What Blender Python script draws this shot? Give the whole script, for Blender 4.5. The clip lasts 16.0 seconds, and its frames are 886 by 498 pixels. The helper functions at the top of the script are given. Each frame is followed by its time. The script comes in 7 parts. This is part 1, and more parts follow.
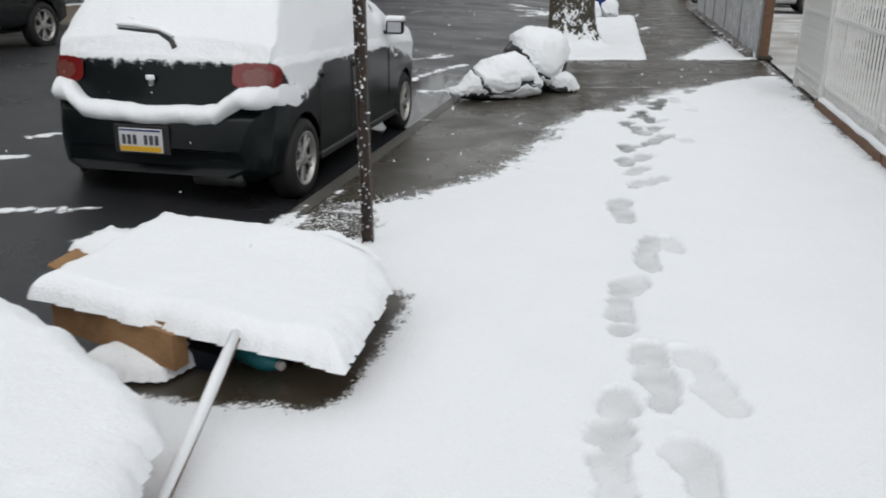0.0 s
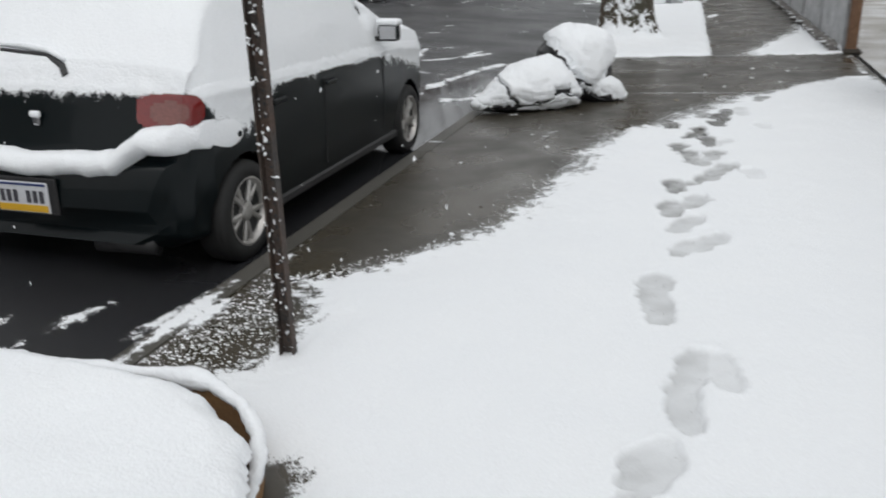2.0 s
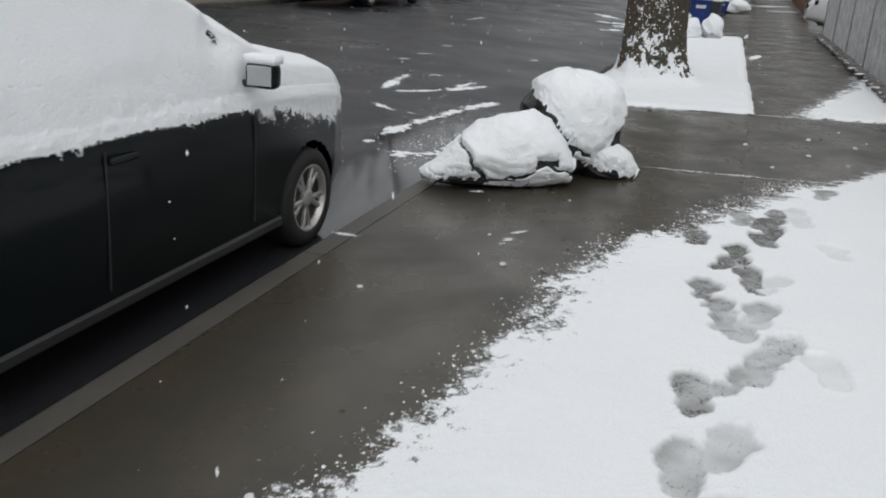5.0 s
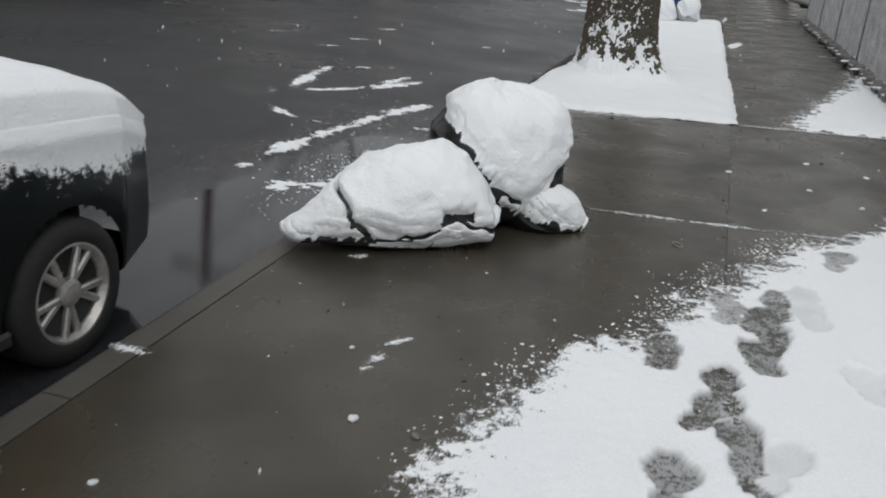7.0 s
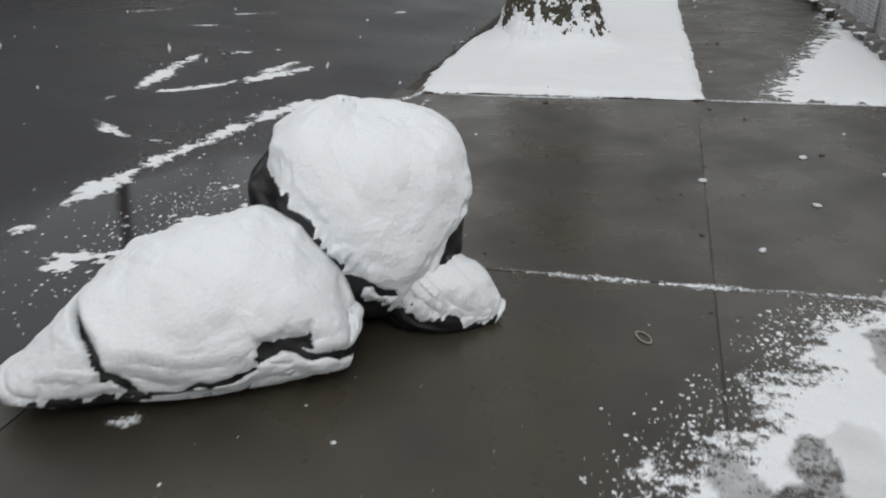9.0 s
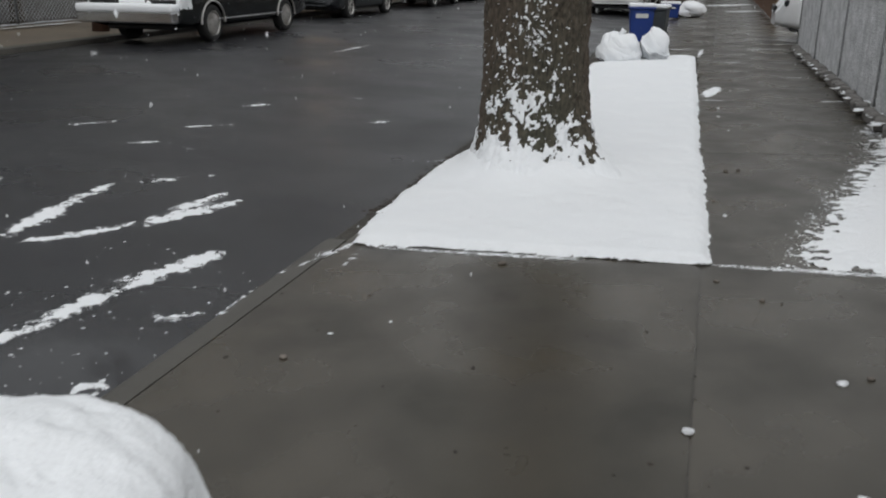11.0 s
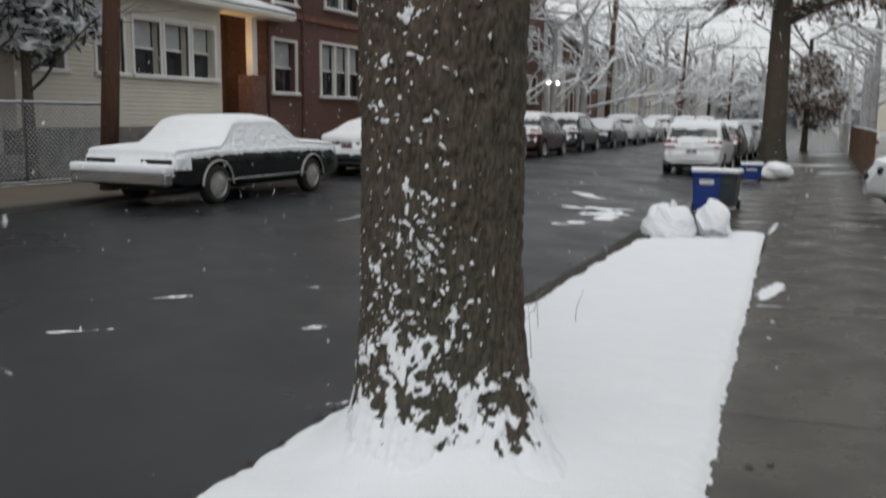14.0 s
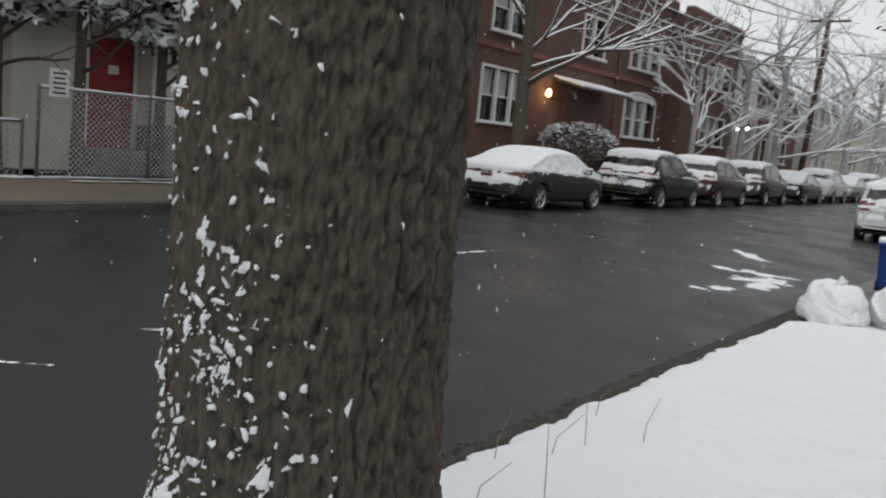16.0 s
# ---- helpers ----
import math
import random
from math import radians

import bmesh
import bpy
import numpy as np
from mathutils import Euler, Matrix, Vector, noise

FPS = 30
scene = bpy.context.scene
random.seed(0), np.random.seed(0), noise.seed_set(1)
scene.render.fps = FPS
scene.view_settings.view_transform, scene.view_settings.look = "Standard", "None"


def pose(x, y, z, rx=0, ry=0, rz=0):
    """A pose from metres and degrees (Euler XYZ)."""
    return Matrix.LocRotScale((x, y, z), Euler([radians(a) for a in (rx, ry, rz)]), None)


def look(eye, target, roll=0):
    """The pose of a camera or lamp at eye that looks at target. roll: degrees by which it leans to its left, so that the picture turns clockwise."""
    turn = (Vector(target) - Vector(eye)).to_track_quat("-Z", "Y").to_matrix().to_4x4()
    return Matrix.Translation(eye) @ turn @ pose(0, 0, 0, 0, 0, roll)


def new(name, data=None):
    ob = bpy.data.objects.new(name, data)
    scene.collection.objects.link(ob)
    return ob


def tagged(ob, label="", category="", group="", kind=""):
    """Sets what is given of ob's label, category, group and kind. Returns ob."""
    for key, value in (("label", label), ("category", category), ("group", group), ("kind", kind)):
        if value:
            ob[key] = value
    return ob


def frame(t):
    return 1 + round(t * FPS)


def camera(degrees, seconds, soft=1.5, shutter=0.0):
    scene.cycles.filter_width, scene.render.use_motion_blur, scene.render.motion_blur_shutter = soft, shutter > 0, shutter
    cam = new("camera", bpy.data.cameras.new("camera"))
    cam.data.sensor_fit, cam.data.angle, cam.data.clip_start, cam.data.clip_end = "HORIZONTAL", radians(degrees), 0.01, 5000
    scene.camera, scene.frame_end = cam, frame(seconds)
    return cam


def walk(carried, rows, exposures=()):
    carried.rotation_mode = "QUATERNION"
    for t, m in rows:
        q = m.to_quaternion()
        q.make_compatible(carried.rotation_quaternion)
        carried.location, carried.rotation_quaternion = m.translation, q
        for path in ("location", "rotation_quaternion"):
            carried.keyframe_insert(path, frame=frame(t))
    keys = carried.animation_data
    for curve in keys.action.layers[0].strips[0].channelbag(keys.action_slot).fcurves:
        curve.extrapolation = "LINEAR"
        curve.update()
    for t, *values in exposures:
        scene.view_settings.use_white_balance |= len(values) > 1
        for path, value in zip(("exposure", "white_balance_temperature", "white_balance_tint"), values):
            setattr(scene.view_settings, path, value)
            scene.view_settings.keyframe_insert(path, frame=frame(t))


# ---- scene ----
cam = camera(54.5, 16.0, soft=1.9, shutter=0.35)
METRES, EYE, SLOPE, TURN = 14.563, 1.5, -2.2, 13.2
ROWS = [
    (0.0, 0.0, 0.0, 0.0, -0.47, -18.24, 1.41),
    (0.5, 0.0082, 0.0246, -0.0008, -1.45, -18.8, -0.38),
    (1.0, 0.0179, 0.0514, -0.0014, 2.92, -18.74, 0.24),
    (1.5, 0.0286, 0.0817, -0.0009, -2.8, -20.87, 1.86),
    (2.0, 0.0332, 0.1085, 0.0006, 3.79, -18.93, 2.87),
    (2.5, 0.0345, 0.1373, -0.0016, 6.84, -19.24, 3.22),
    (3.0, 0.0414, 0.1647, 0.0002, 5.83, -18.94, 0.0),
    (3.5, 0.047, 0.1939, -0.0008, 6.51, -17.28, -1.35),
    (6.0, 0.076, 0.3441, 0.0004, 5.35, -19.69, -1.03),
    (6.5, 0.0848, 0.3756, 0.0005, 3.12, -20.28, -1.93),
    (7.0, 0.0853, 0.4093, 0.0006, 4.81, -20.01, -1.98),
    (7.5, 0.0934, 0.4353, -0.0018, -0.23, -23.36, -2.35),
    (8.0, 0.0977, 0.4677, -0.003, -1.18, -24.39, -0.41),
    (8.5, 0.1032, 0.4981, -0.0039, -6.39, -24.62, -0.14),
    (9.0, 0.1071, 0.5328, -0.0028, 0.79, -23.01, 1.39),
    (9.5, 0.1168, 0.5636, -0.0049, -2.37, -26.54, 3.51),
    (10.0, 0.127, 0.5902, -0.0014, 1.32, -23.08, 3.86),
    (12.5, 0.1862, 0.7282, 0.0042, 5.96, -15.07, 0.09),
    (13.0, 0.1977, 0.7595, 0.0056, 9.11, -13.95, 0.24),
    (13.5, 0.213, 0.7882, 0.0059, 7.16, -14.57, 1.62),
    (14.0, 0.2207, 0.8179, 0.0091, 10.41, -7.97, 1.37),
    (14.5, 0.233, 0.8499, 0.0109, 12.92, -3.24, -2.21),
    (15.0, 0.2377, 0.8837, 0.0085, 19.92, -3.66, -3.21),
    (15.5, 0.2486, 0.9235, 0.0089, 19.46, -4.87, -5.31),
    (16.0, 0.2535, 0.9567, 0.0075, 22.77, -6.2, -3.68),
]
walk(cam, [(t, pose(0, 0, EYE, 0, SLOPE, 0) @ pose(0, 0, 0, 0, 0, TURN) @ pose(METRES * x, METRES * y, METRES * z, 90 + pitch, roll, yaw)) for t, x, y, z, yaw, pitch, roll in ROWS],
     exposures=[(0.0, 0.12), (3.5, 0.08), (7.0, -0.03), (16.0, -0.04)])

# ---- overcast sky and a veiled sun ----
world = bpy.data.worlds.new("overcast")
scene.world = world
world.use_nodes = True
wn, wl = world.node_tree.nodes, world.node_tree.links
sky = wn.new("ShaderNodeTexSky")
sky.sky_type = "NISHITA"
sky.sun_disc = False
sky.sun_elevation, sky.sun_rotation = radians(48), radians(200)
sky.dust_density, sky.air_density, sky.ozone_density = 1.5, 1.0, 1.0
grey = wn.new("ShaderNodeHueSaturation")
grey.inputs["Saturation"].default_value = 0.18
wl.new(sky.outputs["Color"], grey.inputs["Color"])
cloud = wn.new("ShaderNodeMix")
cloud.data_type = "RGBA"
cloud.inputs["Factor"].default_value = 0.72
cloud.inputs["B"].default_value = (5.62, 5.76, 5.86, 1)
wl.new(grey.outputs["Color"], cloud.inputs["A"])
wl.new(cloud.outputs["Result"], wn["Background"].inputs["Color"])
wn["Background"].inputs["Strength"].default_value = 0.14
sun = new("sun", bpy.data.lights.new("sun", "SUN"))
sun.data.energy, sun.data.angle, sun.data.color = 0.7, radians(40), (1.0, 0.985, 0.96)
sun.matrix_world = look((10, -20, 30), (0, 0, 0))


# ---- materials ----
def material(name, color, rough=0.8, metal=0.0, grain=(40.0, 0.12), blotch=(3.0, 0.2), bump=0.0, bump_scale=60.0, per_object=0.0, per_island=0.0, second=None,
             spec=0.5, stretch=None, coat=0.0, emit=None, alpha_glass=0.0, rough_var=0.0, bump_dist=0.01):
    """A procedural surface: base colour varied by fine grain and large blotches, with relief."""
    m = bpy.data.materials.new(name)
    m.use_nodes = True
    n, l = m.node_tree.nodes, m.node_tree.links
    b = n["Principled BSDF"]
    b.inputs["Roughness"].default_value, b.inputs["Metallic"].default_value = rough, metal
    b.inputs["Specular IOR Level"].default_value = spec
    b.inputs["Coat Weight"].default_value = coat
    tc = n.new("ShaderNodeTexCoord")
    mp = n.new("ShaderNodeMapping")
    l.new(tc.outputs["Object"], mp.inputs["Vector"])
    if stretch:
        mp.inputs["Scale"].default_value = stretch

    def tex(scale, detail=4.0):
        t = n.new("ShaderNodeTexNoise")
        t.inputs["Scale"].default_value, t.inputs["Detail"].default_value = scale, detail
        l.new(mp.outputs["Vector"], t.inputs["Vector"])
        return t

    def rgb_mix(fac, a, c):
        x = n.new("ShaderNodeMix")
        x.data_type = "RGBA"
        l.new(fac, x.inputs["Factor"])
        for sock, v in ((x.inputs["A"], a), (x.inputs["B"], c)):
            if isinstance(v, tuple):
                sock.default_value = (*v, 1)
            else:
                l.new(v, sock)
        return x.outputs["Result"]

    def stretch_range(sock, lo, hi, a=0.3, c=0.7):
        r = n.new("ShaderNodeMapRange")
        l.new(sock, r.inputs["Value"])
        for k, v in zip(("From Min", "From Max", "To Min", "To Max"), (a, c, lo, hi)):
            r.inputs[k].default_value = v
        return r.outputs["Result"]

    second = second or tuple(c * 0.6 for c in color)
    big, fine = tex(blotch[0], 5.0), tex(grain[0], 3.0)
    col = rgb_mix(stretch_range(big.outputs["Fac"], 0.0, min(1.0, blotch[1] * 2.5)), color, second)
    v = stretch_range(fine.outputs["Fac"], 1 - grain[1], 1 + grain[1])
    hs = n.new("ShaderNodeHueSaturation")
    l.new(col, hs.inputs["Color"])
    if per_object or per_island:
        if per_object:
            src, amount = n.new("ShaderNodeObjectInfo").outputs["Random"], per_object
        else:
            src, amount = n.new("ShaderNodeNewGeometry").outputs["Random Per Island"], per_island
        k = n.new("ShaderNodeMath")
        k.operation = "MULTIPLY"
        l.new(v, k.inputs[0])
        l.new(stretch_range(src, 1 - amount, 1 + amount, 0, 1), k.inputs[1])
        v = k.outputs["Value"]
    l.new(v, hs.inputs["Value"])
    l.new(hs.outputs["Color"], b.inputs["Base Color"])
    if rough_var:
        l.new(stretch_range(big.outputs["Fac"], max(0.02, rough - rough_var), min(1, rough + rough_var)), b.inputs["Roughness"])
    if bump:
        bt, bp = tex(bump_scale, 6.0), n.new("ShaderNodeBump")
        bp.inputs["Strength"].default_value, bp.inputs["Distance"].default_value = bump, bump_dist
        l.new(bt.outputs["Fac"], bp.inputs["Height"])
        l.new(bp.outputs["Normal"], b.inputs["Normal"])
    if emit:
        b.inputs["Emission Color"].default_value, b.inputs["Emission Strength"].default_value = (*emit[:3], 1), emit[3]
    if alpha_glass:
        b.inputs["Transmission Weight"].default_value = alpha_glass
    return m


SNOW = material("snow", (0.86, 0.88, 0.90), 0.85, grain=(160, 0.04), blotch=(2.2, 0.12), second=(0.80, 0.825, 0.86), bump=0.5, bump_scale=75, spec=0.25, bump_dist=0.012)
CONCRETE = material("wet_concrete", (0.063, 0.053, 0.037), 0.32, grain=(240, 0.28), blotch=(1.6, 0.40), second=(0.034, 0.031, 0.024), bump=0.25, bump_scale=180, per_object=0.04, rough_var=0.17, bump_dist=0.004)
KERB = material("kerb_concrete", (0.095, 0.090, 0.078), 0.5, grain=(200, 0.25), blotch=(2.5, 0.35), bump=0.3, bump_scale=120, per_object=0.08)
ASPHALT = material("wet_asphalt", (0.023, 0.024, 0.027), 0.36, spec=0.42, grain=(320, 0.45), blotch=(0.55, 0.35), second=(0.024, 0.024, 0.026), bump=0.5, bump_scale=320, rough_var=0.14, bump_dist=0.004)
EARTH = material("winter_ground", (0.35, 0.34, 0.33), 0.95, grain=(30, 0.3), blotch=(1.2, 0.4), second=(0.7, 0.71, 0.72), bump=0.5, bump_scale=25)
SOIL = material("dark_soil", (0.05, 0.042, 0.033), 0.9, grain=(60, 0.4), blotch=(5, 0.3), bump=0.6, bump_scale=60)
BARK = material("bark", (0.098, 0.070, 0.053), 0.92, grain=(60, 0.5), blotch=(1.1, 0.5), second=(0.059, 0.060, 0.043), bump=0.9, bump_scale=48, stretch=(1, 1, 0.30), bump_dist=0.022)
TWIG = material("twig_bark", (0.07, 0.055, 0.045), 0.9, grain=(40, 0.3))
BLACK_PLASTIC = material("black_plastic_film", (0.012, 0.012, 0.013), 0.28, grain=(20, 0.2), bump=0.5, bump_scale=18, bump_dist=0.02)
CLEAR_PLASTIC = material("grey_plastic_film", (0.42, 0.44, 0.46), 0.35, grain=(20, 0.2), bump=0.5, bump_scale=18, bump_dist=0.02)
CARDBOARD = material("cardboard", (0.30, 0.17, 0.078), 0.85, grain=(60, 0.1), blotch=(6, 0.3), second=(0.17, 0.09, 0.04), bump=0.2, bump_scale=90)
RUBBER = material("rubber", (0.012, 0.012, 0.012), 0.75, grain=(120, 0.3), bump=0.3, bump_scale=140)
ALLOY = material("alloy", (0.60, 0.585, 0.57), 0.42, metal=0.75, grain=(60, 0.15), blotch=(8, 0.35), second=(0.32, 0.31, 0.29))
CHROME = material("chrome", (0.6, 0.6, 0.61), 0.16, metal=1.0, grain=(30, 0.05))
STEEL = material("galvanised_steel", (0.30, 0.31, 0.32), 0.5, metal=0.7, grain=(60, 0.2), blotch=(10, 0.3))
RUST = material("rusty_painted_steel", (0.045, 0.042, 0.040), 0.65, metal=0.3, grain=(90, 0.4), blotch=(9, 0.4), second=(0.075, 0.048, 0.036), bump=0.4, bump_scale=80)
WINDOW = material("dark_glass", (0.018, 0.021, 0.024), 0.06, grain=(10, 0.1), coat=0.5)
LAMP_RED = material("red_lens", (0.17, 0.008, 0.007), 0.15, grain=(90, 0.2), coat=0.6)
LAMP_CLEAR = material("pale_lens", (0.17, 0.05, 0.04), 0.12, grain=(90, 0.2), coat=0.6)
TRIM_BLACK = material("black_trim", (0.02, 0.02, 0.021), 0.5, grain=(70, 0.2))
PLATE_WHITE = material("plate_white", (0.62, 0.63, 0.66), 0.4, grain=(80, 0.05))
PLATE_YELLOW = material("plate_yellow", (0.72, 0.42, 0.03), 0.4, grain=(80, 0.05))
PLATE_BLUE = material("plate_blue", (0.03, 0.05, 0.16), 0.4, grain=(80, 0.05))
WHITE_IRON = material("white_painted_iron", (0.70, 0.70, 0.69), 0.45, grain=(60, 0.08), blotch=(5, 0.2), second=(0.5, 0.49, 0.46))
TIMBER = material("brown_board", (0.19, 0.105, 0.06), 0.8, grain=(50, 0.3), blotch=(4, 0.4), stretch=(6, 0.6, 6), bump=0.4, bump_scale=30)
BLUE_BIN = material("blue_bin_plastic", (0.012, 0.045, 0.24), 0.45, grain=(50, 0.1), blotch=(3, 0.2))
GREY_BIN = material("grey_bin_plastic", (0.07, 0.08, 0.085), 0.5, grain=(50, 0.1))
TEAL = material("teal_plastic", (0.02, 0.20, 0.24), 0.3, grain=(40, 0.15))
SIDING = material("cream_siding", (0.62, 0.585, 0.50), 0.7, grain=(60, 0.06), blotch=(1.2, 0.2), second=(0.52, 0.49, 0.42), per_object=0.04)
BRICK = material("red_brick", (0.20, 0.085, 0.058), 0.85, grain=(70, 0.2), blotch=(2, 0.2), per_object=0.18, bump=0.3, bump_scale=80)
BRICK_WALL = material("brick_wall", (0.145, 0.075, 0.057), 0.88, grain=(14, 0.28), blotch=(0.7, 0.3), second=(0.10, 0.053, 0.043), bump=0.4, bump_scale=30, per_object=0.1)
WHITE_PAINT = material("white_paint", (0.72, 0.71, 0.68), 0.5, grain=(50, 0.05), blotch=(2, 0.12))
PALE_SIDING = material("pale_siding", (0.55, 0.55, 0.53), 0.7, grain=(60, 0.06), blotch=(1, 0.2), per_object=0.08)
ROOFING = material("dark_shingle", (0.07, 0.066, 0.064), 0.9, grain=(30, 0.3), bump=0.4, bump_scale=40)
RED_DOOR = material("red_door_paint", (0.27, 0.022, 0.018), 0.5, grain=(40, 0.1), blotch=(3, 0.2))
BROWN_DOOR = material("brown_door", (0.16, 0.09, 0.05), 0.5, grain=(40, 0.15), blotch=(3, 0.3), stretch=(4, 4, 0.6))
STONE = material("foundation_stone", (0.20, 0.19, 0.18), 0.9, grain=(30, 0.25), blotch=(3, 0.4), bump=0.6, bump_scale=18)
WARM_LAMP = material("warm_lamp_glass", (0.9, 0.6, 0.3), 0.4, emit=(1.0, 0.55, 0.18, 9.0))
COOL_LAMP = material("white_lamp_glass", (0.9, 0.9, 0.85), 0.4, emit=(1.0, 0.96, 0.86, 9.0))
LEAF_DARK = material("evergreen_leaf", (0.042, 0.052, 0.042), 0.7, grain=(30, 0.3), per_island=0.4)
LEAF_BROWN = material("dead_leaf", (0.19, 0.12, 0.075), 0.8, grain=(30, 0.2), per_island=0.35)
HAIR_TWIGS = material("hedge_twigs", (0.12, 0.092, 0.078), 0.9, grain=(60, 0.4), per_island=0.4)
SIGN_WHITE = material("sign_white", (0.7, 0.7, 0.69), 0.5, grain=(40, 0.05))
INK = material("dark_ink", (0.05, 0.05, 0.06), 0.6, grain=(40, 0.05))
CABLE = material("black_cable", (0.012, 0.012, 0.012), 0.7, grain=(40, 0.1))
GRASS = material("dry_stalk", (0.25, 0.2, 0.12), 0.8, grain=(40, 0.2), per_island=0.2)
# near-black colour stands in for the dimness of unlit rooms
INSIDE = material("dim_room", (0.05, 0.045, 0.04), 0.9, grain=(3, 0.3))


def paint(name, color, rough=0.28, metal=0.3, spec=0.45):
    return material(name, color, rough, metal=metal, spec=spec, grain=(150, 0.06), blotch=(2.0, 0.2), second=tuple(c * 0.75 for c in color), coat=0.12)


def wet_gutter():
    """Standing water smooths the asphalt in the gutter and in shallow dips."""
    n, l = ASPHALT.node_tree.nodes, ASPHALT.node_tree.links
    b = n["Principled BSDF"]
    dry, relief = b.inputs["Roughness"].links[0].from_socket, b.inputs["Normal"].links[0].from_node
    xyz, pos = n.new("ShaderNodeSeparateXYZ"), n.new("ShaderNodeNewGeometry")
    l.new(pos.outputs["Position"], xyz.inputs["Vector"])
    edge = n.new("ShaderNodeMapRange")
    for k, v in zip(("From Min", "From Max", "To Min", "To Max"), (-3.7, -2.55, 0.0, 1.0)):
        edge.inputs[k].default_value = v
    l.new(xyz.outputs["X"], edge.inputs["Value"])
    dips = n.new("ShaderNodeTexNoise")
    dips.inputs["Scale"].default_value, dips.inputs["Detail"].default_value = 0.9, 5.0
    l.new(pos.outputs["Position"], dips.inputs["Vector"])
    reach, held = n.new("ShaderNodeMapRange"), n.new("ShaderNodeMath")
    for k, v in zip(("From Min", "From Max", "To Min", "To Max"), (11.8, 13.2, 1.0, 0.0)):
        reach.inputs[k].default_value = v
    l.new(xyz.outputs["Y"], reach.inputs["Value"])
    held.operation = "MULTIPLY"
    l.new(edge.outputs["Result"], held.inputs[0])
    l.new(reach.outputs["Result"], held.inputs[1])
    begin, pool = n.new("ShaderNodeMapRange"), n.new("ShaderNodeMath")
    for k, v in zip(("From Min", "From Max", "To Min", "To Max"), (5.2, 7.2, 0.25, 1.0)):
        begin.inputs[k].default_value = v
    l.new(xyz.outputs["Y"], begin.inputs["Value"])
    pool.operation = "MULTIPLY"
    l.new(held.outputs["Value"], pool.inputs[0])
    l.new(begin.outputs["Result"], pool.inputs[1])
    add = n.new("ShaderNodeMath")
    l.new(pool.outputs["Value"], add.inputs[0])
    l.new(dips.outputs["Fac"], add.inputs[1])
    wet = n.new("ShaderNodeMapRange")
    for k, v in zip(("From Min", "From Max", "To Min", "To Max"), (0.66, 1.15, 0.0, 1.0)):
        wet.inputs[k].default_value = v
    l.new(add.outputs["Value"], wet.inputs["Value"])
    for target, src, low in ((b.inputs["Roughness"], dry, 0.045), (relief.inputs["Strength"], 0.5, 0.015)):
        mx = n.new("ShaderNodeMix")
        l.new(wet.outputs["Result"], mx.inputs["Factor"])
        if isinstance(src, float):
            mx.inputs["A"].default_value = src
        else:
            l.new(src, mx.inputs["A"])
        mx.inputs["B"].default_value = low
        l.new(mx.outputs["Result"], target)


wet_gutter()


def powder(src, name, size=190.0):
    """Snow that thins out into separate grains where the point attribute "cover" falls below one."""
    m = src.copy()
    m.name = name
    n, l = m.node_tree.nodes, m.node_tree.links
    b = n["Principled BSDF"]
    at, tc = n.new("ShaderNodeAttribute"), n.new("ShaderNodeTexCoord")
    at.attribute_name = "cover"
    total = at.outputs["Fac"]
    for scale, amount in ((size, 0.9), (size * 0.28, 0.75)):
        t, k = n.new("ShaderNodeTexNoise"), n.new("ShaderNodeMath")
        t.inputs["Scale"].default_value, t.inputs["Detail"].default_value = scale, 2.0
        l.new(tc.outputs["Object"], t.inputs["Vector"])
        k.operation = "MULTIPLY_ADD"
        l.new(t.outputs["Fac"], k.inputs[0])
        k.inputs[1].default_value = amount
        l.new(total, k.inputs[2])
        total = k.outputs["Value"]
    r = n.new("ShaderNodeMapRange")
    for k, v in zip(("From Min", "From Max", "To Min", "To Max"), (1.27, 1.40, 0.0, 1.0)):
        r.inputs[k].default_value = v
    l.new(total, r.inputs["Value"])
    l.new(r.outputs["Result"], b.inputs["Alpha"])
    return m


POWDER = powder(SNOW, "powder_snow")


# ---- mesh tools ----
def lattice(ix, iy, seed):
    h = (ix.astype(np.int64) * 374761393 + iy.astype(np.int64) * 668265263 + seed * 1442695041) & 0x7FFFFFFF
    h = ((h ^ (h >> 13)) * 1274126177) & 0x7FFFFFFF
    return ((h ^ (h >> 16)) & 0xFFFF) / 65535.0


def vnoise(x, y, seed=0):
    """Smooth value noise from 0 to 1 over arrays."""
    x, y = np.asarray(x, float), np.asarray(y, float)
    ix, iy = np.floor(x), np.floor(y)
    fx, fy = x - ix, y - iy
    fx, fy = fx * fx * (3 - 2 * fx), fy * fy * (3 - 2 * fy)
    a, b = lattice(ix, iy, seed), lattice(ix + 1, iy, seed)
    c, d = lattice(ix, iy + 1, seed), lattice(ix + 1, iy + 1, seed)
    return (a * (1 - fx) + b * fx) * (1 - fy) + (c * (1 - fx) + d * fx) * fy


def fbm(x, y, size, seed=0, octaves=3):
    """Layered noise from about -1 to 1; size is the largest feature in metres."""
    total, amp, norm = 0.0, 1.0, 0.0
    for k in range(octaves):
        total = total + amp * (2 * vnoise(x / size * 2 ** k + 17.3 * k, y / size * 2 ** k - 9.1 * k, seed + k) - 1)
        norm += amp
        amp *= 0.55
    return total / norm * 1.3


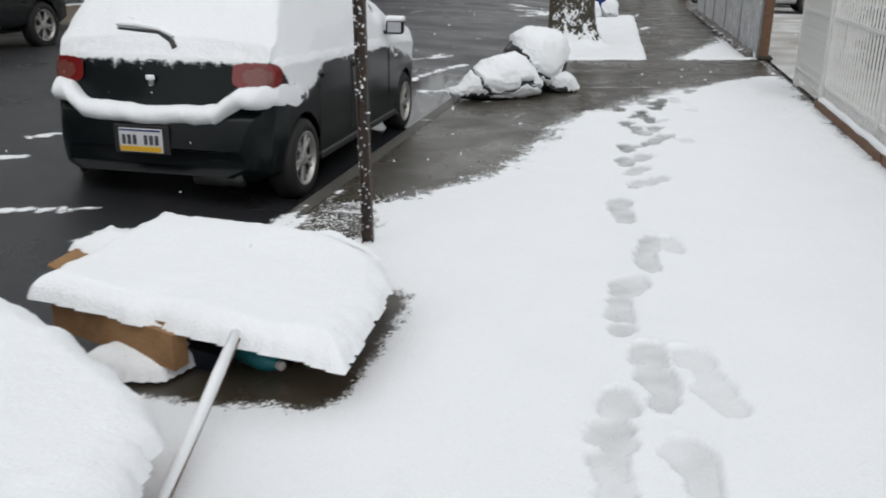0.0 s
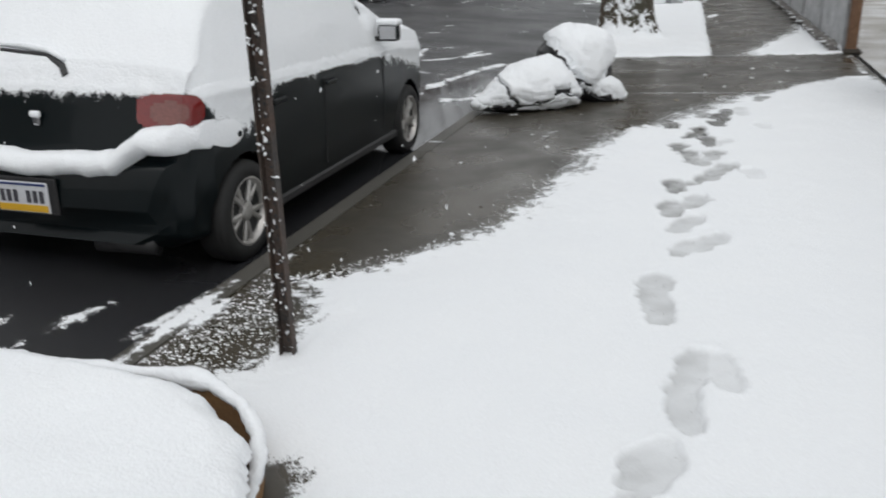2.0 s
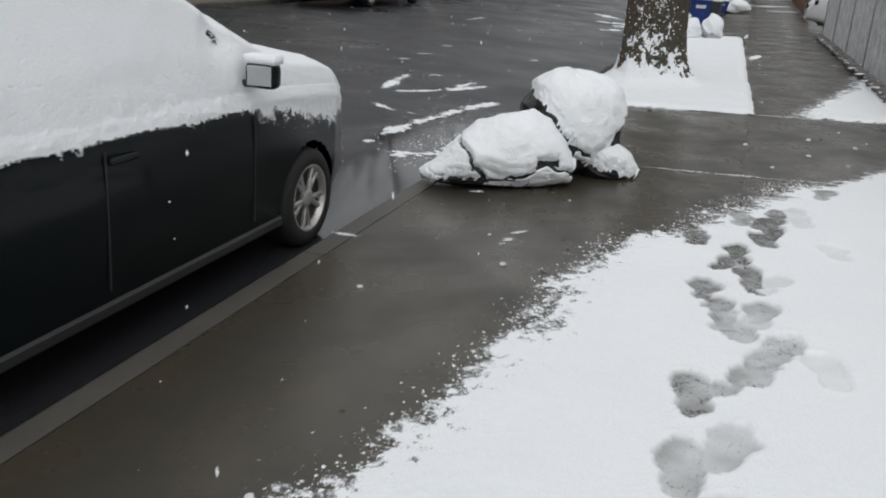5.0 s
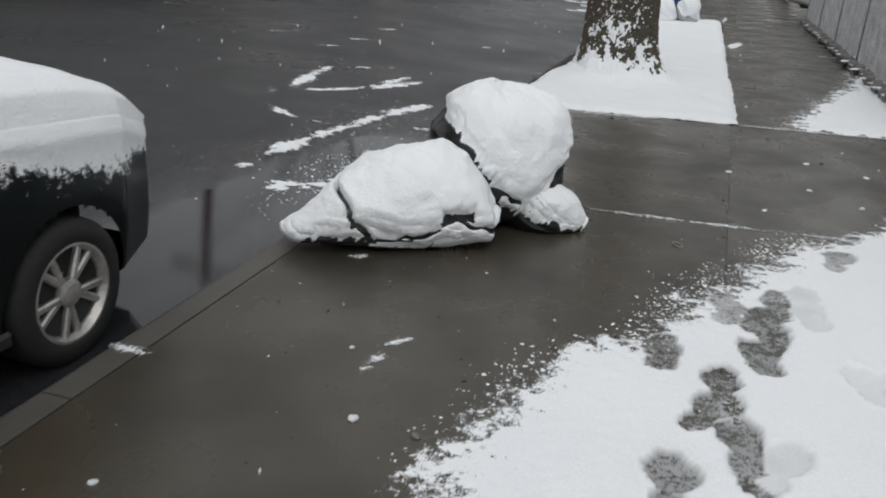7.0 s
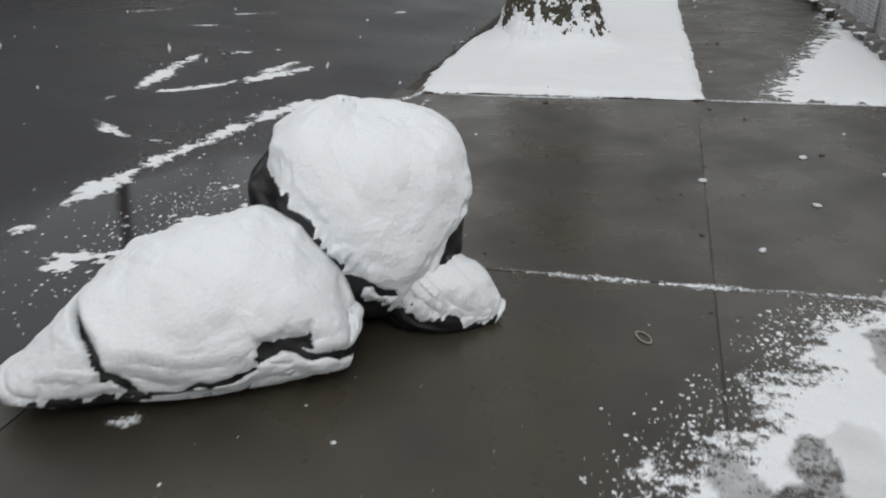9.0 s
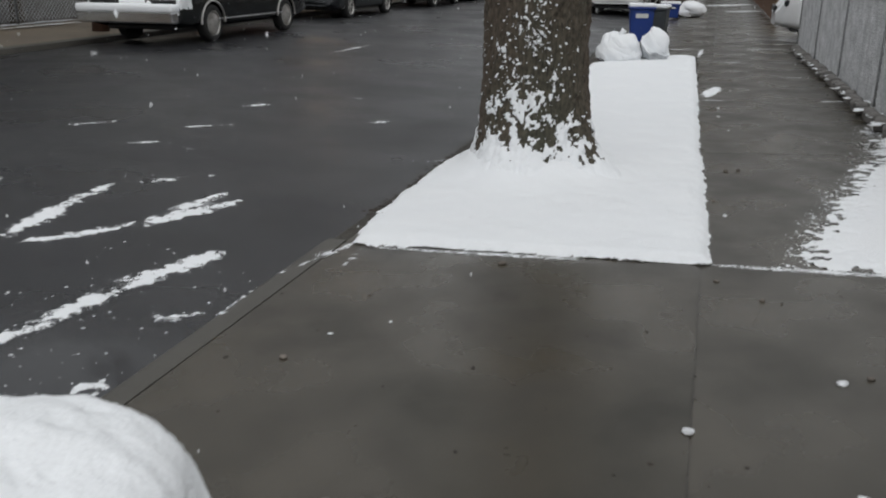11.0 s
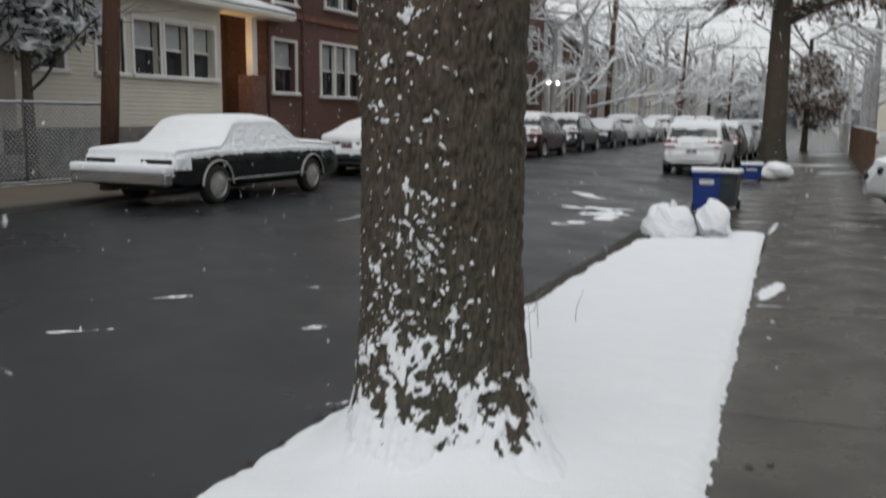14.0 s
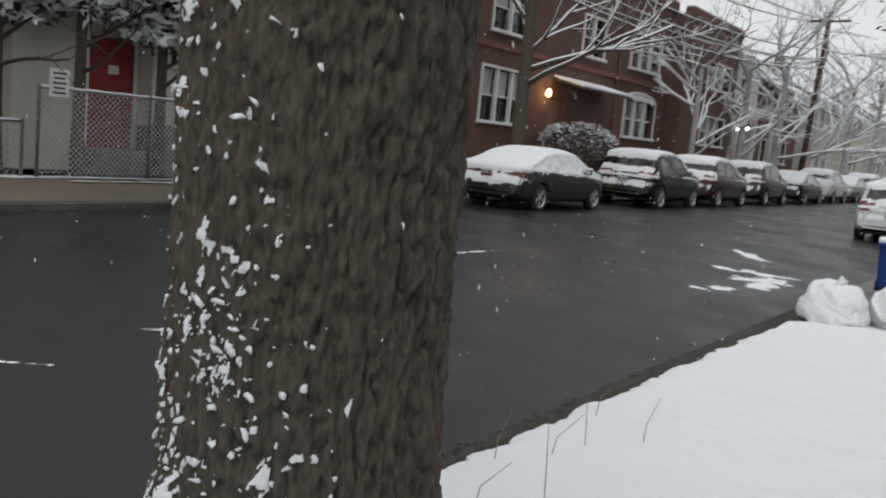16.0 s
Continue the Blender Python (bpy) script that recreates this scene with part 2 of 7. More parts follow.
def trodden_snow():
    """Snow that turns to grey slush where it has been pressed thin (point attribute "trodden")."""
    m = SNOW.copy()
    m.name = "trodden_snow"
    n, l = m.node_tree.nodes, m.node_tree.links
    b = n["Principled BSDF"]
    src = b.inputs["Base Color"].links[0].from_socket
    at = n.new("ShaderNodeAttribute")
    at.attribute_name = "trodden"
    mx = n.new("ShaderNodeMix")
    mx.data_type = "RGBA"
    l.new(at.outputs["Fac"], mx.inputs["Factor"])
    l.new(src, mx.inputs["A"])
    mx.inputs["B"].default_value = (0.34, 0.345, 0.345, 1)
    l.new(mx.outputs["Result"], b.inputs["Base Color"])
    return m


TRODDEN = powder(trodden_snow(), "trodden_powder_snow")


def thing(name, label, category, group="", kind="", at=None):
    ob = new(name)
    ob.empty_display_size = 0.1
    if at is not None:
        ob.matrix_basis = at
    return tagged(ob, label, category, group, kind)


def finish(bm, name, mats, smooth=False):
    me = bpy.data.meshes.new(name)
    bm.to_mesh(me)
    bm.free()
    for m in (mats if isinstance(mats, (list, tuple)) else [mats]):
        me.materials.append(m)
    if smooth:
        me.polygons.foreach_set("use_smooth", [True] * len(me.polygons))
    return me


def part(name, bm, mat, parent=None, label="", smooth=False, at=None):
    """Links a bmesh (or a mesh) as one object under a thing or part."""
    me = finish(bm, name, mat, smooth) if isinstance(bm, bmesh.types.BMesh) else bm
    ob = new(name, me)
    ob.parent = parent
    if at is not None:
        ob.matrix_basis = at
    if label:
        ob["label"] = label
    return ob


def box(sx, sy, sz, at=(0, 0, 0), bevel=0.0, bm=None, turn=None, seg=1):
    """A box with its centre at `at`, edges bevelled."""
    bm = bm or bmesh.new()
    m = Matrix.Translation(at) @ (turn or Matrix()) @ Matrix.Diagonal((sx, sy, sz, 1))
    r = bmesh.ops.create_cube(bm, size=1, matrix=m)
    if bevel:
        edges = list({e for v in r["verts"] for e in v.link_edges})
        bmesh.ops.bevel(bm, geom=edges, offset=bevel, segments=seg, affect="EDGES", profile=0.6)
    return bm


def tube(points, radii, sides=8, bm=None, wobble=0.0):
    """A tapered tube along points."""
    bm = bm or bmesh.new()
    pts = [Vector(p) for p in points]
    if isinstance(radii, (int, float)):
        radii = [radii] * len(pts)
    rings = []
    side = None
    for i, p in enumerate(pts):
        d = (pts[min(i + 1, len(pts) - 1)] - pts[max(i - 1, 0)]).normalized()
        ref = side if side is not None and abs(side.dot(d)) < 0.95 else (Vector((0, 0, 1)) if abs(d.z) < 0.9 else Vector((1, 0, 0)))
        side = (ref - d * ref.dot(d)).normalized()
        up = d.cross(side)
        rings.append([bm.verts.new(p + (side * math.cos(a) + up * math.sin(a)) * radii[i] * (1 + wobble * random.uniform(-1, 1))) for a in (2 * math.pi * k / sides for k in range(sides))])
    for a, b in zip(rings, rings[1:]):
        for k in range(sides):
            bm.faces.new((a[k], a[(k + 1) % sides], b[(k + 1) % sides], b[k]))
    if sides > 2:
        bm.faces.new(rings[0][::-1])
        bm.faces.new(rings[-1])
    return bm


def lathe(profile, sides=24, bm=None, m=None):
    """Turns (radius, height) pairs about z."""
    bm = bm or bmesh.new()
    m = m or Matrix()
    rings = [[bm.verts.new(m @ Vector((r * math.cos(a), r * math.sin(a), z))) for a in (2 * math.pi * k / sides for k in range(sides))] for r, z in profile]
    for a, b in zip(rings, rings[1:]):
        for k in range(sides):
            bm.faces.new((a[k], a[(k + 1) % sides], b[(k + 1) % sides], b[k]))
    bm.faces.new(rings[0][::-1])
    bm.faces.new(rings[-1])
    return bm


def grid_mesh(name, P, mats, keep=None, index=None, smooth=True, closed=False, value=None, cover=None):
    """A mesh from an (n, m, 3) array of points; keep masks the faces, index picks their material."""
    n, m = P.shape[:2]
    ids = np.arange(n * m).reshape(n, m)
    if closed:
        ids = np.concatenate([ids, ids[:, :1]], 1)
    q = np.stack([ids[:-1, :-1], ids[:-1, 1:], ids[1:, 1:], ids[1:, :-1]], -1).reshape(-1, 4)
    if keep is not None:
        k = keep.reshape(-1)
        q = q[k]
        index = index.reshape(-1)[k] if index is not None else None
    elif index is not None:
        index = index.reshape(-1)
    used, inv = np.unique(q, return_inverse=True)
    q = inv.reshape(-1, 4)
    co = P.reshape(-1, 3)[used]
    me = bpy.data.meshes.new(name)
    me.vertices.add(len(co))
    me.vertices.foreach_set("co", co.astype(np.float32).ravel())
    me.loops.add(len(q) * 4)
    me.loops.foreach_set("vertex_index", q.astype(np.int32).ravel())
    me.polygons.add(len(q))
    me.polygons.foreach_set("loop_start", np.arange(0, len(q) * 4, 4, dtype=np.int32))
    me.polygons.foreach_set("use_smooth", np.full(len(q), smooth))
    if index is not None:
        me.polygons.foreach_set("material_index", index.astype(np.int32))
    me.update(calc_edges=True)
    if value is not None:
        me.attributes.new("trodden", "FLOAT", "POINT").data.foreach_set("value", value.reshape(-1)[used].astype(np.float32))
    if cover is not None:
        me.attributes.new("cover", "FLOAT", "POINT").data.foreach_set("value", cover.reshape(-1)[used].astype(np.float32))
    for mt in (mats if isinstance(mats, (list, tuple)) else [mats]):
        me.materials.append(mt)
    return me


def snow_sheet(name, x0, x1, y0, y1, cell, base, depth, label, thin=None, parent=None, xshift=None):
    """Snow lying on a surface: depth(x, y) below zero leaves the surface bare; thin(x, y) marks trodden slush."""
    X, Y = np.meshgrid(np.arange(x0, x1, cell), np.arange(y0, y1, cell), indexing="ij")
    D = depth(X, Y)
    Z = base(X, Y) + np.maximum(D, 0.0022)
    wet = np.maximum.reduce([D[:-1, :-1], D[1:, :-1], D[:-1, 1:], D[1:, 1:]])
    value = np.clip(thin(X, Y), 0, 1) if thin is not None else None
    me = grid_mesh(name, np.stack([X, Y, Z], -1), POWDER if thin is None else TRODDEN, keep=wet > -0.008, value=value, cover=np.clip((D + 0.008) / 0.014, 0, 1))
    ob = new(name, me)
    ob.parent = parent
    return tagged(ob, label, "snow", kind="stuff")


# ---- the lie of the land ----
def pave_z(x):
    """Height of the near pavement, which falls towards the kerb."""
    return 0.0384 * np.asarray(x, float)


def road_z(x):
    return np.interp(x, [-11.2, -10.9, -8.9, -6.0, -3.5, -2.1], [0.07, 0.08, 0.11, 0.03, -0.10, -0.185])


KERB_X, FAR_KERB_X, FENCE_X = -2.17, -10.95, 1.86
KERB_IN = -2.02


def strip(name, profile, y0, y1, mat, label, category, step=2.0):
    """A long sheet with the same profile of (x, z) all along y."""
    ys = np.arange(y0, y1 + step, step)
    P = np.array([[(x, y, z) for x, z in profile] for y in ys])
    ob = new(name, grid_mesh(name, P, mat, smooth=False))
    return tagged(ob, label, category, kind="structure")


strip("ground", [(-600, 0.2), (-60, 0.2), (-13.3, 0.12), (-11.4, 0.02), (-10.9, -0.2), (-2.4, -0.45), (2.0, -0.12), (2.5, -0.02), (60, 0.0), (600, 0.0)], -120, 900, EARTH,
      "winter ground with thin snow between the houses", "ground", 20)
strip("road", [(x, float(road_z(x))) for x in (-11.1, -10.6, -9.7, -8.9, -7.5, -6, -4.6, -3.5, -2.8, -2.1)], -30, 420, ASPHALT, "wet dark asphalt street with slush traces", "road", 4)


# ---- snow on the near pavement ----
def polyline_x(y, pts):
    return np.interp(y, [p[0] for p in pts], [p[1] for p in pts])


# place, turn and how far each print is trodden down to the concrete
FOOT = [(0.03, 2.32, 10, 0.2), (0.27, 2.40, 14, 0.15), (0.01, 2.50, -8, 0.25), (0.02, 2.72, -4, 0.2), (0.17, 2.92, 6, 0.25), (0.14, 3.14, 4, 0.25), (0.38, 2.92, 22, 0.1), (0.32, 3.14, 18, 0.1),
        (0.02, 3.54, 2, 0.25), (0.01, 3.86, 0, 0.25), (0.05, 3.95, -6, 0.2), (0.13, 4.34, 6, 0.3), (0.15, 4.64, -8, 0.3), (0.25, 4.64, 16, 0.15), (-0.01, 5.17, 5, 0.3), (-0.05, 5.42, 0, 0.3),
        (0.09, 6.02, -25, 0.3), (0.18, 6.10, -20, 0.3), (0.06, 6.40, -20, 0.3), (-0.04, 6.70, 4, 0.5), (0.09, 6.87, -10, 0.35), (-0.05, 7.22, 6, 0.6), (0.12, 7.39, -30, 0.5), (0.18, 7.56, -30, 0.5),
        (0.27, 7.76, -20, 0.45), (0.44, 7.60, 12, 0.08), (0.01, 8.13, 10, 0.6), (0.04, 8.00, 4, 0.5), (0.18, 8.12, -12, 0.5), (0.14, 7.95, -10, 0.4), (-0.07, 8.36, 0, 0.7), (0.16, 8.52, 14, 0.75),
        (0.13, 8.67, 12, 0.8), (0.24, 8.55, -20, 0.15), (0.03, 8.84, -24, 0.85), (0.06, 9.04, 6, 0.9), (-0.16, 9.26, 4, 0.8), (0.21, 9.34, 6, 0.8), (0.25, 9.53, 2, 0.85), (0.22, 9.74, -18, 0.85),
        (0.28, 9.92, 4, 0.8), (0.57, 9.24, 16, 0.1), (0.41, 10.03, 6, 0.15), (0.42, 9.84, 12, 0.12), (0.07, 9.80, 0, 0.6), (0.60, 10.66, -10, 0.6)]


def foot_field(X, Y):
    """Above zero inside the trodden prints, and how far each is trodden down."""
    best, bare = np.full(X.shape, -1.0), np.zeros(X.shape)
    wob = fbm(X, Y, 0.10, 31, 2) * 0.30 + fbm(X, Y, 0.03, 33, 2) * 0.10
    for fx, fy, deg, wear in FOOT:
        a = radians(deg)
        dx, dy = X - fx, Y - fy
        u, v = dx * math.cos(a) + dy * math.sin(a), -dx * math.sin(a) + dy * math.cos(a)
        sole = 1 - np.sqrt((u / 0.078) ** 2 + ((v - 0.05) / 0.130) ** 2)
        heel = 1 - np.sqrt((u / 0.062) ** 2 + ((v + 0.10) / 0.082) ** 2)
        one = np.maximum(sole, heel)
        bare = np.where(one > best, wear, bare)
        best = np.maximum(best, one)
    return best + wob, bare


WALK_EDGE = [(0, -2.3), (4.1, -2.15), (4.3, -1.9), (5.0, -1.75), (5.25, -1.85), (5.45, -1.5), (5.95, -1.08), (6.4, -0.88), (7.0, -0.79), (8.0, -0.69), (8.45, -0.63), (8.95, -0.55), (9.15, -0.44), (9.3, -0.26), (9.6, -0.12), (9.9, -0.07), (10.2, 0.08), (10.5, 0.28), (10.8, 0.33), (11.0, 0.56)]


def walk_depth(X, Y):
    edge = polyline_x(Y, WALK_EDGE)
    d = X - edge
    d = np.minimum(d, (11.02 + np.maximum(0, X - 0.6) * 1.2 - Y) * 1.0)
    d = np.minimum(d, FENCE_X - 0.04 - X + 0.03)
    # bare patch in the lee of the cardboard
    bare = np.hypot(np.maximum(np.abs(X + 1.5) - 0.38, 0), np.maximum(np.abs(Y - 3.15) - 0.44, 0)) - 0.17
    d = np.minimum(d, bare * 2.5 + 0.01)
    rag = 0.08 * fbm(X, Y, 0.04, 3, 2) + 0.07 * fbm(X, Y, 0.20, 7, 2) + 0.06 * fbm(X, Y, 0.7, 11, 2)
    rag = rag * np.clip(bare / 0.22, 0.5, 1)
    # the strip by the sign pole is only dusted
    dust = np.exp(-((X + 1.70) / 0.42) ** 4 - ((Y - 4.55) / 0.52) ** 4)
    d = d - 0.40 * dust
    s = d - 0.02 + rag * np.clip(1.2 - d * 1.9, 0.04, 1.0) * 1.35
    h = np.clip(s * 0.038, -0.02, 0.02) + 0.004 * fbm(X, Y, 0.35, 21, 3) * (s > 0.1) + 0.0012 * fbm(X, Y, 0.04, 23, 2)
    f, wear = foot_field(X, Y)
    floor_h = 0.0062 - wear * 0.0085 + 0.0018 * fbm(X, Y, 0.05, 41, 2)
    k = np.clip(f * 5 + 0.4, 0, 1)
    ridge = np.exp(-((f + 0.12) / 0.10) ** 2) * 0.006
    return np.where(h > 0, h * (1 - k) + np.minimum(h, floor_h) * k + ridge * (h > 0.012), h)


def trodden_amount(x, y):
    f, wear = foot_field(x, y)
    return np.clip((f + 0.06) * 6.0, 0, 1) * (0.08 + 0.95 * np.clip(wear * 1.3, 0, 1)) * (1 + 0.4 * fbm(x, y, 0.10, 91, 2))


snow_sheet("pavement_snow", -2.05, FENCE_X, 1.0, 12.2, 0.0135, lambda x, y: pave_z(x), walk_depth, "thin fresh snow with footprints lying on the pavement",
           thin=trodden_amount)


def strip_depth(X, Y):
    d = X - polyline_x(Y, [(14.2, 0.42), (15.0, 0.58), (15.8, 0.80), (16.6, 1.06), (17.6, 1.30), (18.6, 1.40), (19.2, 1.75)]) - 0.18
    d = np.minimum(d, (Y - 14.22) * 1.2)
    d = np.minimum(d, FENCE_X - X)
    s = d + (0.17 * fbm(X, Y, 0.055, 53, 2) + 0.05 * fbm(X, Y, 0.3, 57, 2)) * np.clip(1.3 - d * 2.5, 0.05, 1)
    return np.clip(s * 0.1, -0.02, 0.016) + 0.001 * fbm(X, Y, 0.05, 59, 2)


snow_sheet("pavement_snow", 0.2, FENCE_X, 14.15, 19.3, 0.02, lambda x, y: pave_z(x), strip_depth, "thin drift of fresh snow on the pavement beside the fence")



def speckle(name, n, x0, x1, y0, y1, chance, label, seed, base=pave_z, mat=SNOW, size=1.0, what="snow"):
    """Loose grains of snow scattered thinly over a surface."""
    g = np.random.default_rng(seed)
    x, y = g.uniform(x0, x1, n), g.uniform(y0, y1, n)
    ok = g.uniform(0, 1, n) < chance(x, y)
    x, y = x[ok], y[ok]
    n = len(x)
    s = 0.0018 + 0.0062 * g.uniform(0, 1, n) ** 2.6
    s = s * size
    a = g.uniform(0, 6.28, n)
    u = np.stack([np.cos(a), np.sin(a), 0 * a], 1) * (s * g.uniform(0.8, 2.0, n))[:, None]
    v = np.stack([-np.sin(a), np.cos(a), 0 * a], 1) * (s * g.uniform(0.6, 1.3, n))[:, None]
    c = np.stack([x, y, base(x)], 1)
    up = np.array([0, 0, 1.0]) * (s * 0.6)[:, None]
    verts = np.stack([c + up, c + u, c + v, c - u, c - v], 1).reshape(-1, 3)
    tri = np.array([(0, 1, 2), (0, 2, 3), (0, 3, 4), (0, 4, 1)])[None] + (np.arange(n) * 5)[:, None, None]
    me = bpy.data.meshes.new(name)
    me.from_pydata(verts.tolist(), [], tri.reshape(-1, 3).tolist())
    me.materials.append(mat)
    me.polygons.foreach_set("use_smooth", [True] * len(me.polygons))
    return tagged(new(name, me), label, what, kind="stuff")


speckle("snow_grain", 110000, -2.0, 1.0, 4.0, 11.05, lambda x, y: 0.55 * np.exp(-((x - polyline_x(y, WALK_EDGE) + 0.03) / 0.13) ** 2) + 0.5 * np.exp(-((x + 1.75) / 0.34) ** 4 - ((y - 4.55) / 0.52) ** 4) + 0.0010, "loose grains of snow fading out over the wet concrete", 3)
speckle("snow_grain", 16000, 0.1, 1.7, 14.2, 19.2, lambda x, y: 0.75 * np.exp(-((x - polyline_x(y, [(14.2, 0.42), (15.0, 0.58), (15.8, 0.80), (16.6, 1.06), (17.6, 1.30), (18.6, 1.40), (19.2, 1.75)]) - 0.13) / 0.11) ** 2), "loose grains of snow beside the fence drift", 4)
speckle("snow_grain", 9000, -3.4, -2.2, 10.3, 13.9, lambda x, y: 0.55 * np.exp(-((x + 2.55) / 0.22) ** 2 - ((y - 11.5) / 0.6) ** 2) + 0.02, "loose grains of snow by the kerb", 5, road_z)
LITTER = material("wet_leaf_litter", (0.035, 0.027, 0.020), 0.7, grain=(60, 0.4), per_island=0.5)
speckle("leaf_litter", 5200, -2.42, -1.9, 14.4, 26.0, lambda x, y: np.exp(-((x + 2.13) / 0.10) ** 2) * (0.35 + 0.65 * (vnoise(x * 3, y * 1.6, 8) > 0.55)), "wet dead leaves and grit washed along the kerb", 6, lambda x: np.where(x > -2.17, pave_z(x) - 0.026, road_z(x)), LITTER, 2.6, "litter")
speckle("leaf_litter", 260, -2.0, 1.6, 5.5, 14.1, lambda x, y: 1.0 + 0 * x, "tiny scraps of dead leaf on the wet concrete", 7, pave_z, LITTER, 1.6, "litter")

TREE = (-1.26, 16.15)
LAWN_L, LAWN_R = [(14.1, -1.95), (14.7, -2.02), (15.6, -2.05), (17.0, -1.98), (25.5, -1.85)], [(14.2, 0.115), (15.5, 0.075), (17.7, -0.015), (25.0, -0.235)]


def lawn_depth(X, Y):
    d = np.minimum(X - polyline_x(Y, LAWN_L) + 0.06 * fbm(X, Y, 0.16, 60, 3), polyline_x(Y, LAWN_R) - X)
    far = 25.45 - np.clip(-0.7 - X, 0, 2) * 1.0
    d = np.minimum(d, np.minimum(Y - 14.175 + 0.03 * (X < -1.6), far - Y))
    s = d + 0.016 * fbm(X, Y, 0.07, 61, 2) + 0.012 * fbm(X, Y, 0.4, 63, 2)
    h = 0.055 * (1 - np.exp(-np.maximum(s, 0) / 0.035)) - np.clip(-s * 0.5, 0, 0.02) + (0.016 * fbm(X, Y, 0.6, 65, 3) + 0.008 * fbm(X, Y, 0.17, 66, 2)) * (s > 0.1) + 0.002 * fbm(X, Y, 0.06, 67, 2)
    r = np.hypot(X - TREE[0], (Y - TREE[1]))
    return h + 0.15 * np.exp(-np.maximum(r - 0.50, 0) / 0.15) * (s > 0)


snow_sheet("verge_snow", -2.19, 0.2, 14.1, 25.7, 0.022, lambda x, y: pave_z(x), lawn_depth, "smooth white snow covering the planted verge round the tree")


# slush lines and scraps of snow on the road
def scraps(name, centres, label, cell=0.013, base=None, rag=0.75):
    """Ragged low streaks of snow: (x0, y0, x1, y1, width) each."""
    base = base or (lambda x, y: road_z(x))
    x0 = min(min(c[0], c[2]) for c in centres) - 0.25
    x1 = max(max(c[0], c[2]) for c in centres) + 0.25
    y0 = min(min(c[1], c[3]) for c in centres) - 0.25
    y1 = max(max(c[1], c[3]) for c in centres) + 0.25

    def depth(X, Y):
        best = np.full(X.shape, -1.0)
        for ax, ay, bx, by, w in centres:
            vx, vy = bx - ax, by - ay
            t = np.clip(((X - ax) * vx + (Y - ay) * vy) / (vx * vx + vy * vy + 1e-9), 0, 1)
            best = np.maximum(best, w * (0.55 + 0.45 * np.sin(np.pi * np.clip(t, 0.05, 0.95))) - np.hypot(X - ax - t * vx, Y - ay - t * vy))
        s = best * 0.9 - 0.012 + rag * (0.06 * fbm(X, Y, cell * 3.2, 71, 2) + 0.07 * fbm(X, Y, 0.30, 73, 2)) - 0.03 * rag
        return np.clip(s * 0.15, -0.02, 0.016) + 0.003 * fbm(X, Y, 0.05, 77, 2) * (s > 0)
    return snow_sheet(name, x0, x1, y0, y1, cell, base, depth, label)


scraps("road_slush", [(-3.11, 11.47, -3.06, 12.09, 0.07), (-3.06, 12.09, -2.96, 12.94, 0.09), (-2.96, 12.94, -2.76, 13.87, 0.10), (-4.12, 12.89, -4.05, 13.61, 0.03), (-4.05, 13.61, -4.24, 14.91, 0.09), (-4.2, 14.9, -3.7, 15.5, 0.03), (-3.95, 13.5, -3.54, 14.07, 0.06), (-3.54, 14.07, -3.22, 14.8, 0.08),
                      (-3.93, 12.87, -3.48, 12.57, 0.035), (-3.48, 12.57, -3.08, 12.56, 0.04), (-3.42, 14.2, -3.40, 15.05, 0.05), (-3.2, 14.7, -3.19, 14.95, 0.03), (-3.28, 10.8, -3.1, 11.12, 0.03)], "ragged slush lines left on the asphalt")
scraps("road_slush", [(-2.73, 10.91, -2.46, 11.12, 0.07), (-2.46, 11.12, -2.24, 11.9, 0.09), (-2.6, 11.5, -2.4, 12.3, 0.03)], "grey slush dusting by the kerb", 0.015, None, 1.5)
scraps("road_slush", [(-3.39, 25.98, -3.1, 27.1, 0.17), (-3.1, 27.1, -2.98, 28.5, 0.24), (-3.5, 27.5, -3.1, 28.4, 0.25), (-3.92, 28.41, -2.89, 29.02, 0.22), (-4.57, 31.3, -3.9, 30.6, 0.2), (-4.91, 28.55, -4.49, 28.49, 0.12)], "ragged patch of slush on the wet asphalt", 0.03, None, 1.7)
scraps("road_slush", [(-2.76, 4.0, -2.71, 4.5, 0.05), (-2.71, 4.5, -2.65, 4.91, 0.045), (-4.1, 4.5, -3.6, 4.76, 0.07), (-3.6, 4.76, -3.4, 4.86, 0.05), (-3.2, 4.2, -2.97, 4.62, 0.05), (-4.95, 5.6, -4.7, 5.8, 0.09), (-5.1, 6.4, -4.9, 6.7, 0.08), (-2.33, 4.3, -2.27, 5.3, 0.035)], "slush traces behind the parked car", 0.018)
scraps("road_slush", [(-5.0, 18.28, -4.82, 18.58, 0.05), (-4.5, 18.55, -4.3, 18.68, 0.025), (-4.95, 16.12, -4.77, 16.28, 0.025), (-4.65, 16.28, -4.33, 16.18, 0.03), (-2.40, 16.70, -2.25, 16.98, 0.04), (-6.3, 23.6, -6.2, 25.6, 0.05), (-4.9, 17.0, -4.6, 17.3, 0.03), (-6.0, 16.3, -5.6, 16.9, 0.03), (-4.2, 19.5, -3.9, 19.7, 0.03), (-3.4, 18.2, -3.3, 18.4, 0.025), (-5.6, 20.6, -5.2, 20.7, 0.03)], "scraps of snow on the wet road", 0.015, None, 0.5)
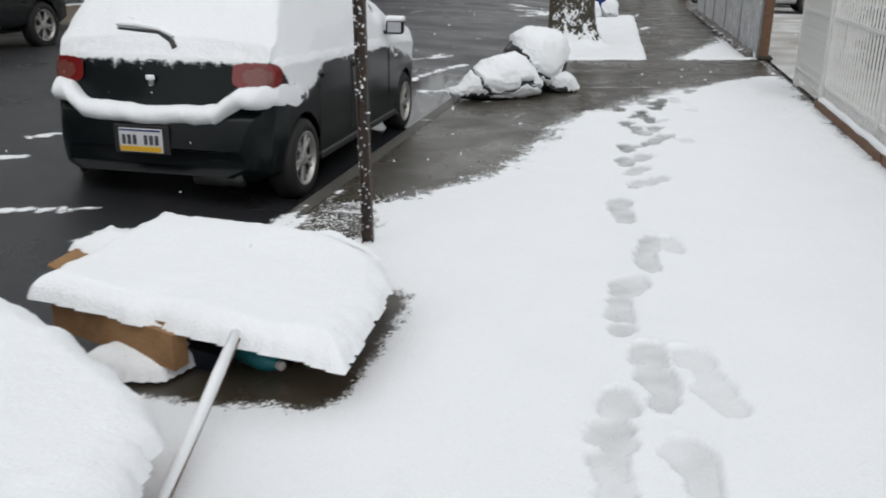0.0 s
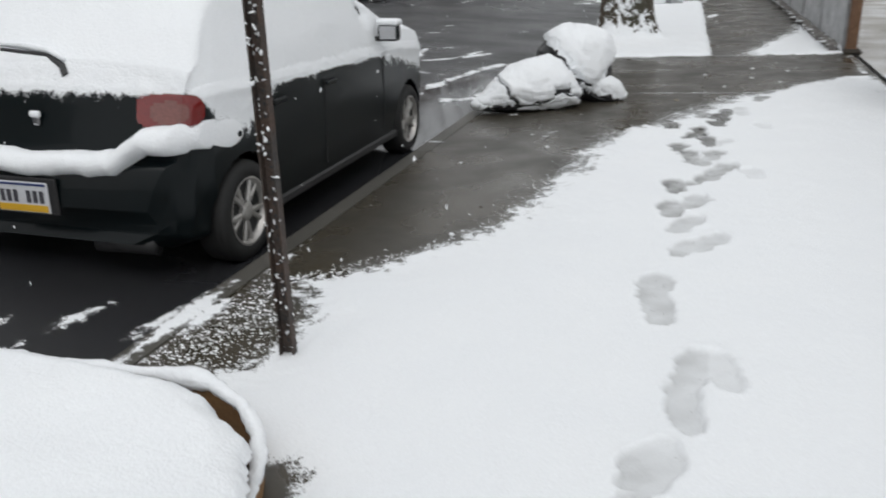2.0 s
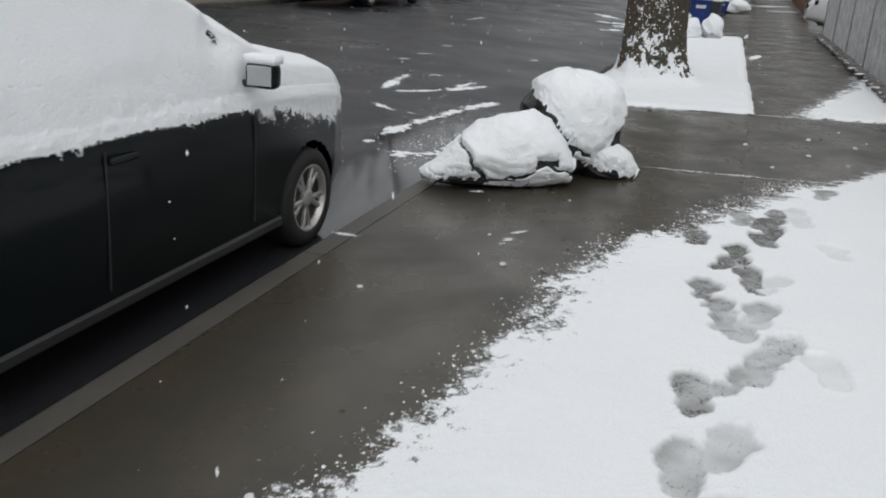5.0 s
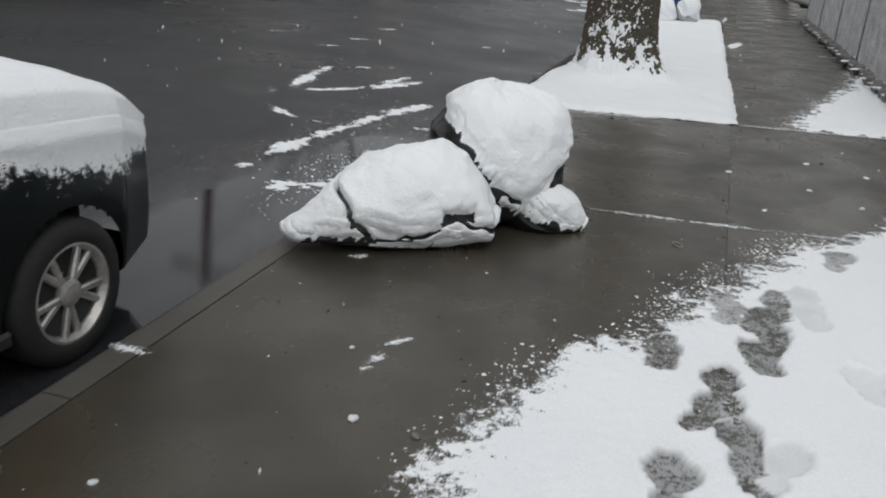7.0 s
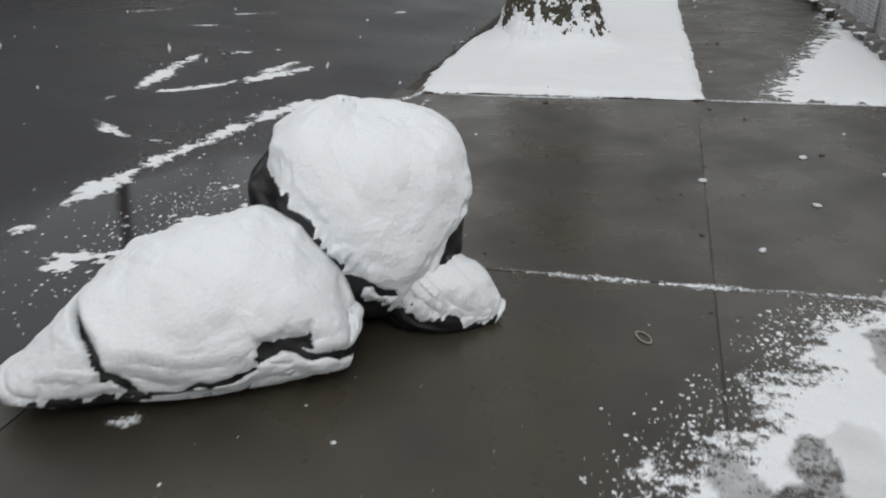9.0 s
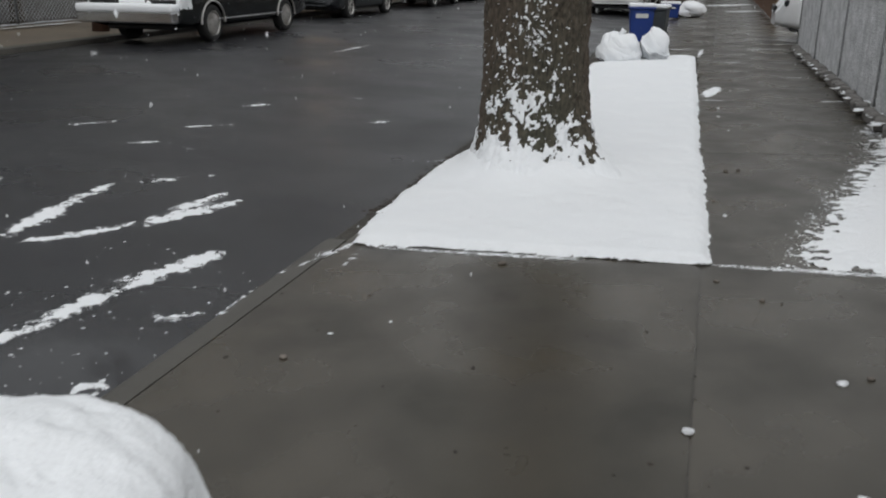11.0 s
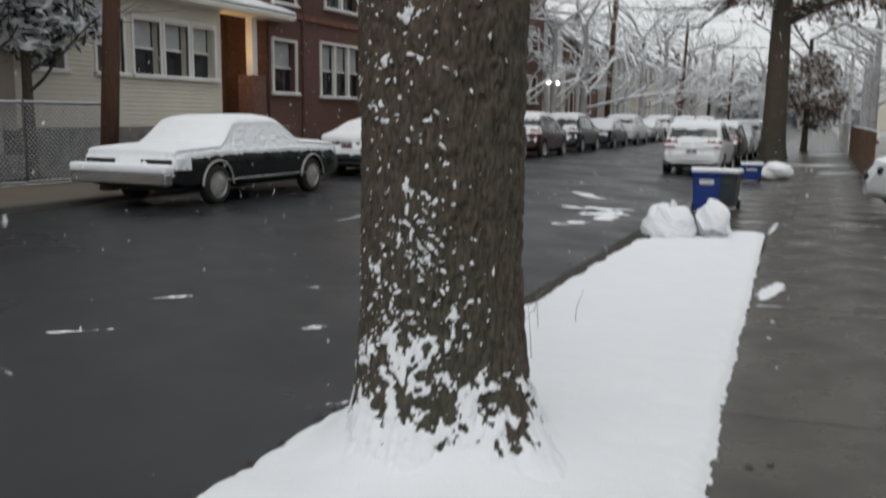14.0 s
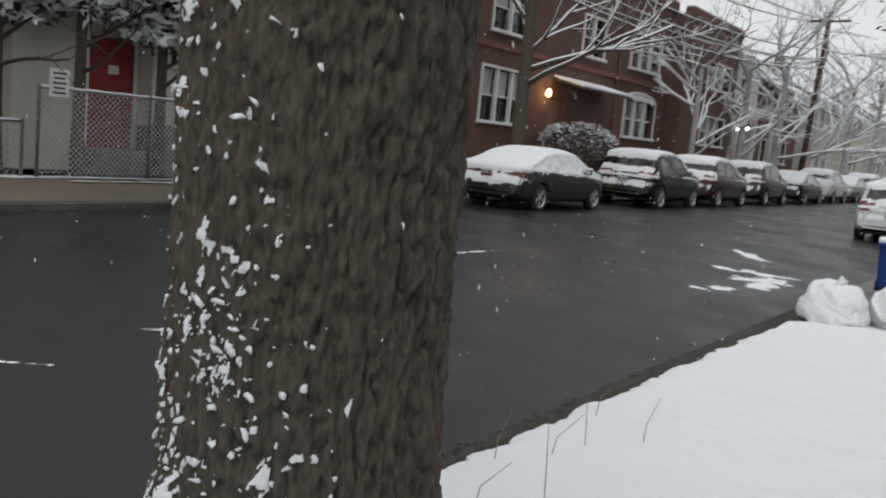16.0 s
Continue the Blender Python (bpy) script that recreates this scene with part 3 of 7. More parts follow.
scraps("kerb_slush", [(-2.15, 13.03, -2.17, 13.36, 0.05), (-2.13, 13.6, -1.98, 14.1, 0.045), (-1.84, 13.66, -1.86, 14.15, 0.02), (-2.02, 13.9, -1.95, 14.2, 0.04), (-2.5, 13.0, -2.2, 13.3, 0.05)], "lumps of snow along the kerb", 0.012, lambda x, y: np.where(x > KERB_X + 0.005, pave_z(x), road_z(x)), 0.5)
scraps("kerb_slush", [(-2.10, 3.4, -2.09, 5.2, 0.07), (-2.0, 3.8, -1.99, 5.6, 0.04), (-2.1, 5.08, -1.25, 5.10, 0.05), (-2.0, 5.9, -1.98, 5.3, 0.015)], "snow caught in the kerb joints", 0.012, lambda x, y: pave_z(x), 0.5)
scraps("joint_snow", [(-0.78, 11.07, -0.2, 11.055, 0.026), (-0.14, 11.055, 0.25, 11.06, 0.028), (0.27, 11.06, 1.6, 11.08, 0.030)], "line of snow in a pavement joint", 0.010, lambda x, y: pave_z(x), 0.16)
scraps("joint_snow", [(0.05, 14.19, 1.7, 14.19, 0.03), (-1.8, 14.12, -0.6, 14.14, 0.03)], "line of snow in a pavement joint", 0.010, lambda x, y: pave_z(x), 0.16)
scraps("joint_snow", [(-0.05, 20.33, 0.28, 20.33, 0.03), (1.15, 20.33, 1.6, 20.33, 0.03), (0.0, 20.6, 0.12, 21.5, 0.10), (0.05, 24.6, 0.75, 24.62, 0.03), (0.8, 24.62, 1.45, 24.6, 0.03), (0.6, 26.9, 1.5, 26.9, 0.035), (0.95, 28.9, 1.45, 28.9, 0.03), (-1.0, 27.1, -0.2, 27.1, 0.04), (-0.2, 25.6, -0.15, 27.0, 0.05), (0.85, 22.6, 1.4, 22.6, 0.02)],
       "lines of snow in the pavement joints", 0.022, lambda x, y: pave_z(x), 0.3)
scraps("pavement_patch", [(0.5, 41.0, 1.3, 41.2, 0.35), (0.0, 46.0, 1.1, 46.2, 0.55), (-1.0, 46.4, -0.3, 46.4, 0.3), (0.2, 56, 1.2, 56.5, 0.6)], "patches of snow across the far pavement", 0.06, lambda x, y: pave_z(x), 0.5)
scraps("pavement_lump", [(-1.185, 8.92, -1.13, 8.99, 0.022), (-1.19, 8.77, -1.17, 8.82, 0.026), (-1.20, 8.70, -1.19, 8.71, 0.016), (-1.71, 9.76, -1.64, 9.79, 0.026), (-2.14, 8.52, -2.0, 8.51, 0.026)], "small lumps of snow on the wet pavement", 0.006, lambda x, y: pave_z(x), 0.10)


# ---- cars ----
def car_shell(spec, ys, vs):
    """Points of a car's outer skin: ys along its length (0 is the tail), vs from the left sill (-1) over the roof (0) to the right sill (1)."""
    top = np.interp(ys, *zip(*spec["top"]))
    belt = np.minimum(np.interp(ys, *zip(*spec["belt"])), top - 0.02)
    half = np.interp(ys, *zip(*spec["half"]))
    sill = np.minimum(np.interp(ys, *zip(*spec["sill"])), belt - 0.05)
    lean = spec.get("lean", 0.32)
    up = top - belt
    roof = half * 0.95 - lean * up
    cx = np.stack([half * 0.80, half * 0.965, half * 0.995, half, half * 0.985, half * 0.95, roof + 0.02 * np.minimum(1, up * 4), roof - 0.07, roof * 0.5, roof * 0.0], 1)
    cz = np.stack([sill, sill + 0.05, sill + 0.35 * (belt - sill), sill + 0.62 * (belt - sill), belt - 0.06 * np.minimum(1, (belt - sill) * 3), belt,
                   top - 0.075 * np.minimum(1, up * 5), top - 0.022 * np.minimum(1, up * 6), top + 0.012, top + 0.02], 1)
    knots = np.array([1.0, 0.93, 0.80, 0.70, 0.60, 0.55, 0.30, 0.24, 0.12, 0.0])
    a = np.abs(vs)
    X = np.stack([np.interp(a, knots[::-1], r[::-1]) for r in cx]) * np.sign(vs)[None, :]
    Z = np.stack([np.interp(a, knots[::-1], r[::-1]) for r in cz])
    Y = np.repeat(ys[:, None], len(vs), 1)
    bow = spec.get("bow", 0.10)
    ends = np.clip(1 - ys / 0.5, 0, 1) - np.clip(1 - (spec["length"] - ys) / 0.7, 0, 1)
    Y = Y + bow * ends[:, None] * (X / half.max()) ** 2
    return np.stack([X, Y, Z], -1)


def smooth_axis(P, rounds=2):
    for _ in range(rounds):
        Q = P.copy()
        Q[1:-1] = 0.25 * P[:-2] + 0.5 * P[1:-1] + 0.25 * P[2:]
        P = Q.copy()
        P[:, 1:-1] = 0.25 * Q[:, :-2] + 0.5 * Q[:, 1:-1] + 0.25 * Q[:, 2:]
    return P


def normals(P):
    n = np.cross(np.gradient(P, axis=0), np.gradient(P, axis=1))
    n /= np.linalg.norm(n, axis=-1, keepdims=True) + 1e-9
    return n


def wheel_parts(parent, x, y, r, width, spokes, side, rim_mat, hubcap=False):
    """A wheel > tyre, rim with spokes, facing outwards."""
    turn = pose(x, y, r, 0, 90 * side, 0)
    drum = part("wheel", lathe([(0.02, -width * 0.4), (r * 0.6, -width * 0.4), (r * 0.6, width * 0.05), (0.02, width * 0.05)], 20), TRIM_BLACK, parent, at=turn)
    w = width / 2
    part("tyre", lathe([(r * 0.62, -w), (r * 0.9, -w * 1.02), (r * 0.985, -w * 0.8), (r, -w * 0.4), (r, w * 0.4), (r * 0.985, w * 0.8), (r * 0.9, w * 1.02), (r * 0.80, w * 1.04), (r * 0.66, w), (r * 0.62, w * 0.6)], 36), RUBBER, drum, smooth=True)
    bm = lathe([(r * 0.60, w * 0.2), (r * 0.665, w * 0.7), (r * 0.68, w * 1.02), (r * 0.645, w * 1.02), (r * 0.60, w * 0.7), (r * 0.585, w * 0.2)], 36)
    if hubcap:
        lathe([(r * 0.60, w * 0.5), (r * 0.55, w * 0.9), (r * 0.2, w * 1.05), (r * 0.05, w * 1.1)], 24, bm)
        for k in range(20):
            a = 2 * math.pi * k / 20
            box(r * 0.26, 0.012, 0.012, (0, 0, 0), 0, bm, Matrix.Rotation(a, 4, "Z") @ Matrix.Translation((r * 0.4, 0, w * 1.0)))
    else:
        lathe([(0.05, w * 0.1), (r * 0.2, w * 0.3), (r * 0.19, w * 0.85), (r * 0.12, w * 0.92), (0.01, w * 0.94)], 18, bm)
        for k in range(spokes * 2):
            a = 2 * math.pi * (k // 2) / spokes + (0.17 if k % 2 else -0.17)
            m = Matrix.Rotation(a, 4, "Z") @ Matrix.Translation((r * 0.41, 0, w * 0.66)) @ Matrix.Rotation(0.10 if k % 2 else -0.10, 4, "Z")
            box(r * 0.48, r * 0.105, w * 0.30, (0, 0, 0), 0.007, bm, m)
    part("rim", bm, rim_mat, drum, smooth=False)
    return drum


def build_car(name, label, spec, at, cell=0.05, snow_cell=0.03, wheels=True, group="", seed=0):
    """A parked car: body, windows, lamps, wheels, mirrors and the snow that lies on it."""
    L = spec["length"]
    root = thing(name, label, "car", group, at=at)
    ys = np.unique(np.concatenate([np.linspace(0, 0.4, int(0.4 / (cell * 0.5))), np.arange(0.4, L - 0.4, cell), np.linspace(L - 0.4, L, int(0.4 / (cell * 0.5)))]))
    nv = max(18, int(1.9 / cell))
    vs = np.concatenate([-np.linspace(1, 0, nv)[:-1], np.linspace(0, 1, nv)])
    P = smooth_axis(car_shell(spec, ys, vs), 1)
    hubs, R, Ra = spec["hubs"], spec["wheel"], spec["wheel"] * 1.16
    # cut round wheel openings into the sides
    gone = np.zeros(P.shape[:2], bool)
    for hy in hubs:
        d = np.hypot(P[..., 1] - hy, P[..., 2] - R)
        side = np.abs(vs)[None, :] > 0.5
        near = (np.abs(d - Ra) < cell * 0.55) & side
        k = (Ra / np.maximum(d, 1e-6))[near]
        P[..., 1][near] = hy + (P[..., 1][near] - hy) * k
        P[..., 2][near] = R + (P[..., 2][near] - R) * k
        gone |= ((d < Ra + 1e-4) | near) & side
    face_gone = gone[:-1, :-1] & gone[1:, :-1] & gone[:-1, 1:] & gone[1:, 1:]
    va = np.abs(0.5 * (vs[:-1] + vs[1:]))[None, :]
    ym = (0.25 * (P[:-1, :-1, 1] + P[1:, :-1, 1] + P[:-1, 1:, 1] + P[1:, 1:, 1]))
    yst = 0.5 * (ys[:-1] + ys[1:])[:, None]
    windows = {}
    for wname, y0, y1, v0, v1, sign in spec["windows"]:
        m = (yst > y0) & (yst < y1) & (va > v0) & (va < v1)
        if sign:
            m &= np.sign(0.5 * (vs[:-1] + vs[1:]))[None, :] == sign
        windows.setdefault(wname, []).append(m)
    allwin = np.zeros_like(face_gone)
    for ms in windows.values():
        for m in ms:
            allwin |= m
    part("body", grid_mesh("body", P, spec["paint"], keep=~face_gone & ~allwin), None, root)
    for wname, ms in windows.items():
        for m in ms:
            part(wname, grid_mesh(wname, P * np.array([0.995, 1, 0.9975]), WINDOW, keep=m & ~face_gone), None, root)
    # closed tail, nose and floor
    for end, y in ((0, 1), (-1, -1)):
        bm = bmesh.new()
        ring = [bm.verts.new(p) for p in P[end]]
        bm.faces.new(ring)
        part("bumper_face", bm, spec.get("bumper", spec["paint"]), root)
    floor_z = spec["wheel"] * 0.75
    bm = box(spec["width"] * 0.78, L * 0.86, 0.10, (0, L / 2, floor_z + 0.05), 0.03)
    part("underbody", bm, TRIM_BLACK, root)
    for hy in hubs:
        part("wheel_well", box(spec["width"] * 0.80, Ra * 2.0, Ra * 1.0, (0, hy, R + Ra * 0.45), 0.08), TRIM_BLACK, root)
    # snow on the skin
    ys2 = np.unique(np.concatenate([np.linspace(0, 0.4, int(0.4 / (snow_cell * 0.6))), np.arange(0.4, L - 0.4, snow_cell), np.linspace(L - 0.4, L, int(0.4 / (snow_cell * 0.6)))]))
    nv2 = max(24, int(1.9 / snow_cell))
    vs2 = np.concatenate([-np.linspace(0.97, 0, nv2)[:-1], np.linspace(0, 0.97, nv2)])
    S = smooth_axis(car_shell(spec, ys2, vs2), 2)
    SN = normals(S)
    SN = np.where((SN * (S - np.stack([S[..., 0] * 0, S[..., 1] * 0.8 + 0.1 * L, S[..., 0] * 0 + 0.6], -1))).sum(-1, keepdims=True) < 0, -SN, SN)
    U = S[..., 1] + 0.0 * S[..., 0]
    step = np.linalg.norm(np.diff(S, axis=1), axis=-1)
    V = np.concatenate([np.zeros((len(S), 1)), np.cumsum(step, 1)], 1)
    V = V - V[:, len(vs2) // 2][:, None]
    rough = spec.get("rag", 1.0) * (0.62 * fbm(U, V, snow_cell * 3.3, 101 + seed, 2) + spec.get("patchy", 0.28) * fbm(U, V, 0.3, 103 + seed, 2))
    s = spec["cover"](S[..., 0], S[..., 1], S[..., 2], SN[..., 2])
    s = s + rough * np.clip(1.15 - s, 0.12, 1.0)
    t = np.clip(s * spec.get("edge", 0.05), -0.02, spec.get("depth", 0.035)) + 0.003 * fbm(U, V, 0.12, 107, 2)
    t[0], t[-1] = -0.02, -0.02
    keep = np.maximum.reduce([t[:-1, :-1], t[1:, :-1], t[:-1, 1:], t[1:, 1:]]) > -0.018
    part("snow_cover", grid_mesh("snow_cover", S + SN * np.maximum(t, 0.003)[..., None] + np.array([0, 0, 1.0]) * np.maximum(t, 0)[..., None] * 0.3, POWDER, keep=keep, cover=np.clip((t + 0.018) / 0.026, 0, 1)), None, root, "fresh snow lying on the car")
    if wheels:
        x = spec["width"] / 2 - 0.10
        for hy in hubs:
            for side in (-1, 1):
                wheel_parts(root, x * side, hy, R, 0.19, spec.get("spokes", 5), side, spec.get("rim", ALLOY), spec.get("hubcap", False))
    return root, P, vs, ys


def shell_patch(P, keep, out, mat, name, parent, label=""):
    N = normals(P)
    mid = P.reshape(-1, 3).mean(0)
    N = np.where(((P - mid) * N).sum(-1, keepdims=True) < 0, -N, N)
    return part(name, grid_mesh(name, P + N * out, mat, keep=keep), None, parent, label)


def face_mid(P, axis):
    return 0.25 * (P[:-1, :-1, axis] + P[1:, :-1, axis] + P[:-1, 1:, axis] + P[1:, 1:, axis])


def mirrors(root, spec, y, z, mat, snow=True):
    for side in (-1, 1):
        x = side * (spec["width"] / 2 + 0.02)
        ob = part("mirror", box(0.17, 0.09, 0.13, (x + side * 0.05, y, z), 0.043, seg=4), mat, root, smooth=True)
        part("mirror_glass", box(0.13, 0.006, 0.095, (x + side * 0.055, y - 0.047, z), 0.002), CHROME, ob)
        part("mirror_arm", box(0.09, 0.04, 0.035, (x - side * 0.04, y + 0.01, z - 0.05), 0.01), TRIM_BLACK, ob)
        if snow:
            bm = box(0.18, 0.10, 0.05, (x + side * 0.05, y + 0.005, z + 0.075), 0.022, seg=2)
            part("snow_cap", bm, SNOW, ob, smooth=True)


def plate(root, x, y, z, mats=(PLATE_WHITE, PLATE_YELLOW, PLATE_BLUE), tilt=0):
    ob = part("number_plate", box(0.315, 0.012, 0.16, (0, 0, 0), 0.004), mats[0], root, "white plate with a yellow band", at=pose(x, y, z, tilt))
    part("plate_band", box(0.30, 0.004, 0.036, (0, -0.008, -0.055), 0.001), mats[1], ob)
    part("plate_band", box(0.30, 0.004, 0.012, (0, -0.008, 0.069), 0.001), mats[2], ob)
    for k in range(7):
        if k != 3:
            part("plate_bar", box(0.026, 0.004, 0.064, (-0.12 + k * 0.04, -0.008, 0.006), 0.001), INK, ob)
    return ob


HATCH = dict(
    length=4.36, width=1.72, hubs=(0.70, 3.45), wheel=0.29, lean=0.30, spokes=5, depth=0.032, edge=0.028, bow=0.20, rag=0.30, patchy=0.55,
    top=[(0, 0.45), (0.02, 0.62), (0.05, 0.67), (0.12, 0.69), (0.145, 0.78), (0.20, 1.0), (0.27, 1.08), (0.62, 1.42), (0.76, 1.50), (1.1, 1.56), (1.9, 1.56), (2.4, 1.50), (3.2, 1.10), (3.65, 1.05), (4.02, 0.95), (4.26, 0.77), (4.36, 0.50)],
    belt=[(0, 0.94), (0.3, 1.02), (1, 1.0), (2.6, 0.96), (3.2, 0.94), (3.85, 0.88), (4.36, 0.74)],
    half=[(0, 0.66), (0.03, 0.74), (0.12, 0.80), (0.35, 0.845), (0.8, 0.86), (3.3, 0.86), (3.85, 0.84), (4.2, 0.74), (4.36, 0.57)],
    sill=[(0, 0.27), (0.15, 0.21), (0.6, 0.18), (3.6, 0.18), (4.2, 0.23), (4.36, 0.30)],
    windows=[("rear_window", 0.30, 0.64, -1, 0.22, 0), ("windscreen", 2.45, 3.15, -1, 0.22, 0), ("side_window", 0.76, 1.72, 0.32, 0.53, 1), ("side_window", 1.80, 2.6, 0.32, 0.53, 1), ("side_window", 0.76, 1.72, 0.32, 0.53, -1), ("side_window", 1.80, 2.6, 0.32, 0.53, -1)])


def hatch_cover(x, y, z, nz):
    line = np.interp(y, [0, 0.22, 0.30, 0.48, 0.75, 1.15, 1.8, 2.6, 3.0, 3.6, 4.36], [1.02, 1.02, 1.0, 0.78, 0.68, 0.86, 0.88, 0.86, 0.80, 0.66, 0.60])
    s = (z - line) * 3.6 + np.clip(nz - 0.45, -0.4, 1) * 1.3
    gap = np.exp(-((y - 2.70) / 0.13) ** 2 - ((z - 1.27) / 0.12) ** 2) * (np.abs(x) > 0.4)
    s = s + 0.3 * np.clip((z - line - 0.03) * 8, 0, 1)
    return s - 1.9 * gap - 2.0 * (nz < -0.05)


HATCH["cover"] = hatch_cover
HATCH["paint"] = paint("dark_green_black_paint", (0.0025, 0.005, 0.006), 0.30, 0.0, 0.16)
ROAD_AT_CAR = float(road_z(-2.3)) - 0.01
hatch, HP, hvs, hys = build_car("hatchback", "dark green-black hatchback under fresh snow parked at the kerb", HATCH, pose(-3.155, 5.06, ROAD_AT_CAR, 0, 0, 0), cell=0.022, snow_cell=0.0105)
for sgn in (-1, 1):
    LP = car_shell(HATCH, np.linspace(0.06, 0.62, 150), sgn * np.linspace(0.02, 0.85, 280))
    lx, ly, lz = (face_mid(LP, a) for a in range(3))
    along = np.sqrt((lx * sgn - 0.55) ** 2 + (ly - 0.22) ** 2) * np.where(lx * sgn > 0.55, 1, -1)
    lamp = shell_patch(LP, np.abs((along - 0.155) / 0.165) ** 3 + np.abs((lz - 0.922) / 0.082) ** 3 < 1, 0.014, LAMP_RED, "tail_lamp", hatch, "red tail lamp with a pale lens")
    oval = np.abs((along - 0.165) / 0.095) ** 2.4 + np.abs((lz - 0.916) / 0.056) ** 2.4 < 1
    shell_patch(LP, oval, 0.019, LAMP_CLEAR, "lamp_lens", lamp)
    for y0 in (1.04, 1.78):
        part("door_handle", box(0.025, 0.17, 0.03, (sgn * 0.862, y0 + 0.1, 0.84), 0.008), HATCH["paint"], hatch)
    for y0 in (1.0, 1.76, 2.84):
        part("door_seam", tube([(sgn * 0.858, y0, 0.32), (sgn * 0.861, y0 + 0.01, 0.6), (sgn * 0.858, y0 + 0.02, 0.88)], 0.004, 5), TRIM_BLACK, hatch)
    part("sill_trim", box(0.03, 2.1, 0.06, (sgn * 0.835, 2.1, 0.235), 0.012), TRIM_BLACK, hatch)
mirrors(hatch, HATCH, 2.82, 1.07, HATCH["paint"])
plate(hatch, -0.02, -0.012, 0.51)
part("plate_recess", box(0.40, 0.02, 0.19, (-0.02, 0.004, 0.515), 0.006), TRIM_BLACK, hatch)
part("silencer", tube([(0.28, 0.14, 0.25), (0.62, 0.16, 0.25)], 0.055, 12), TRIM_BLACK, hatch, smooth=True)
part("badge", box(0.045, 0.015, 0.05, (0.0, 0.148, 0.87), 0.012, seg=2), CHROME, hatch)
part("badge_snow", box(0.06, 0.025, 0.035, (0.0, 0.14, 0.905), 0.012, seg=2), SNOW, hatch, smooth=True)
part("rear_wiper", tube([(0.14, 0.245, 1.09), (0.11, 0.262, 1.135), (0.0, 0.30, 1.18), (-0.32, 0.33, 1.20)], [0.022, 0.018, 0.014, 0.01], 6), TRIM_BLACK, hatch)
part("wiper_snow", tube([(0.12, 0.27, 1.165), (0.0, 0.31, 1.205), (-0.18, 0.33, 1.225), (-0.34, 0.345, 1.225)], [0.012, 0.02, 0.02, 0.01], 7, wobble=0.2), SNOW, hatch, smooth=True)


def ledge_snow():
    """Snow on the bumper's step: high at the corners, low in the middle."""
    u = np.linspace(-1, 1, 180)
    a = np.linspace(0, 2 * np.pi, 19)[:-1]
    ax = np.abs(u)
    cx = np.sign(u) * np.interp(ax, [0, 0.42, 0.55, 0.70, 0.84, 1.0], [0, 0.48, 0.62, 0.76, 0.835, 0.86])
    cy = np.interp(ax, [0, 0.42, 0.55, 0.70, 0.84, 1.0], [0.05, 0.11, 0.16, 0.26, 0.42, 0.66])
    cz = np.interp(ax, [0, 0.42, 0.55, 0.84, 1.0], [0.675, 0.685, 0.785, 0.79, 0.74])
    rz = 0.064 + 0.012 * np.clip((ax - 0.5) / 0.2, 0, 1)
    ry = 0.085 + 0.03 * np.clip((ax - 0.5) / 0.2, 0, 1)
    taper = np.clip((1 - ax) / 0.05, 0.05, 1) ** 0.5
    U, A = np.meshgrid(u, a, indexing="ij")
    w = 1 + 0.14 * fbm(U * 0.9 + 5, A * 0.06, 0.08, 201, 3)
    X = cx[:, None] + 0 * A
    Y = cy[:, None] + np.cos(A) * ry[:, None] * w * taper[:, None]
    Z = cz[:, None] + np.sin(A) * rz[:, None] * w * taper[:, None]
    return grid_mesh("bumper_snow", np.stack([X, Y, Z], -1), SNOW, closed=True)


part("bumper_snow", ledge_snow(), None, hatch)

# ---- cars farther along the street ----
SEDAN = dict(
    length=4.75, width=1.84, hubs=(1.02, 3.82), wheel=0.33, lean=0.36, spokes=5, depth=0.045, rag=0.7,
    top=[(0, 0.45), (0.03, 0.62), (0.08, 0.70), (0.12, 0.92), (0.2, 1.02), (0.55, 1.07), (1.3, 1.36), (1.8, 1.44), (2.5, 1.44), (2.9, 1.38), (3.65, 1.02), (4.3, 0.90), (4.6, 0.76), (4.75, 0.5)],
    belt=[(0, 0.95), (0.5, 1.0), (1.5, 0.98), (3.4, 0.92), (4.2, 0.84), (4.75, 0.7)],
    half=[(0, 0.70), (0.05, 0.80), (0.3, 0.89), (0.8, 0.92), (3.8, 0.92), (4.3, 0.87), (4.6, 0.75), (4.75, 0.58)],
    sill=[(0, 0.36), (0.3, 0.25), (4.2, 0.22), (4.75, 0.30)],
    windows=[("rear_window", 0.62, 1.3, -1, 0.22, 0), ("windscreen", 2.95, 3.6, -1, 0.22, 0), ("side_window", 1.35, 2.15, 0.32, 0.53, 1), ("side_window", 2.22, 3.1, 0.32, 0.53, 1), ("side_window", 1.35, 2.15, 0.32, 0.53, -1), ("side_window", 2.22, 3.1, 0.32, 0.53, -1)])
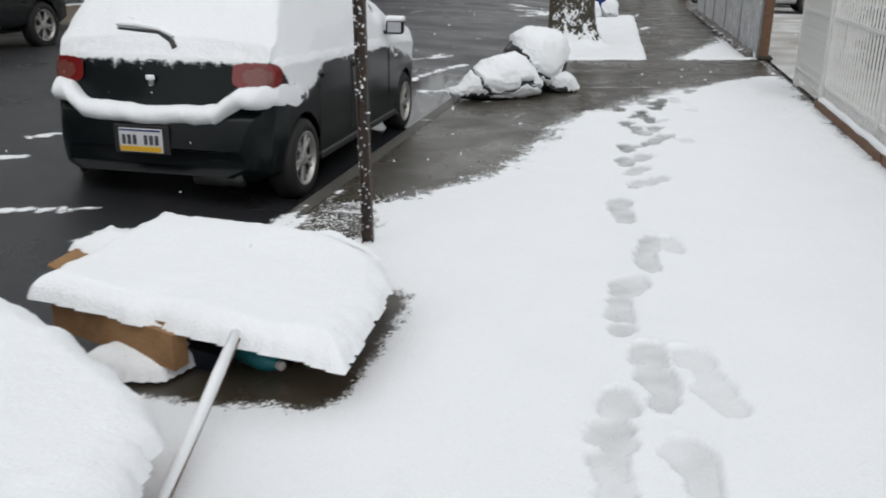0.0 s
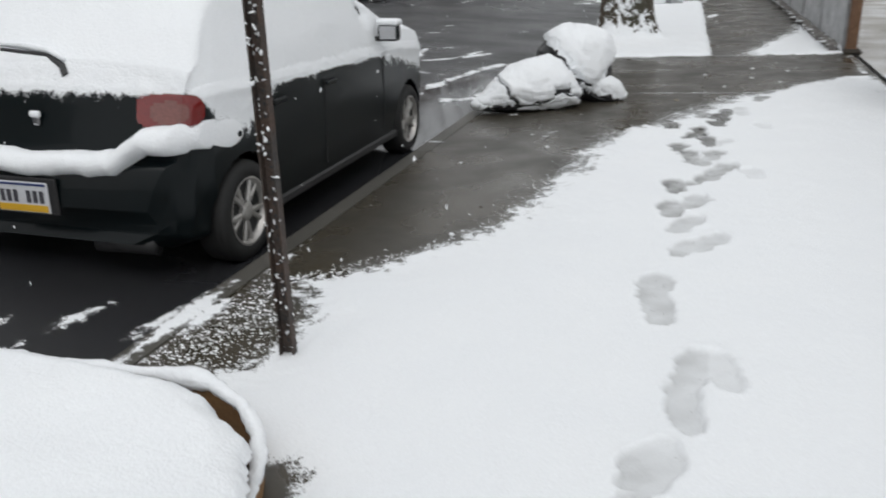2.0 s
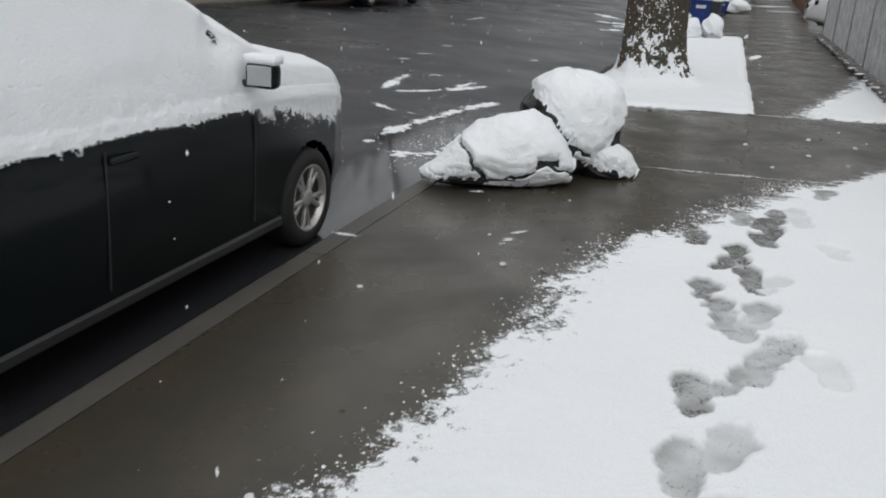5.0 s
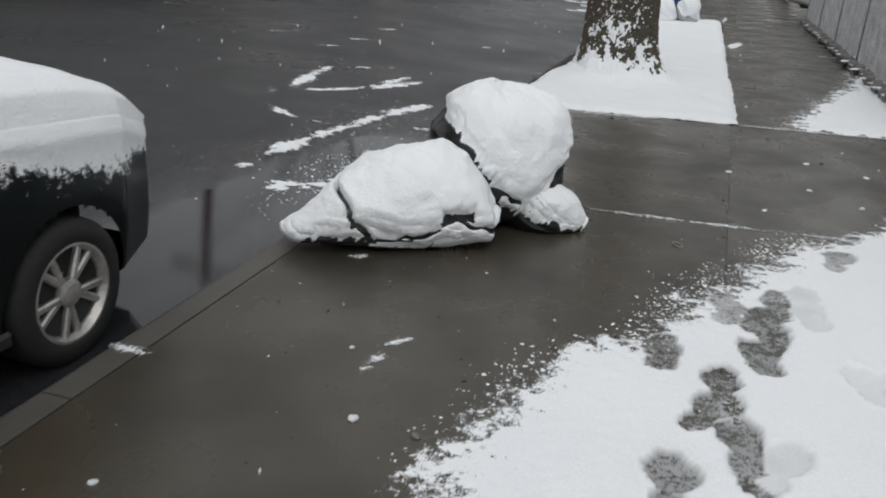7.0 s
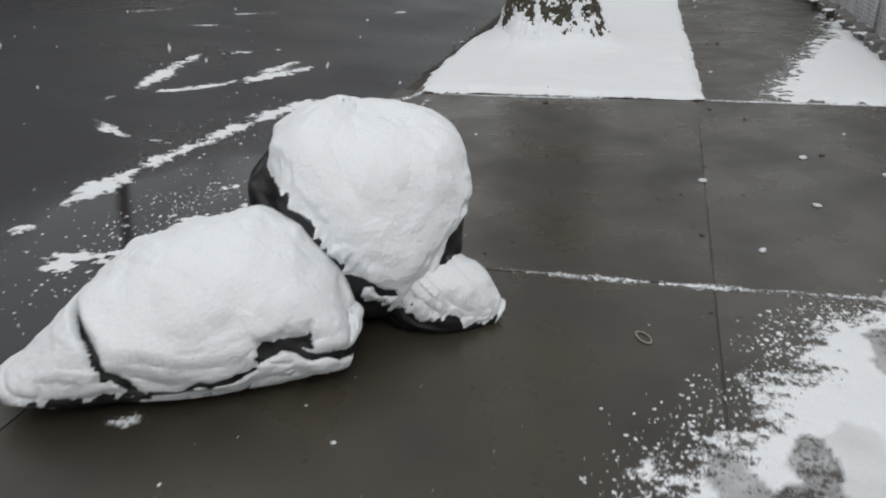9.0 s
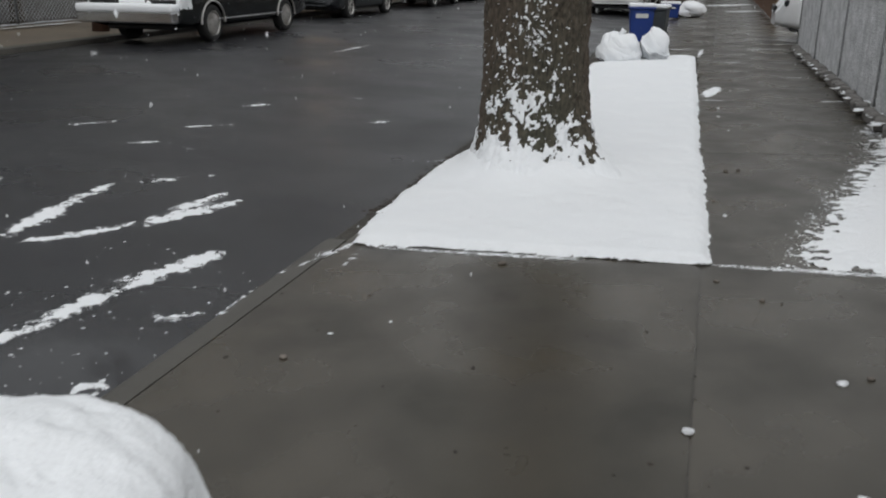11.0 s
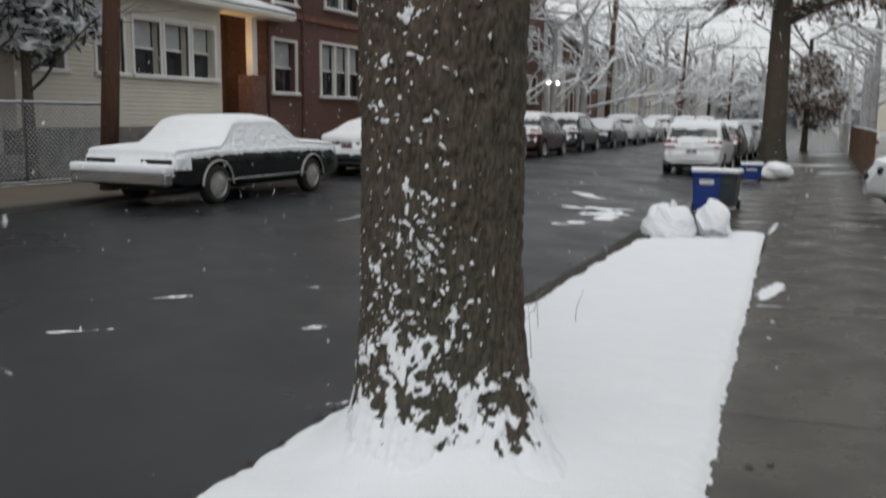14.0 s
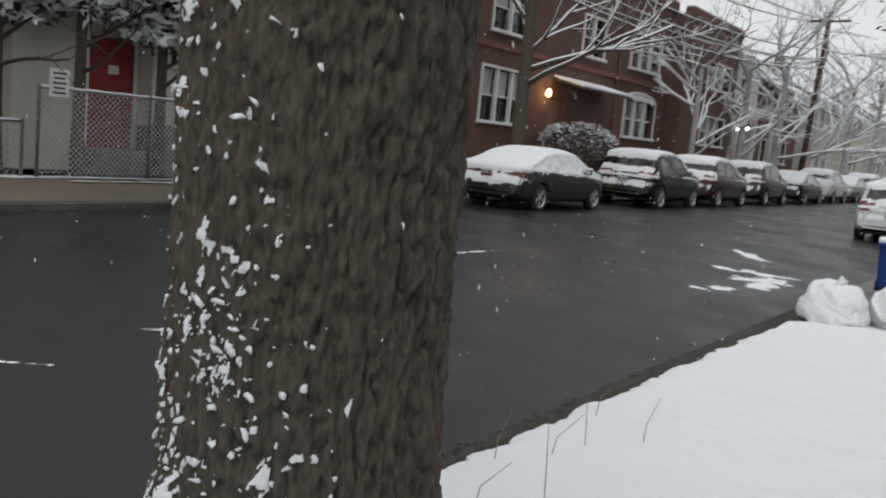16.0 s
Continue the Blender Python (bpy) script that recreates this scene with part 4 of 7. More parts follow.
SUV = dict(
    length=4.5, width=1.85, hubs=(0.85, 3.52), wheel=0.35, lean=0.24, spokes=5, depth=0.05, rag=0.7,
    top=[(0, 0.5), (0.03, 0.66), (0.07, 0.74), (0.12, 0.98), (0.2, 1.10), (0.45, 1.50), (0.55, 1.60), (0.9, 1.66), (1.9, 1.67), (2.4, 1.58), (3.1, 1.14), (3.8, 1.02), (4.3, 0.88), (4.5, 0.6)],
    belt=[(0, 1.0), (0.5, 1.10), (1.5, 1.06), (3.0, 1.0), (4.0, 0.92), (4.5, 0.8)],
    half=[(0, 0.74), (0.05, 0.83), (0.3, 0.90), (0.8, 0.925), (3.6, 0.925), (4.1, 0.87), (4.4, 0.75), (4.5, 0.62)],
    sill=[(0, 0.42), (0.3, 0.32), (4.0, 0.30), (4.5, 0.38)],
    windows=[("rear_window", 0.22, 0.44, -1, 0.22, 0), ("windscreen", 2.45, 3.05, -1, 0.22, 0), ("side_window", 0.65, 1.45, 0.32, 0.53, 1), ("side_window", 1.52, 2.6, 0.32, 0.53, 1), ("side_window", 0.65, 1.45, 0.32, 0.53, -1), ("side_window", 1.52, 2.6, 0.32, 0.53, -1)])
OLD = dict(
    length=5.35, width=1.92, hubs=(1.22, 4.17), wheel=0.335, lean=0.34, hubcap=True, depth=0.05, rag=0.6, bow=0.03, rim=ALLOY,
    top=[(0, 0.50), (0.02, 0.58), (0.14, 0.60), (0.16, 0.74), (0.20, 0.86), (0.28, 0.90), (1.35, 0.96), (1.80, 1.37), (1.95, 1.42), (3.0, 1.44), (3.2, 1.40), (3.80, 1.0), (4.9, 0.93), (5.2, 0.86), (5.3, 0.7), (5.35, 0.5)],
    belt=[(0, 0.84), (0.3, 0.86), (1.5, 0.90), (3.6, 0.90), (5.0, 0.86), (5.35, 0.75)],
    half=[(0, 0.88), (0.06, 0.94), (0.3, 0.945), (1.0, 0.955), (4.5, 0.955), (5.1, 0.92), (5.35, 0.86)],
    sill=[(0, 0.38), (0.4, 0.30), (4.8, 0.26), (5.35, 0.34)],
    windows=[("rear_window", 1.38, 1.80, -1, 0.22, 0), ("windscreen", 3.25, 3.75, -1, 0.22, 0), ("side_window", 1.72, 2.38, 0.32, 0.53, 1), ("side_window", 2.46, 3.3, 0.32, 0.53, 1), ("side_window", 1.72, 2.38, 0.32, 0.53, -1), ("side_window", 2.46, 3.3, 0.32, 0.53, -1)])


def usual_cover(clear_windows=0.0, low=0.0, tail=0.75):
    def cover(x, y, z, nz):
        return (nz - 0.42) * 2.2 + np.clip((z - 1.0) * 1.2, -1.0, 0.5) + low - clear_windows * ((nz < 0.66) & (z > 1.0)) - 2.0 * (nz < -0.05) + np.where((y < 0.55) & (z > 0.62), tail - 1.3 * np.exp(-((z - 1.34) / 0.11) ** 4) - 0.8 * np.exp(-((z - 0.86) / 0.06) ** 4), 0)
    return cover


def lamps_and_plate(root, P, spec, z0, z1, inner_x, plate_z=0.8, plate_mats=(PLATE_WHITE, PLATE_WHITE, PLATE_WHITE), lamp_mat=None):
    X, Y, Z = (face_mid(P, a) for a in range(3))
    for sgn in (-1, 1):
        m = (X * sgn > inner_x) & (Y < 0.30) & (Z > z0) & (Z < z1)
        if m.any():
            shell_patch(P, m, 0.012, lamp_mat or LAMP_RED, "tail_lamp", root)
    plate(root, 0, 0.02, plate_z, plate_mats)


def parked(base, x, y, z, colour, label, cover, name="parked_car", rot=0.0, cell=0.06, snow_cell=0.035, extra=None, group="cars parked along the street", seed=0):
    spec = dict(base, paint=colour, cover=cover)
    root, P, vs, ys = build_car(name, label, spec, pose(x, y, z, 0, 0, rot), cell, snow_cell, group=group, seed=seed)
    if extra:
        extra(root, P, spec)
    return root


BLACKISH = paint("black_paint", (0.010, 0.012, 0.013), 0.25)
DARKGREY = paint("dark_grey_paint", (0.035, 0.038, 0.042), 0.3, 0.5)
SILVER = paint("silver_paint", (0.30, 0.31, 0.32), 0.32, 0.7)
WHITECAR = paint("white_car_paint", (0.62, 0.63, 0.64), 0.3, 0.0)
MAROON = paint("maroon_paint", (0.045, 0.012, 0.014), 0.3, 0.3)
NAVY = paint("navy_paint", (0.014, 0.018, 0.03), 0.3, 0.3)

far_z = float(road_z(-9.0))


def old_extra(root, P, spec):
    bar = part("rear_bumper", box(1.96, 0.18, 0.20, (0, -0.04, 0.49), 0.03, seg=2), CHROME, root, "chrome bumper", smooth=False)
    part("bumper_snow", box(1.98, 0.27, 0.15, (0, -0.02, 0.645), 0.06, seg=3), SNOW, bar, smooth=True)
    for sgn in (-1, 1):
        # black box painted in for the shaded slot under the bootlid
        part("tail_lamp", box(0.62, 0.03, 0.10, (sgn * 0.58, 0.145, 0.735), 0.008), TRIM_BLACK, root)
        part("lamp_lens", box(0.26, 0.02, 0.05, (sgn * 0.70, 0.125, 0.735), 0.006), WINDOW, root)
        for hy in spec["hubs"]:
            arc = [(sgn * 0.955, hy + 0.405 * math.cos(a), 0.335 + 0.405 * math.sin(a)) for a in (math.pi * k / 12 for k in range(13))]
            part("arch_trim", tube(arc, 0.022, 6), ALLOY, root)
        part("side_trim", box(0.015, 2.6, 0.035, (sgn * 0.96, 2.7, 0.40), 0.006), CHROME, root)
    part("window_trim", tube([(0.73, 1.75, 1.335), (0.73, 2.4, 1.355), (0.72, 3.2, 1.335)], 0.016, 6), CHROME, root)
    plate(root, 0, -0.11, 0.50, (PLATE_WHITE, PLATE_WHITE, PLATE_WHITE))


parked(OLD, -9.85, 22.95, far_z, BLACKISH, "old dark green sedan with chrome bumper under snow", usual_cover(0.0, 0.55), "old_sedan", 0, 0.045, 0.022, old_extra)
parked(SEDAN, -10.33, 30.95, 0.07, DARKGREY, "grey sedan with snow on roof and bootlid", usual_cover(0.0, 0.4), rot=0, cell=0.05, snow_cell=0.028, seed=1,
       extra=lambda r, P, s: (lamps_and_plate(r, P, s, 0.80, 0.96, 0.42, 0.84, (PLATE_WHITE, LAMP_RED, PLATE_WHITE)), mirrors(r, s, 3.2, 1.0, s["paint"])))
parked(SUV, -10.05, 37.75, 0.07, BLACKISH, "black crossover with snow on roof and rear ledge", usual_cover(1.1, 0.1), cell=0.055, snow_cell=0.03, seed=2,
       extra=lambda r, P, s: (lamps_and_plate(r, P, s, 0.92, 1.08, 0.40, 0.82), mirrors(r, s, 2.7, 1.12, s["paint"])))
parked(SUV, -10.05, 42.9, 0.07, MAROON, "maroon minivan with snowy roof", usual_cover(0.8, 0.1), cell=0.06, snow_cell=0.035, seed=3, extra=lambda r, P, s: lamps_and_plate(r, P, s, 0.85, 1.08, 0.55, 0.8))
parked(SUV, -10.05, 48.6, 0.07, DARKGREY, "dark grey crossover with snowy roof", usual_cover(1.1, 0.0), cell=0.07, snow_cell=0.04, seed=4, extra=lambda r, P, s: lamps_and_plate(r, P, s, 0.9, 1.1, 0.5, 0.8))
for k, (yy, base, col, what) in enumerate([(54.6, SEDAN, NAVY, "navy sedan under snow"), (60.6, SUV, WHITECAR, "white crossover under snow"), (66.5, SEDAN, SILVER, "silver sedan under snow"), (72.4, SUV, BLACKISH, "black crossover under snow"),
                                           (78.5, SEDAN, DARKGREY, "dark sedan under snow"), (84.6, SUV, SILVER, "silver crossover under snow"), (90.8, SEDAN, WHITECAR, "white sedan under snow"), (98, SUV, NAVY, "navy crossover under snow")]):
    parked(base, -10.0, yy, 0.07, col, what, usual_cover(0.9, 0.15), cell=0.10, snow_cell=0.06, seed=5 + k)
for k, (yy, base, col, what) in enumerate([(39.6, SUV, WHITECAR, "white crossover under snow by the kerb"), (45.6, SUV, DARKGREY, "dark crossover under snow by the kerb"), (51.6, SEDAN, WHITECAR, "white sedan under snow by the kerb"), (57.8, SUV, SILVER, "silver crossover under snow by the kerb"),
                                           (64.0, SEDAN, NAVY, "navy sedan under snow by the kerb"), (70.2, SUV, WHITECAR, "white crossover in a row of parked cars")]):
    parked(base, -3.22, yy, float(road_z(-2.6)), col, what, usual_cover(1.2, 0.1), cell=0.06 if k == 0 else 0.10, snow_cell=0.035 if k == 0 else 0.06, seed=20 + k,
           extra=(lambda r, P, s: lamps_and_plate(r, P, s, 0.92, 1.12, 0.45, 0.80)) if k < 2 else None)
# behind the walker's start, the car across the street
parked(SUV, -10.0, 8.6, 0.07, BLACKISH, "dark crossover under snow across the street", usual_cover(0.2, 0.1), cell=0.07, snow_cell=0.04, seed=31, extra=lambda r, P, s: lamps_and_plate(r, P, s, 0.92, 1.12, 0.45, 0.8))
parked(SEDAN, -10.0, 2.6, 0.07, DARKGREY, "dark sedan under snow across the street", usual_cover(0.2, 0.1), cell=0.08, snow_cell=0.05, seed=32)


# ---- bags of rubbish ----
def blob(parent_name, label, at, radii, lift, seed, snow_bias, lean, film, corner=None, res=(150, 110), wind=(0.5, -0.35), group="", knot=False, creases=(), hem=((-9, 0.02), (9, 0.02)), spread=0.22, boxy=1.0, lumpy=0.20, folds=0.035, left=None, right=None, ridge=None):
    """A slumped plastic bag with folds, and the snow stuck to it."""
    root = thing(parent_name, label, "rubbish bag", group, at=at)
    th = np.linspace(0, 2 * np.pi, res[0] + 1)[:-1]
    ph = np.linspace(0.0005, np.pi - 0.0005, res[1])
    PH, TH = np.meshgrid(ph, th, indexing="ij")
    dx, dy, dz = np.sin(PH) * np.cos(TH), np.sin(PH) * np.sin(TH), np.cos(PH)
    box_r = (np.abs(dx) ** (2 * boxy) + np.abs(dy) ** (2 * boxy) + np.abs(dz) ** (2 * boxy)) ** (-0.5 / boxy)
    lump = fbm(dx + 0.7 * dz + 3, dy - 0.6 * dz, 0.95, seed, 2)
    fold = np.abs(fbm(dx * 1.1 + dz * 0.9, dy - dz * 0.7, 0.42, seed + 5, 2))
    r = box_r * (1 + lumpy * lump - folds * fold)
    flat = np.where(dz < 0, 0.97, 1.0)
    X = dx * r * radii[0] * (1 + spread * np.clip(-dz, 0, 1))
    Y = dy * r * radii[1] * (1 + spread * np.clip(-dz, 0, 1))
    Z = lift + dz * r * radii[2] * flat
    if left:
        X = X * np.where(X < 0, np.interp(dz, *zip(*left)), np.interp(dz, *zip(*right)))
    if ridge:
        rx, rh, rw, ry = zip(*ridge)
        crown = lift + radii[2] * np.sqrt(np.clip(1 - (dx ** 2), 0.02, 1))
        Z = Z * np.interp(X, rx, rh) / crown
        Y = Y * np.interp(X, rx, rw) + np.interp(X, rx, ry)
    X = X + lean[0] * np.clip(Z, 0, None) ** 1.3
    Y = Y + lean[1] * np.clip(Z, 0, None) ** 1.3
    for cx, cy, cz, reach, pull in corner or ():
        d = np.exp(-((np.sqrt((X - cx) ** 2 + (Y - cy) ** 2 + (Z - cz) ** 2)) / reach) ** 2)
        X, Y, Z = X + (cx - X) * d * pull, Y + (cy - Y) * d * pull, Z + (cz - Z) * d * pull
    Z = np.maximum(Z, 0.004)
    P = np.stack([X, Y, Z], -1)
    N = np.cross(np.gradient(P, axis=1), np.gradient(P, axis=0))
    N /= np.linalg.norm(N, axis=-1, keepdims=True) + 1e-9
    mid = np.array([0, 0, radii[2] * 0.8])
    N = np.where(((P - mid) * N).sum(-1, keepdims=True) < 0, -N, N)
    part("bag_film", grid_mesh("bag_film", P, film, closed=True), None, root, "crumpled plastic film")
    W3 = N ** 2

    def tri(size, k, octaves=3):
        """Noise that lies evenly on all sides of the bag."""
        return (W3[..., 2] * fbm(X, Y, size, seed + k, octaves) + W3[..., 0] * fbm(Y, Z, size, seed + k + 1, octaves) + W3[..., 1] * fbm(X, Z, size, seed + k + 2, octaves)) / (W3.sum(-1) + 1e-9)

    crease = np.zeros(X.shape)
    out = P - mid
    NB = N * 0.22 + 0.78 * out / np.linalg.norm(out, axis=-1, keepdims=True)
    for px, py, pz, pd, wd, zlo, zhi, xlo, xhi in creases:
        off = X * px + Y * py + Z * pz - pd + 0.040 * tri(0.11, 9)
        crease = np.maximum(crease, np.exp(-(off / wd) ** 2) * (Z > zlo) * (Z < zhi) * (X > xlo) * (X < xhi))
    fine = 0.30 * tri(0.05, 13) + 0.18 * tri(0.16, 23, 2)
    streak = 0.5 * fbm(X * 0.8 - Z * 0.5 + Y * 0.3, Z * 0.18 + X * 0.1, 0.018, seed + 17, 2)
    rim = Z + 0.008 - np.interp(X, [h[0] for h in hem], [h[1] for h in hem]) + 0.045 * tri(0.10, 33) + 0.080 * streak
    s = np.minimum(NB[..., 2] + wind[0] * NB[..., 0] + wind[1] * NB[..., 1] + snow_bias + fine * 0.5, rim * 9.0 + fine * 0.35) - 1.9 * crease * (1 + 0.5 * streak)
    t = np.clip(s * 0.045, -0.012, 0.034) + (0.0035 * tri(0.035, 43) + 0.022 * tri(0.20, 53)) * np.clip(s * 2, 0, 1)
    t = np.where(Z < 0.008, -0.012, t)
    S = P + N * np.maximum(t, 0.003)[..., None] + np.array([0, 0, 0.5]) * np.maximum(t, 0)[..., None]
    tc = np.concatenate([t, t[:, :1]], 1)
    keep = np.maximum.reduce([tc[:-1, :-1], tc[1:, :-1], tc[:-1, 1:], tc[1:, 1:]]) > -0.008
    part("snow_cover", grid_mesh("snow_cover", S, POWDER, keep=keep, closed=True, cover=np.clip((t + 0.008) / 0.014, 0, 1)), None, root, "fresh snow clinging to the bag")
    if knot:
        part("tied_neck", tube([(0, 0, lift + radii[2] * 0.9), (0.02, 0, lift + radii[2] * 1.1), (0.05, 0.02, lift + radii[2] * 1.25)], [0.05, 0.03, 0.06], 9, wobble=0.3), SNOW, root, smooth=True)
    return root


blob("rubbish_bag", "low black rubbish bag half buried in snow on the pavement", pose(-1.63, 10.08, float(pave_z(-1.6)), 0, 0, 17), (0.53, 0.29, 0.235), 0.20, 300, 0.45, (0.0, 0.10), BLACK_PLASTIC,
     corner=[(0.22, 0.16, 0.53, 0.12, 0.5)], wind=(0.10, -0.12), group="rubbish bags on the pavement", res=(330, 230),
     ridge=[(-0.60, 0.02, 0.5, -0.18), (-0.46, 0.115, 0.95, -0.12), (-0.30, 0.245, 1.05, -0.05), (-0.16, 0.365, 1.03, 0.0), (0.02, 0.44, 1.0, 0.0), (0.24, 0.46, 1.0, 0.03), (0.36, 0.40, 1.0, 0.02), (0.46, 0.28, 1.1, 0.0), (0.52, 0.17, 1.2, 0.0)],
     hem=[(-0.9, -0.02), (-0.50, -0.01), (-0.42, 0.05), (-0.26, 0.115), (-0.14, 0.125), (-0.05, 0.08), (0.04, 0.04), (0.5, 0.025)], spread=0.05, boxy=1.12, lumpy=0.09, folds=0.05,
     creases=[(0.80, 0.0, 0.60, -0.030, 0.012, 0.06, 0.30, -0.3, 0.02), (-0.18, 0.0, 1.0, 0.085, 0.008, 0.05, 0.3, -0.06, 0.26), (-0.25, 0.1, 1.0, 0.10, 0.026, 0.05, 0.3, 0.26, 0.42), (0.35, 0.1, 1.0, 0.29, 0.014, 0.05, 0.3, 0.30, 0.6)])
blob("rubbish_bag", "tall full black rubbish bag capped with snow on the pavement", pose(-1.24, 10.66, float(pave_z(-1.2)), 0, 0, 20), (0.355, 0.33, 0.365), 0.360, 324, 0.62, (0.0, 0.03), BLACK_PLASTIC,
     corner=[(-0.36, -0.05, 0.50, 0.15, 0.35)], wind=(0.35, -0.30), group="rubbish bags on the pavement", res=(330, 230),
     left=[(-1, 0.65), (-0.5, 0.88), (0, 1.05), (0.4, 1.08), (0.8, 0.80), (0.95, 0.45), (1, 0.3)], right=[(-1, 0.95), (-0.5, 1.06), (0, 1.06), (0.5, 1.12), (0.85, 1.30), (1, 1.5)],
     hem=[(-0.6, 0.85), (-0.40, 0.68), (-0.30, 0.60), (-0.20, 0.49), (-0.10, 0.36), (-0.02, 0.24), (0.05, 0.14), (0.13, 0.135), (0.18, 0.19), (0.27, 0.28), (0.37, 0.42), (0.6, 0.52)], spread=-0.04, boxy=1.25, lumpy=0.08, folds=0.05,
     creases=[(0.5, 0.0, 1.0, 0.235, 0.010, 0.10, 0.4, -0.02, 0.12), (1.0, 0.0, 0.3, -0.27, 0.03, 0.50, 0.60, -9, 0)])
blob("rubbish_bag", "small flat black rubbish bag with snow tucked beside the tall bag", pose(-0.95, 10.60, float(pave_z(-0.93)), 0, 0, 15), (0.19, 0.16, 0.15), 0.09, 331, 0.35, (-0.2, 0), BLACK_PLASTIC,
     corner=[(0.30, -0.05, 0.01, 0.22, 0.85)], wind=(0.2, -0.1), group="rubbish bags on the pavement", res=(200, 140), hem=[(-0.3, 0.16), (0.0, 0.09), (0.15, 0.05), (0.28, 0.03), (0.4, 0.012)], spread=0.05, lumpy=0.10, folds=0.08)
blob("rubbish_bag", "snow-covered rubbish bag at the end of the verge", pose(-1.47, 24.65, float(pave_z(-1.4))), (0.31, 0.26, 0.25), 0.22, 340, 0.55, (0, 0), BLACK_PLASTIC, res=(120, 90), group="rubbish bags on the pavement", knot=True, lumpy=0.34, folds=0.12, corner=[(0.24, 0, 0.52, 0.16, 0.6), (-0.22, -0.05, 0.50, 0.14, 0.4)])
blob("rubbish_bag", "pale grey rubbish bag topped with snow at the verge's end", pose(-0.93, 24.80, float(pave_z(-0.9))), (0.25, 0.23, 0.25), 0.22, 360, -0.25, (0, 0), CLEAR_PLASTIC, res=(120, 90), lumpy=0.30, folds=0.14, corner=[(-0.05, 0, 0.50, 0.16, 0.5)], group="rubbish bags on the pavement")
blob("rubbish_bag", "low snowy rubbish bag beside the far tree", pose(-0.75, 38.2, float(pave_z(-0.7))), (0.45, 0.4, 0.24), 0.2, 380, 0.3, (0, 0), BLACK_PLASTIC, res=(60, 40), group="rubbish bags on the pavement")


# ---- flattened cardboard under snow ----
def slab_snow(poly, z_fn, thick, cell, seed, name, parent, overhang=0.02):
    """A thick pillow of snow over a convex outline, with a ragged lower rim."""
    pts = np.array(poly, float)
    x0, y0 = pts.min(0) - 0.1
    x1, y1 = pts.max(0) + 0.1
    X, Y = np.meshgrid(np.arange(x0, x1, cell), np.arange(y0, y1, cell), indexing="ij")
    d = np.full(X.shape, 9.0)
    for (ax, ay), (bx, by) in zip(pts, np.roll(pts, -1, 0)):
        L = math.hypot(bx - ax, by - ay)
        d = np.minimum(d, -((X - ax) * (by - ay) - (Y - ay) * (bx - ax)) / L)
    d = d + overhang + 0.022 * fbm(X, Y, 0.10, seed, 3)
    T = thick * np.sqrt(np.clip(d / 0.09, 0, 1)) * (1 + 0.12 * fbm(X, Y, 0.3, seed + 3, 2)) + 0.0025 * fbm(X, Y, 0.05, seed + 7, 2)
    base = z_fn(X, Y)
    keep = np.maximum.reduce([d[:-1, :-1], d[1:, :-1], d[:-1, 1:], d[1:, 1:]]) > 0
    P = np.stack([X, Y, base + np.where(d > 0, T, -0.02)], -1)
    return part(name, grid_mesh(name, P, SNOW, keep=keep), None, parent, "deep pillow of fresh snow")


def sheet_prism(poly, z_fn, thick):
    bm = bmesh.new()
    top = [bm.verts.new((x, y, float(z_fn(x, y)))) for x, y in poly]
    low = [bm.verts.new((x, y, float(z_fn(x, y)) - thick)) for x, y in poly]
    bm.faces.new(top)
    bm.faces.new(low[::-1])
    for k in range(len(poly)):
        j = (k + 1) % len(poly)
        bm.faces.new((top[k], low[k], low[j], top[j]))
    bmesh.ops.recalc_face_normals(bm, faces=bm.faces)
    return bm


BOX_A = [(-2.28, 2.76), (-1.34, 2.66), (-0.95, 2.62), (-0.96, 2.92), (-0.97, 3.28), (-1.07, 3.50), (-1.35, 3.66), (-1.80, 3.68), (-2.22, 3.67)]


def box_a_top(x, y):
    return 0.15 + 0.06 * (-1.0 - np.asarray(x, float)) + 0.05 * (np.asarray(y, float) - 3.0)


carton = thing("flattened_carton", "large flattened cardboard carton under a thick pillow of snow", "cardboard")
part("top_flap", sheet_prism(BOX_A, box_a_top, 0.018), CARDBOARD, carton)
part("side_wall", sheet_prism([(-2.24, 2.80), (-1.62, 2.65), (-1.60, 2.72), (-2.20, 2.88)], lambda x, y: box_a_top(x, y) - 0.02, 0.15), CARDBOARD, carton)
part("inner_panel", sheet_prism([(-2.1, 3.2), (-1.3, 3.1), (-1.35, 3.74), (-2.1, 3.72)], lambda x, y: 0.02 + 0.0 * np.asarray(x), 0.09), CARDBOARD, carton)
slab_snow(BOX_A, box_a_top, 0.075, 0.0125, 400, "snow_pillow", carton)
LIP = [(-2.24, 3.72, 0.16), (-1.9, 3.76, 0.165), (-1.55, 3.80, 0.175), (-1.34, 3.79, 0.17), (-1.20, 3.73, 0.15), (-1.10, 3.64, 0.11), (-1.06, 3.55, 0.06), (-1.05, 3.48, 0.0)]
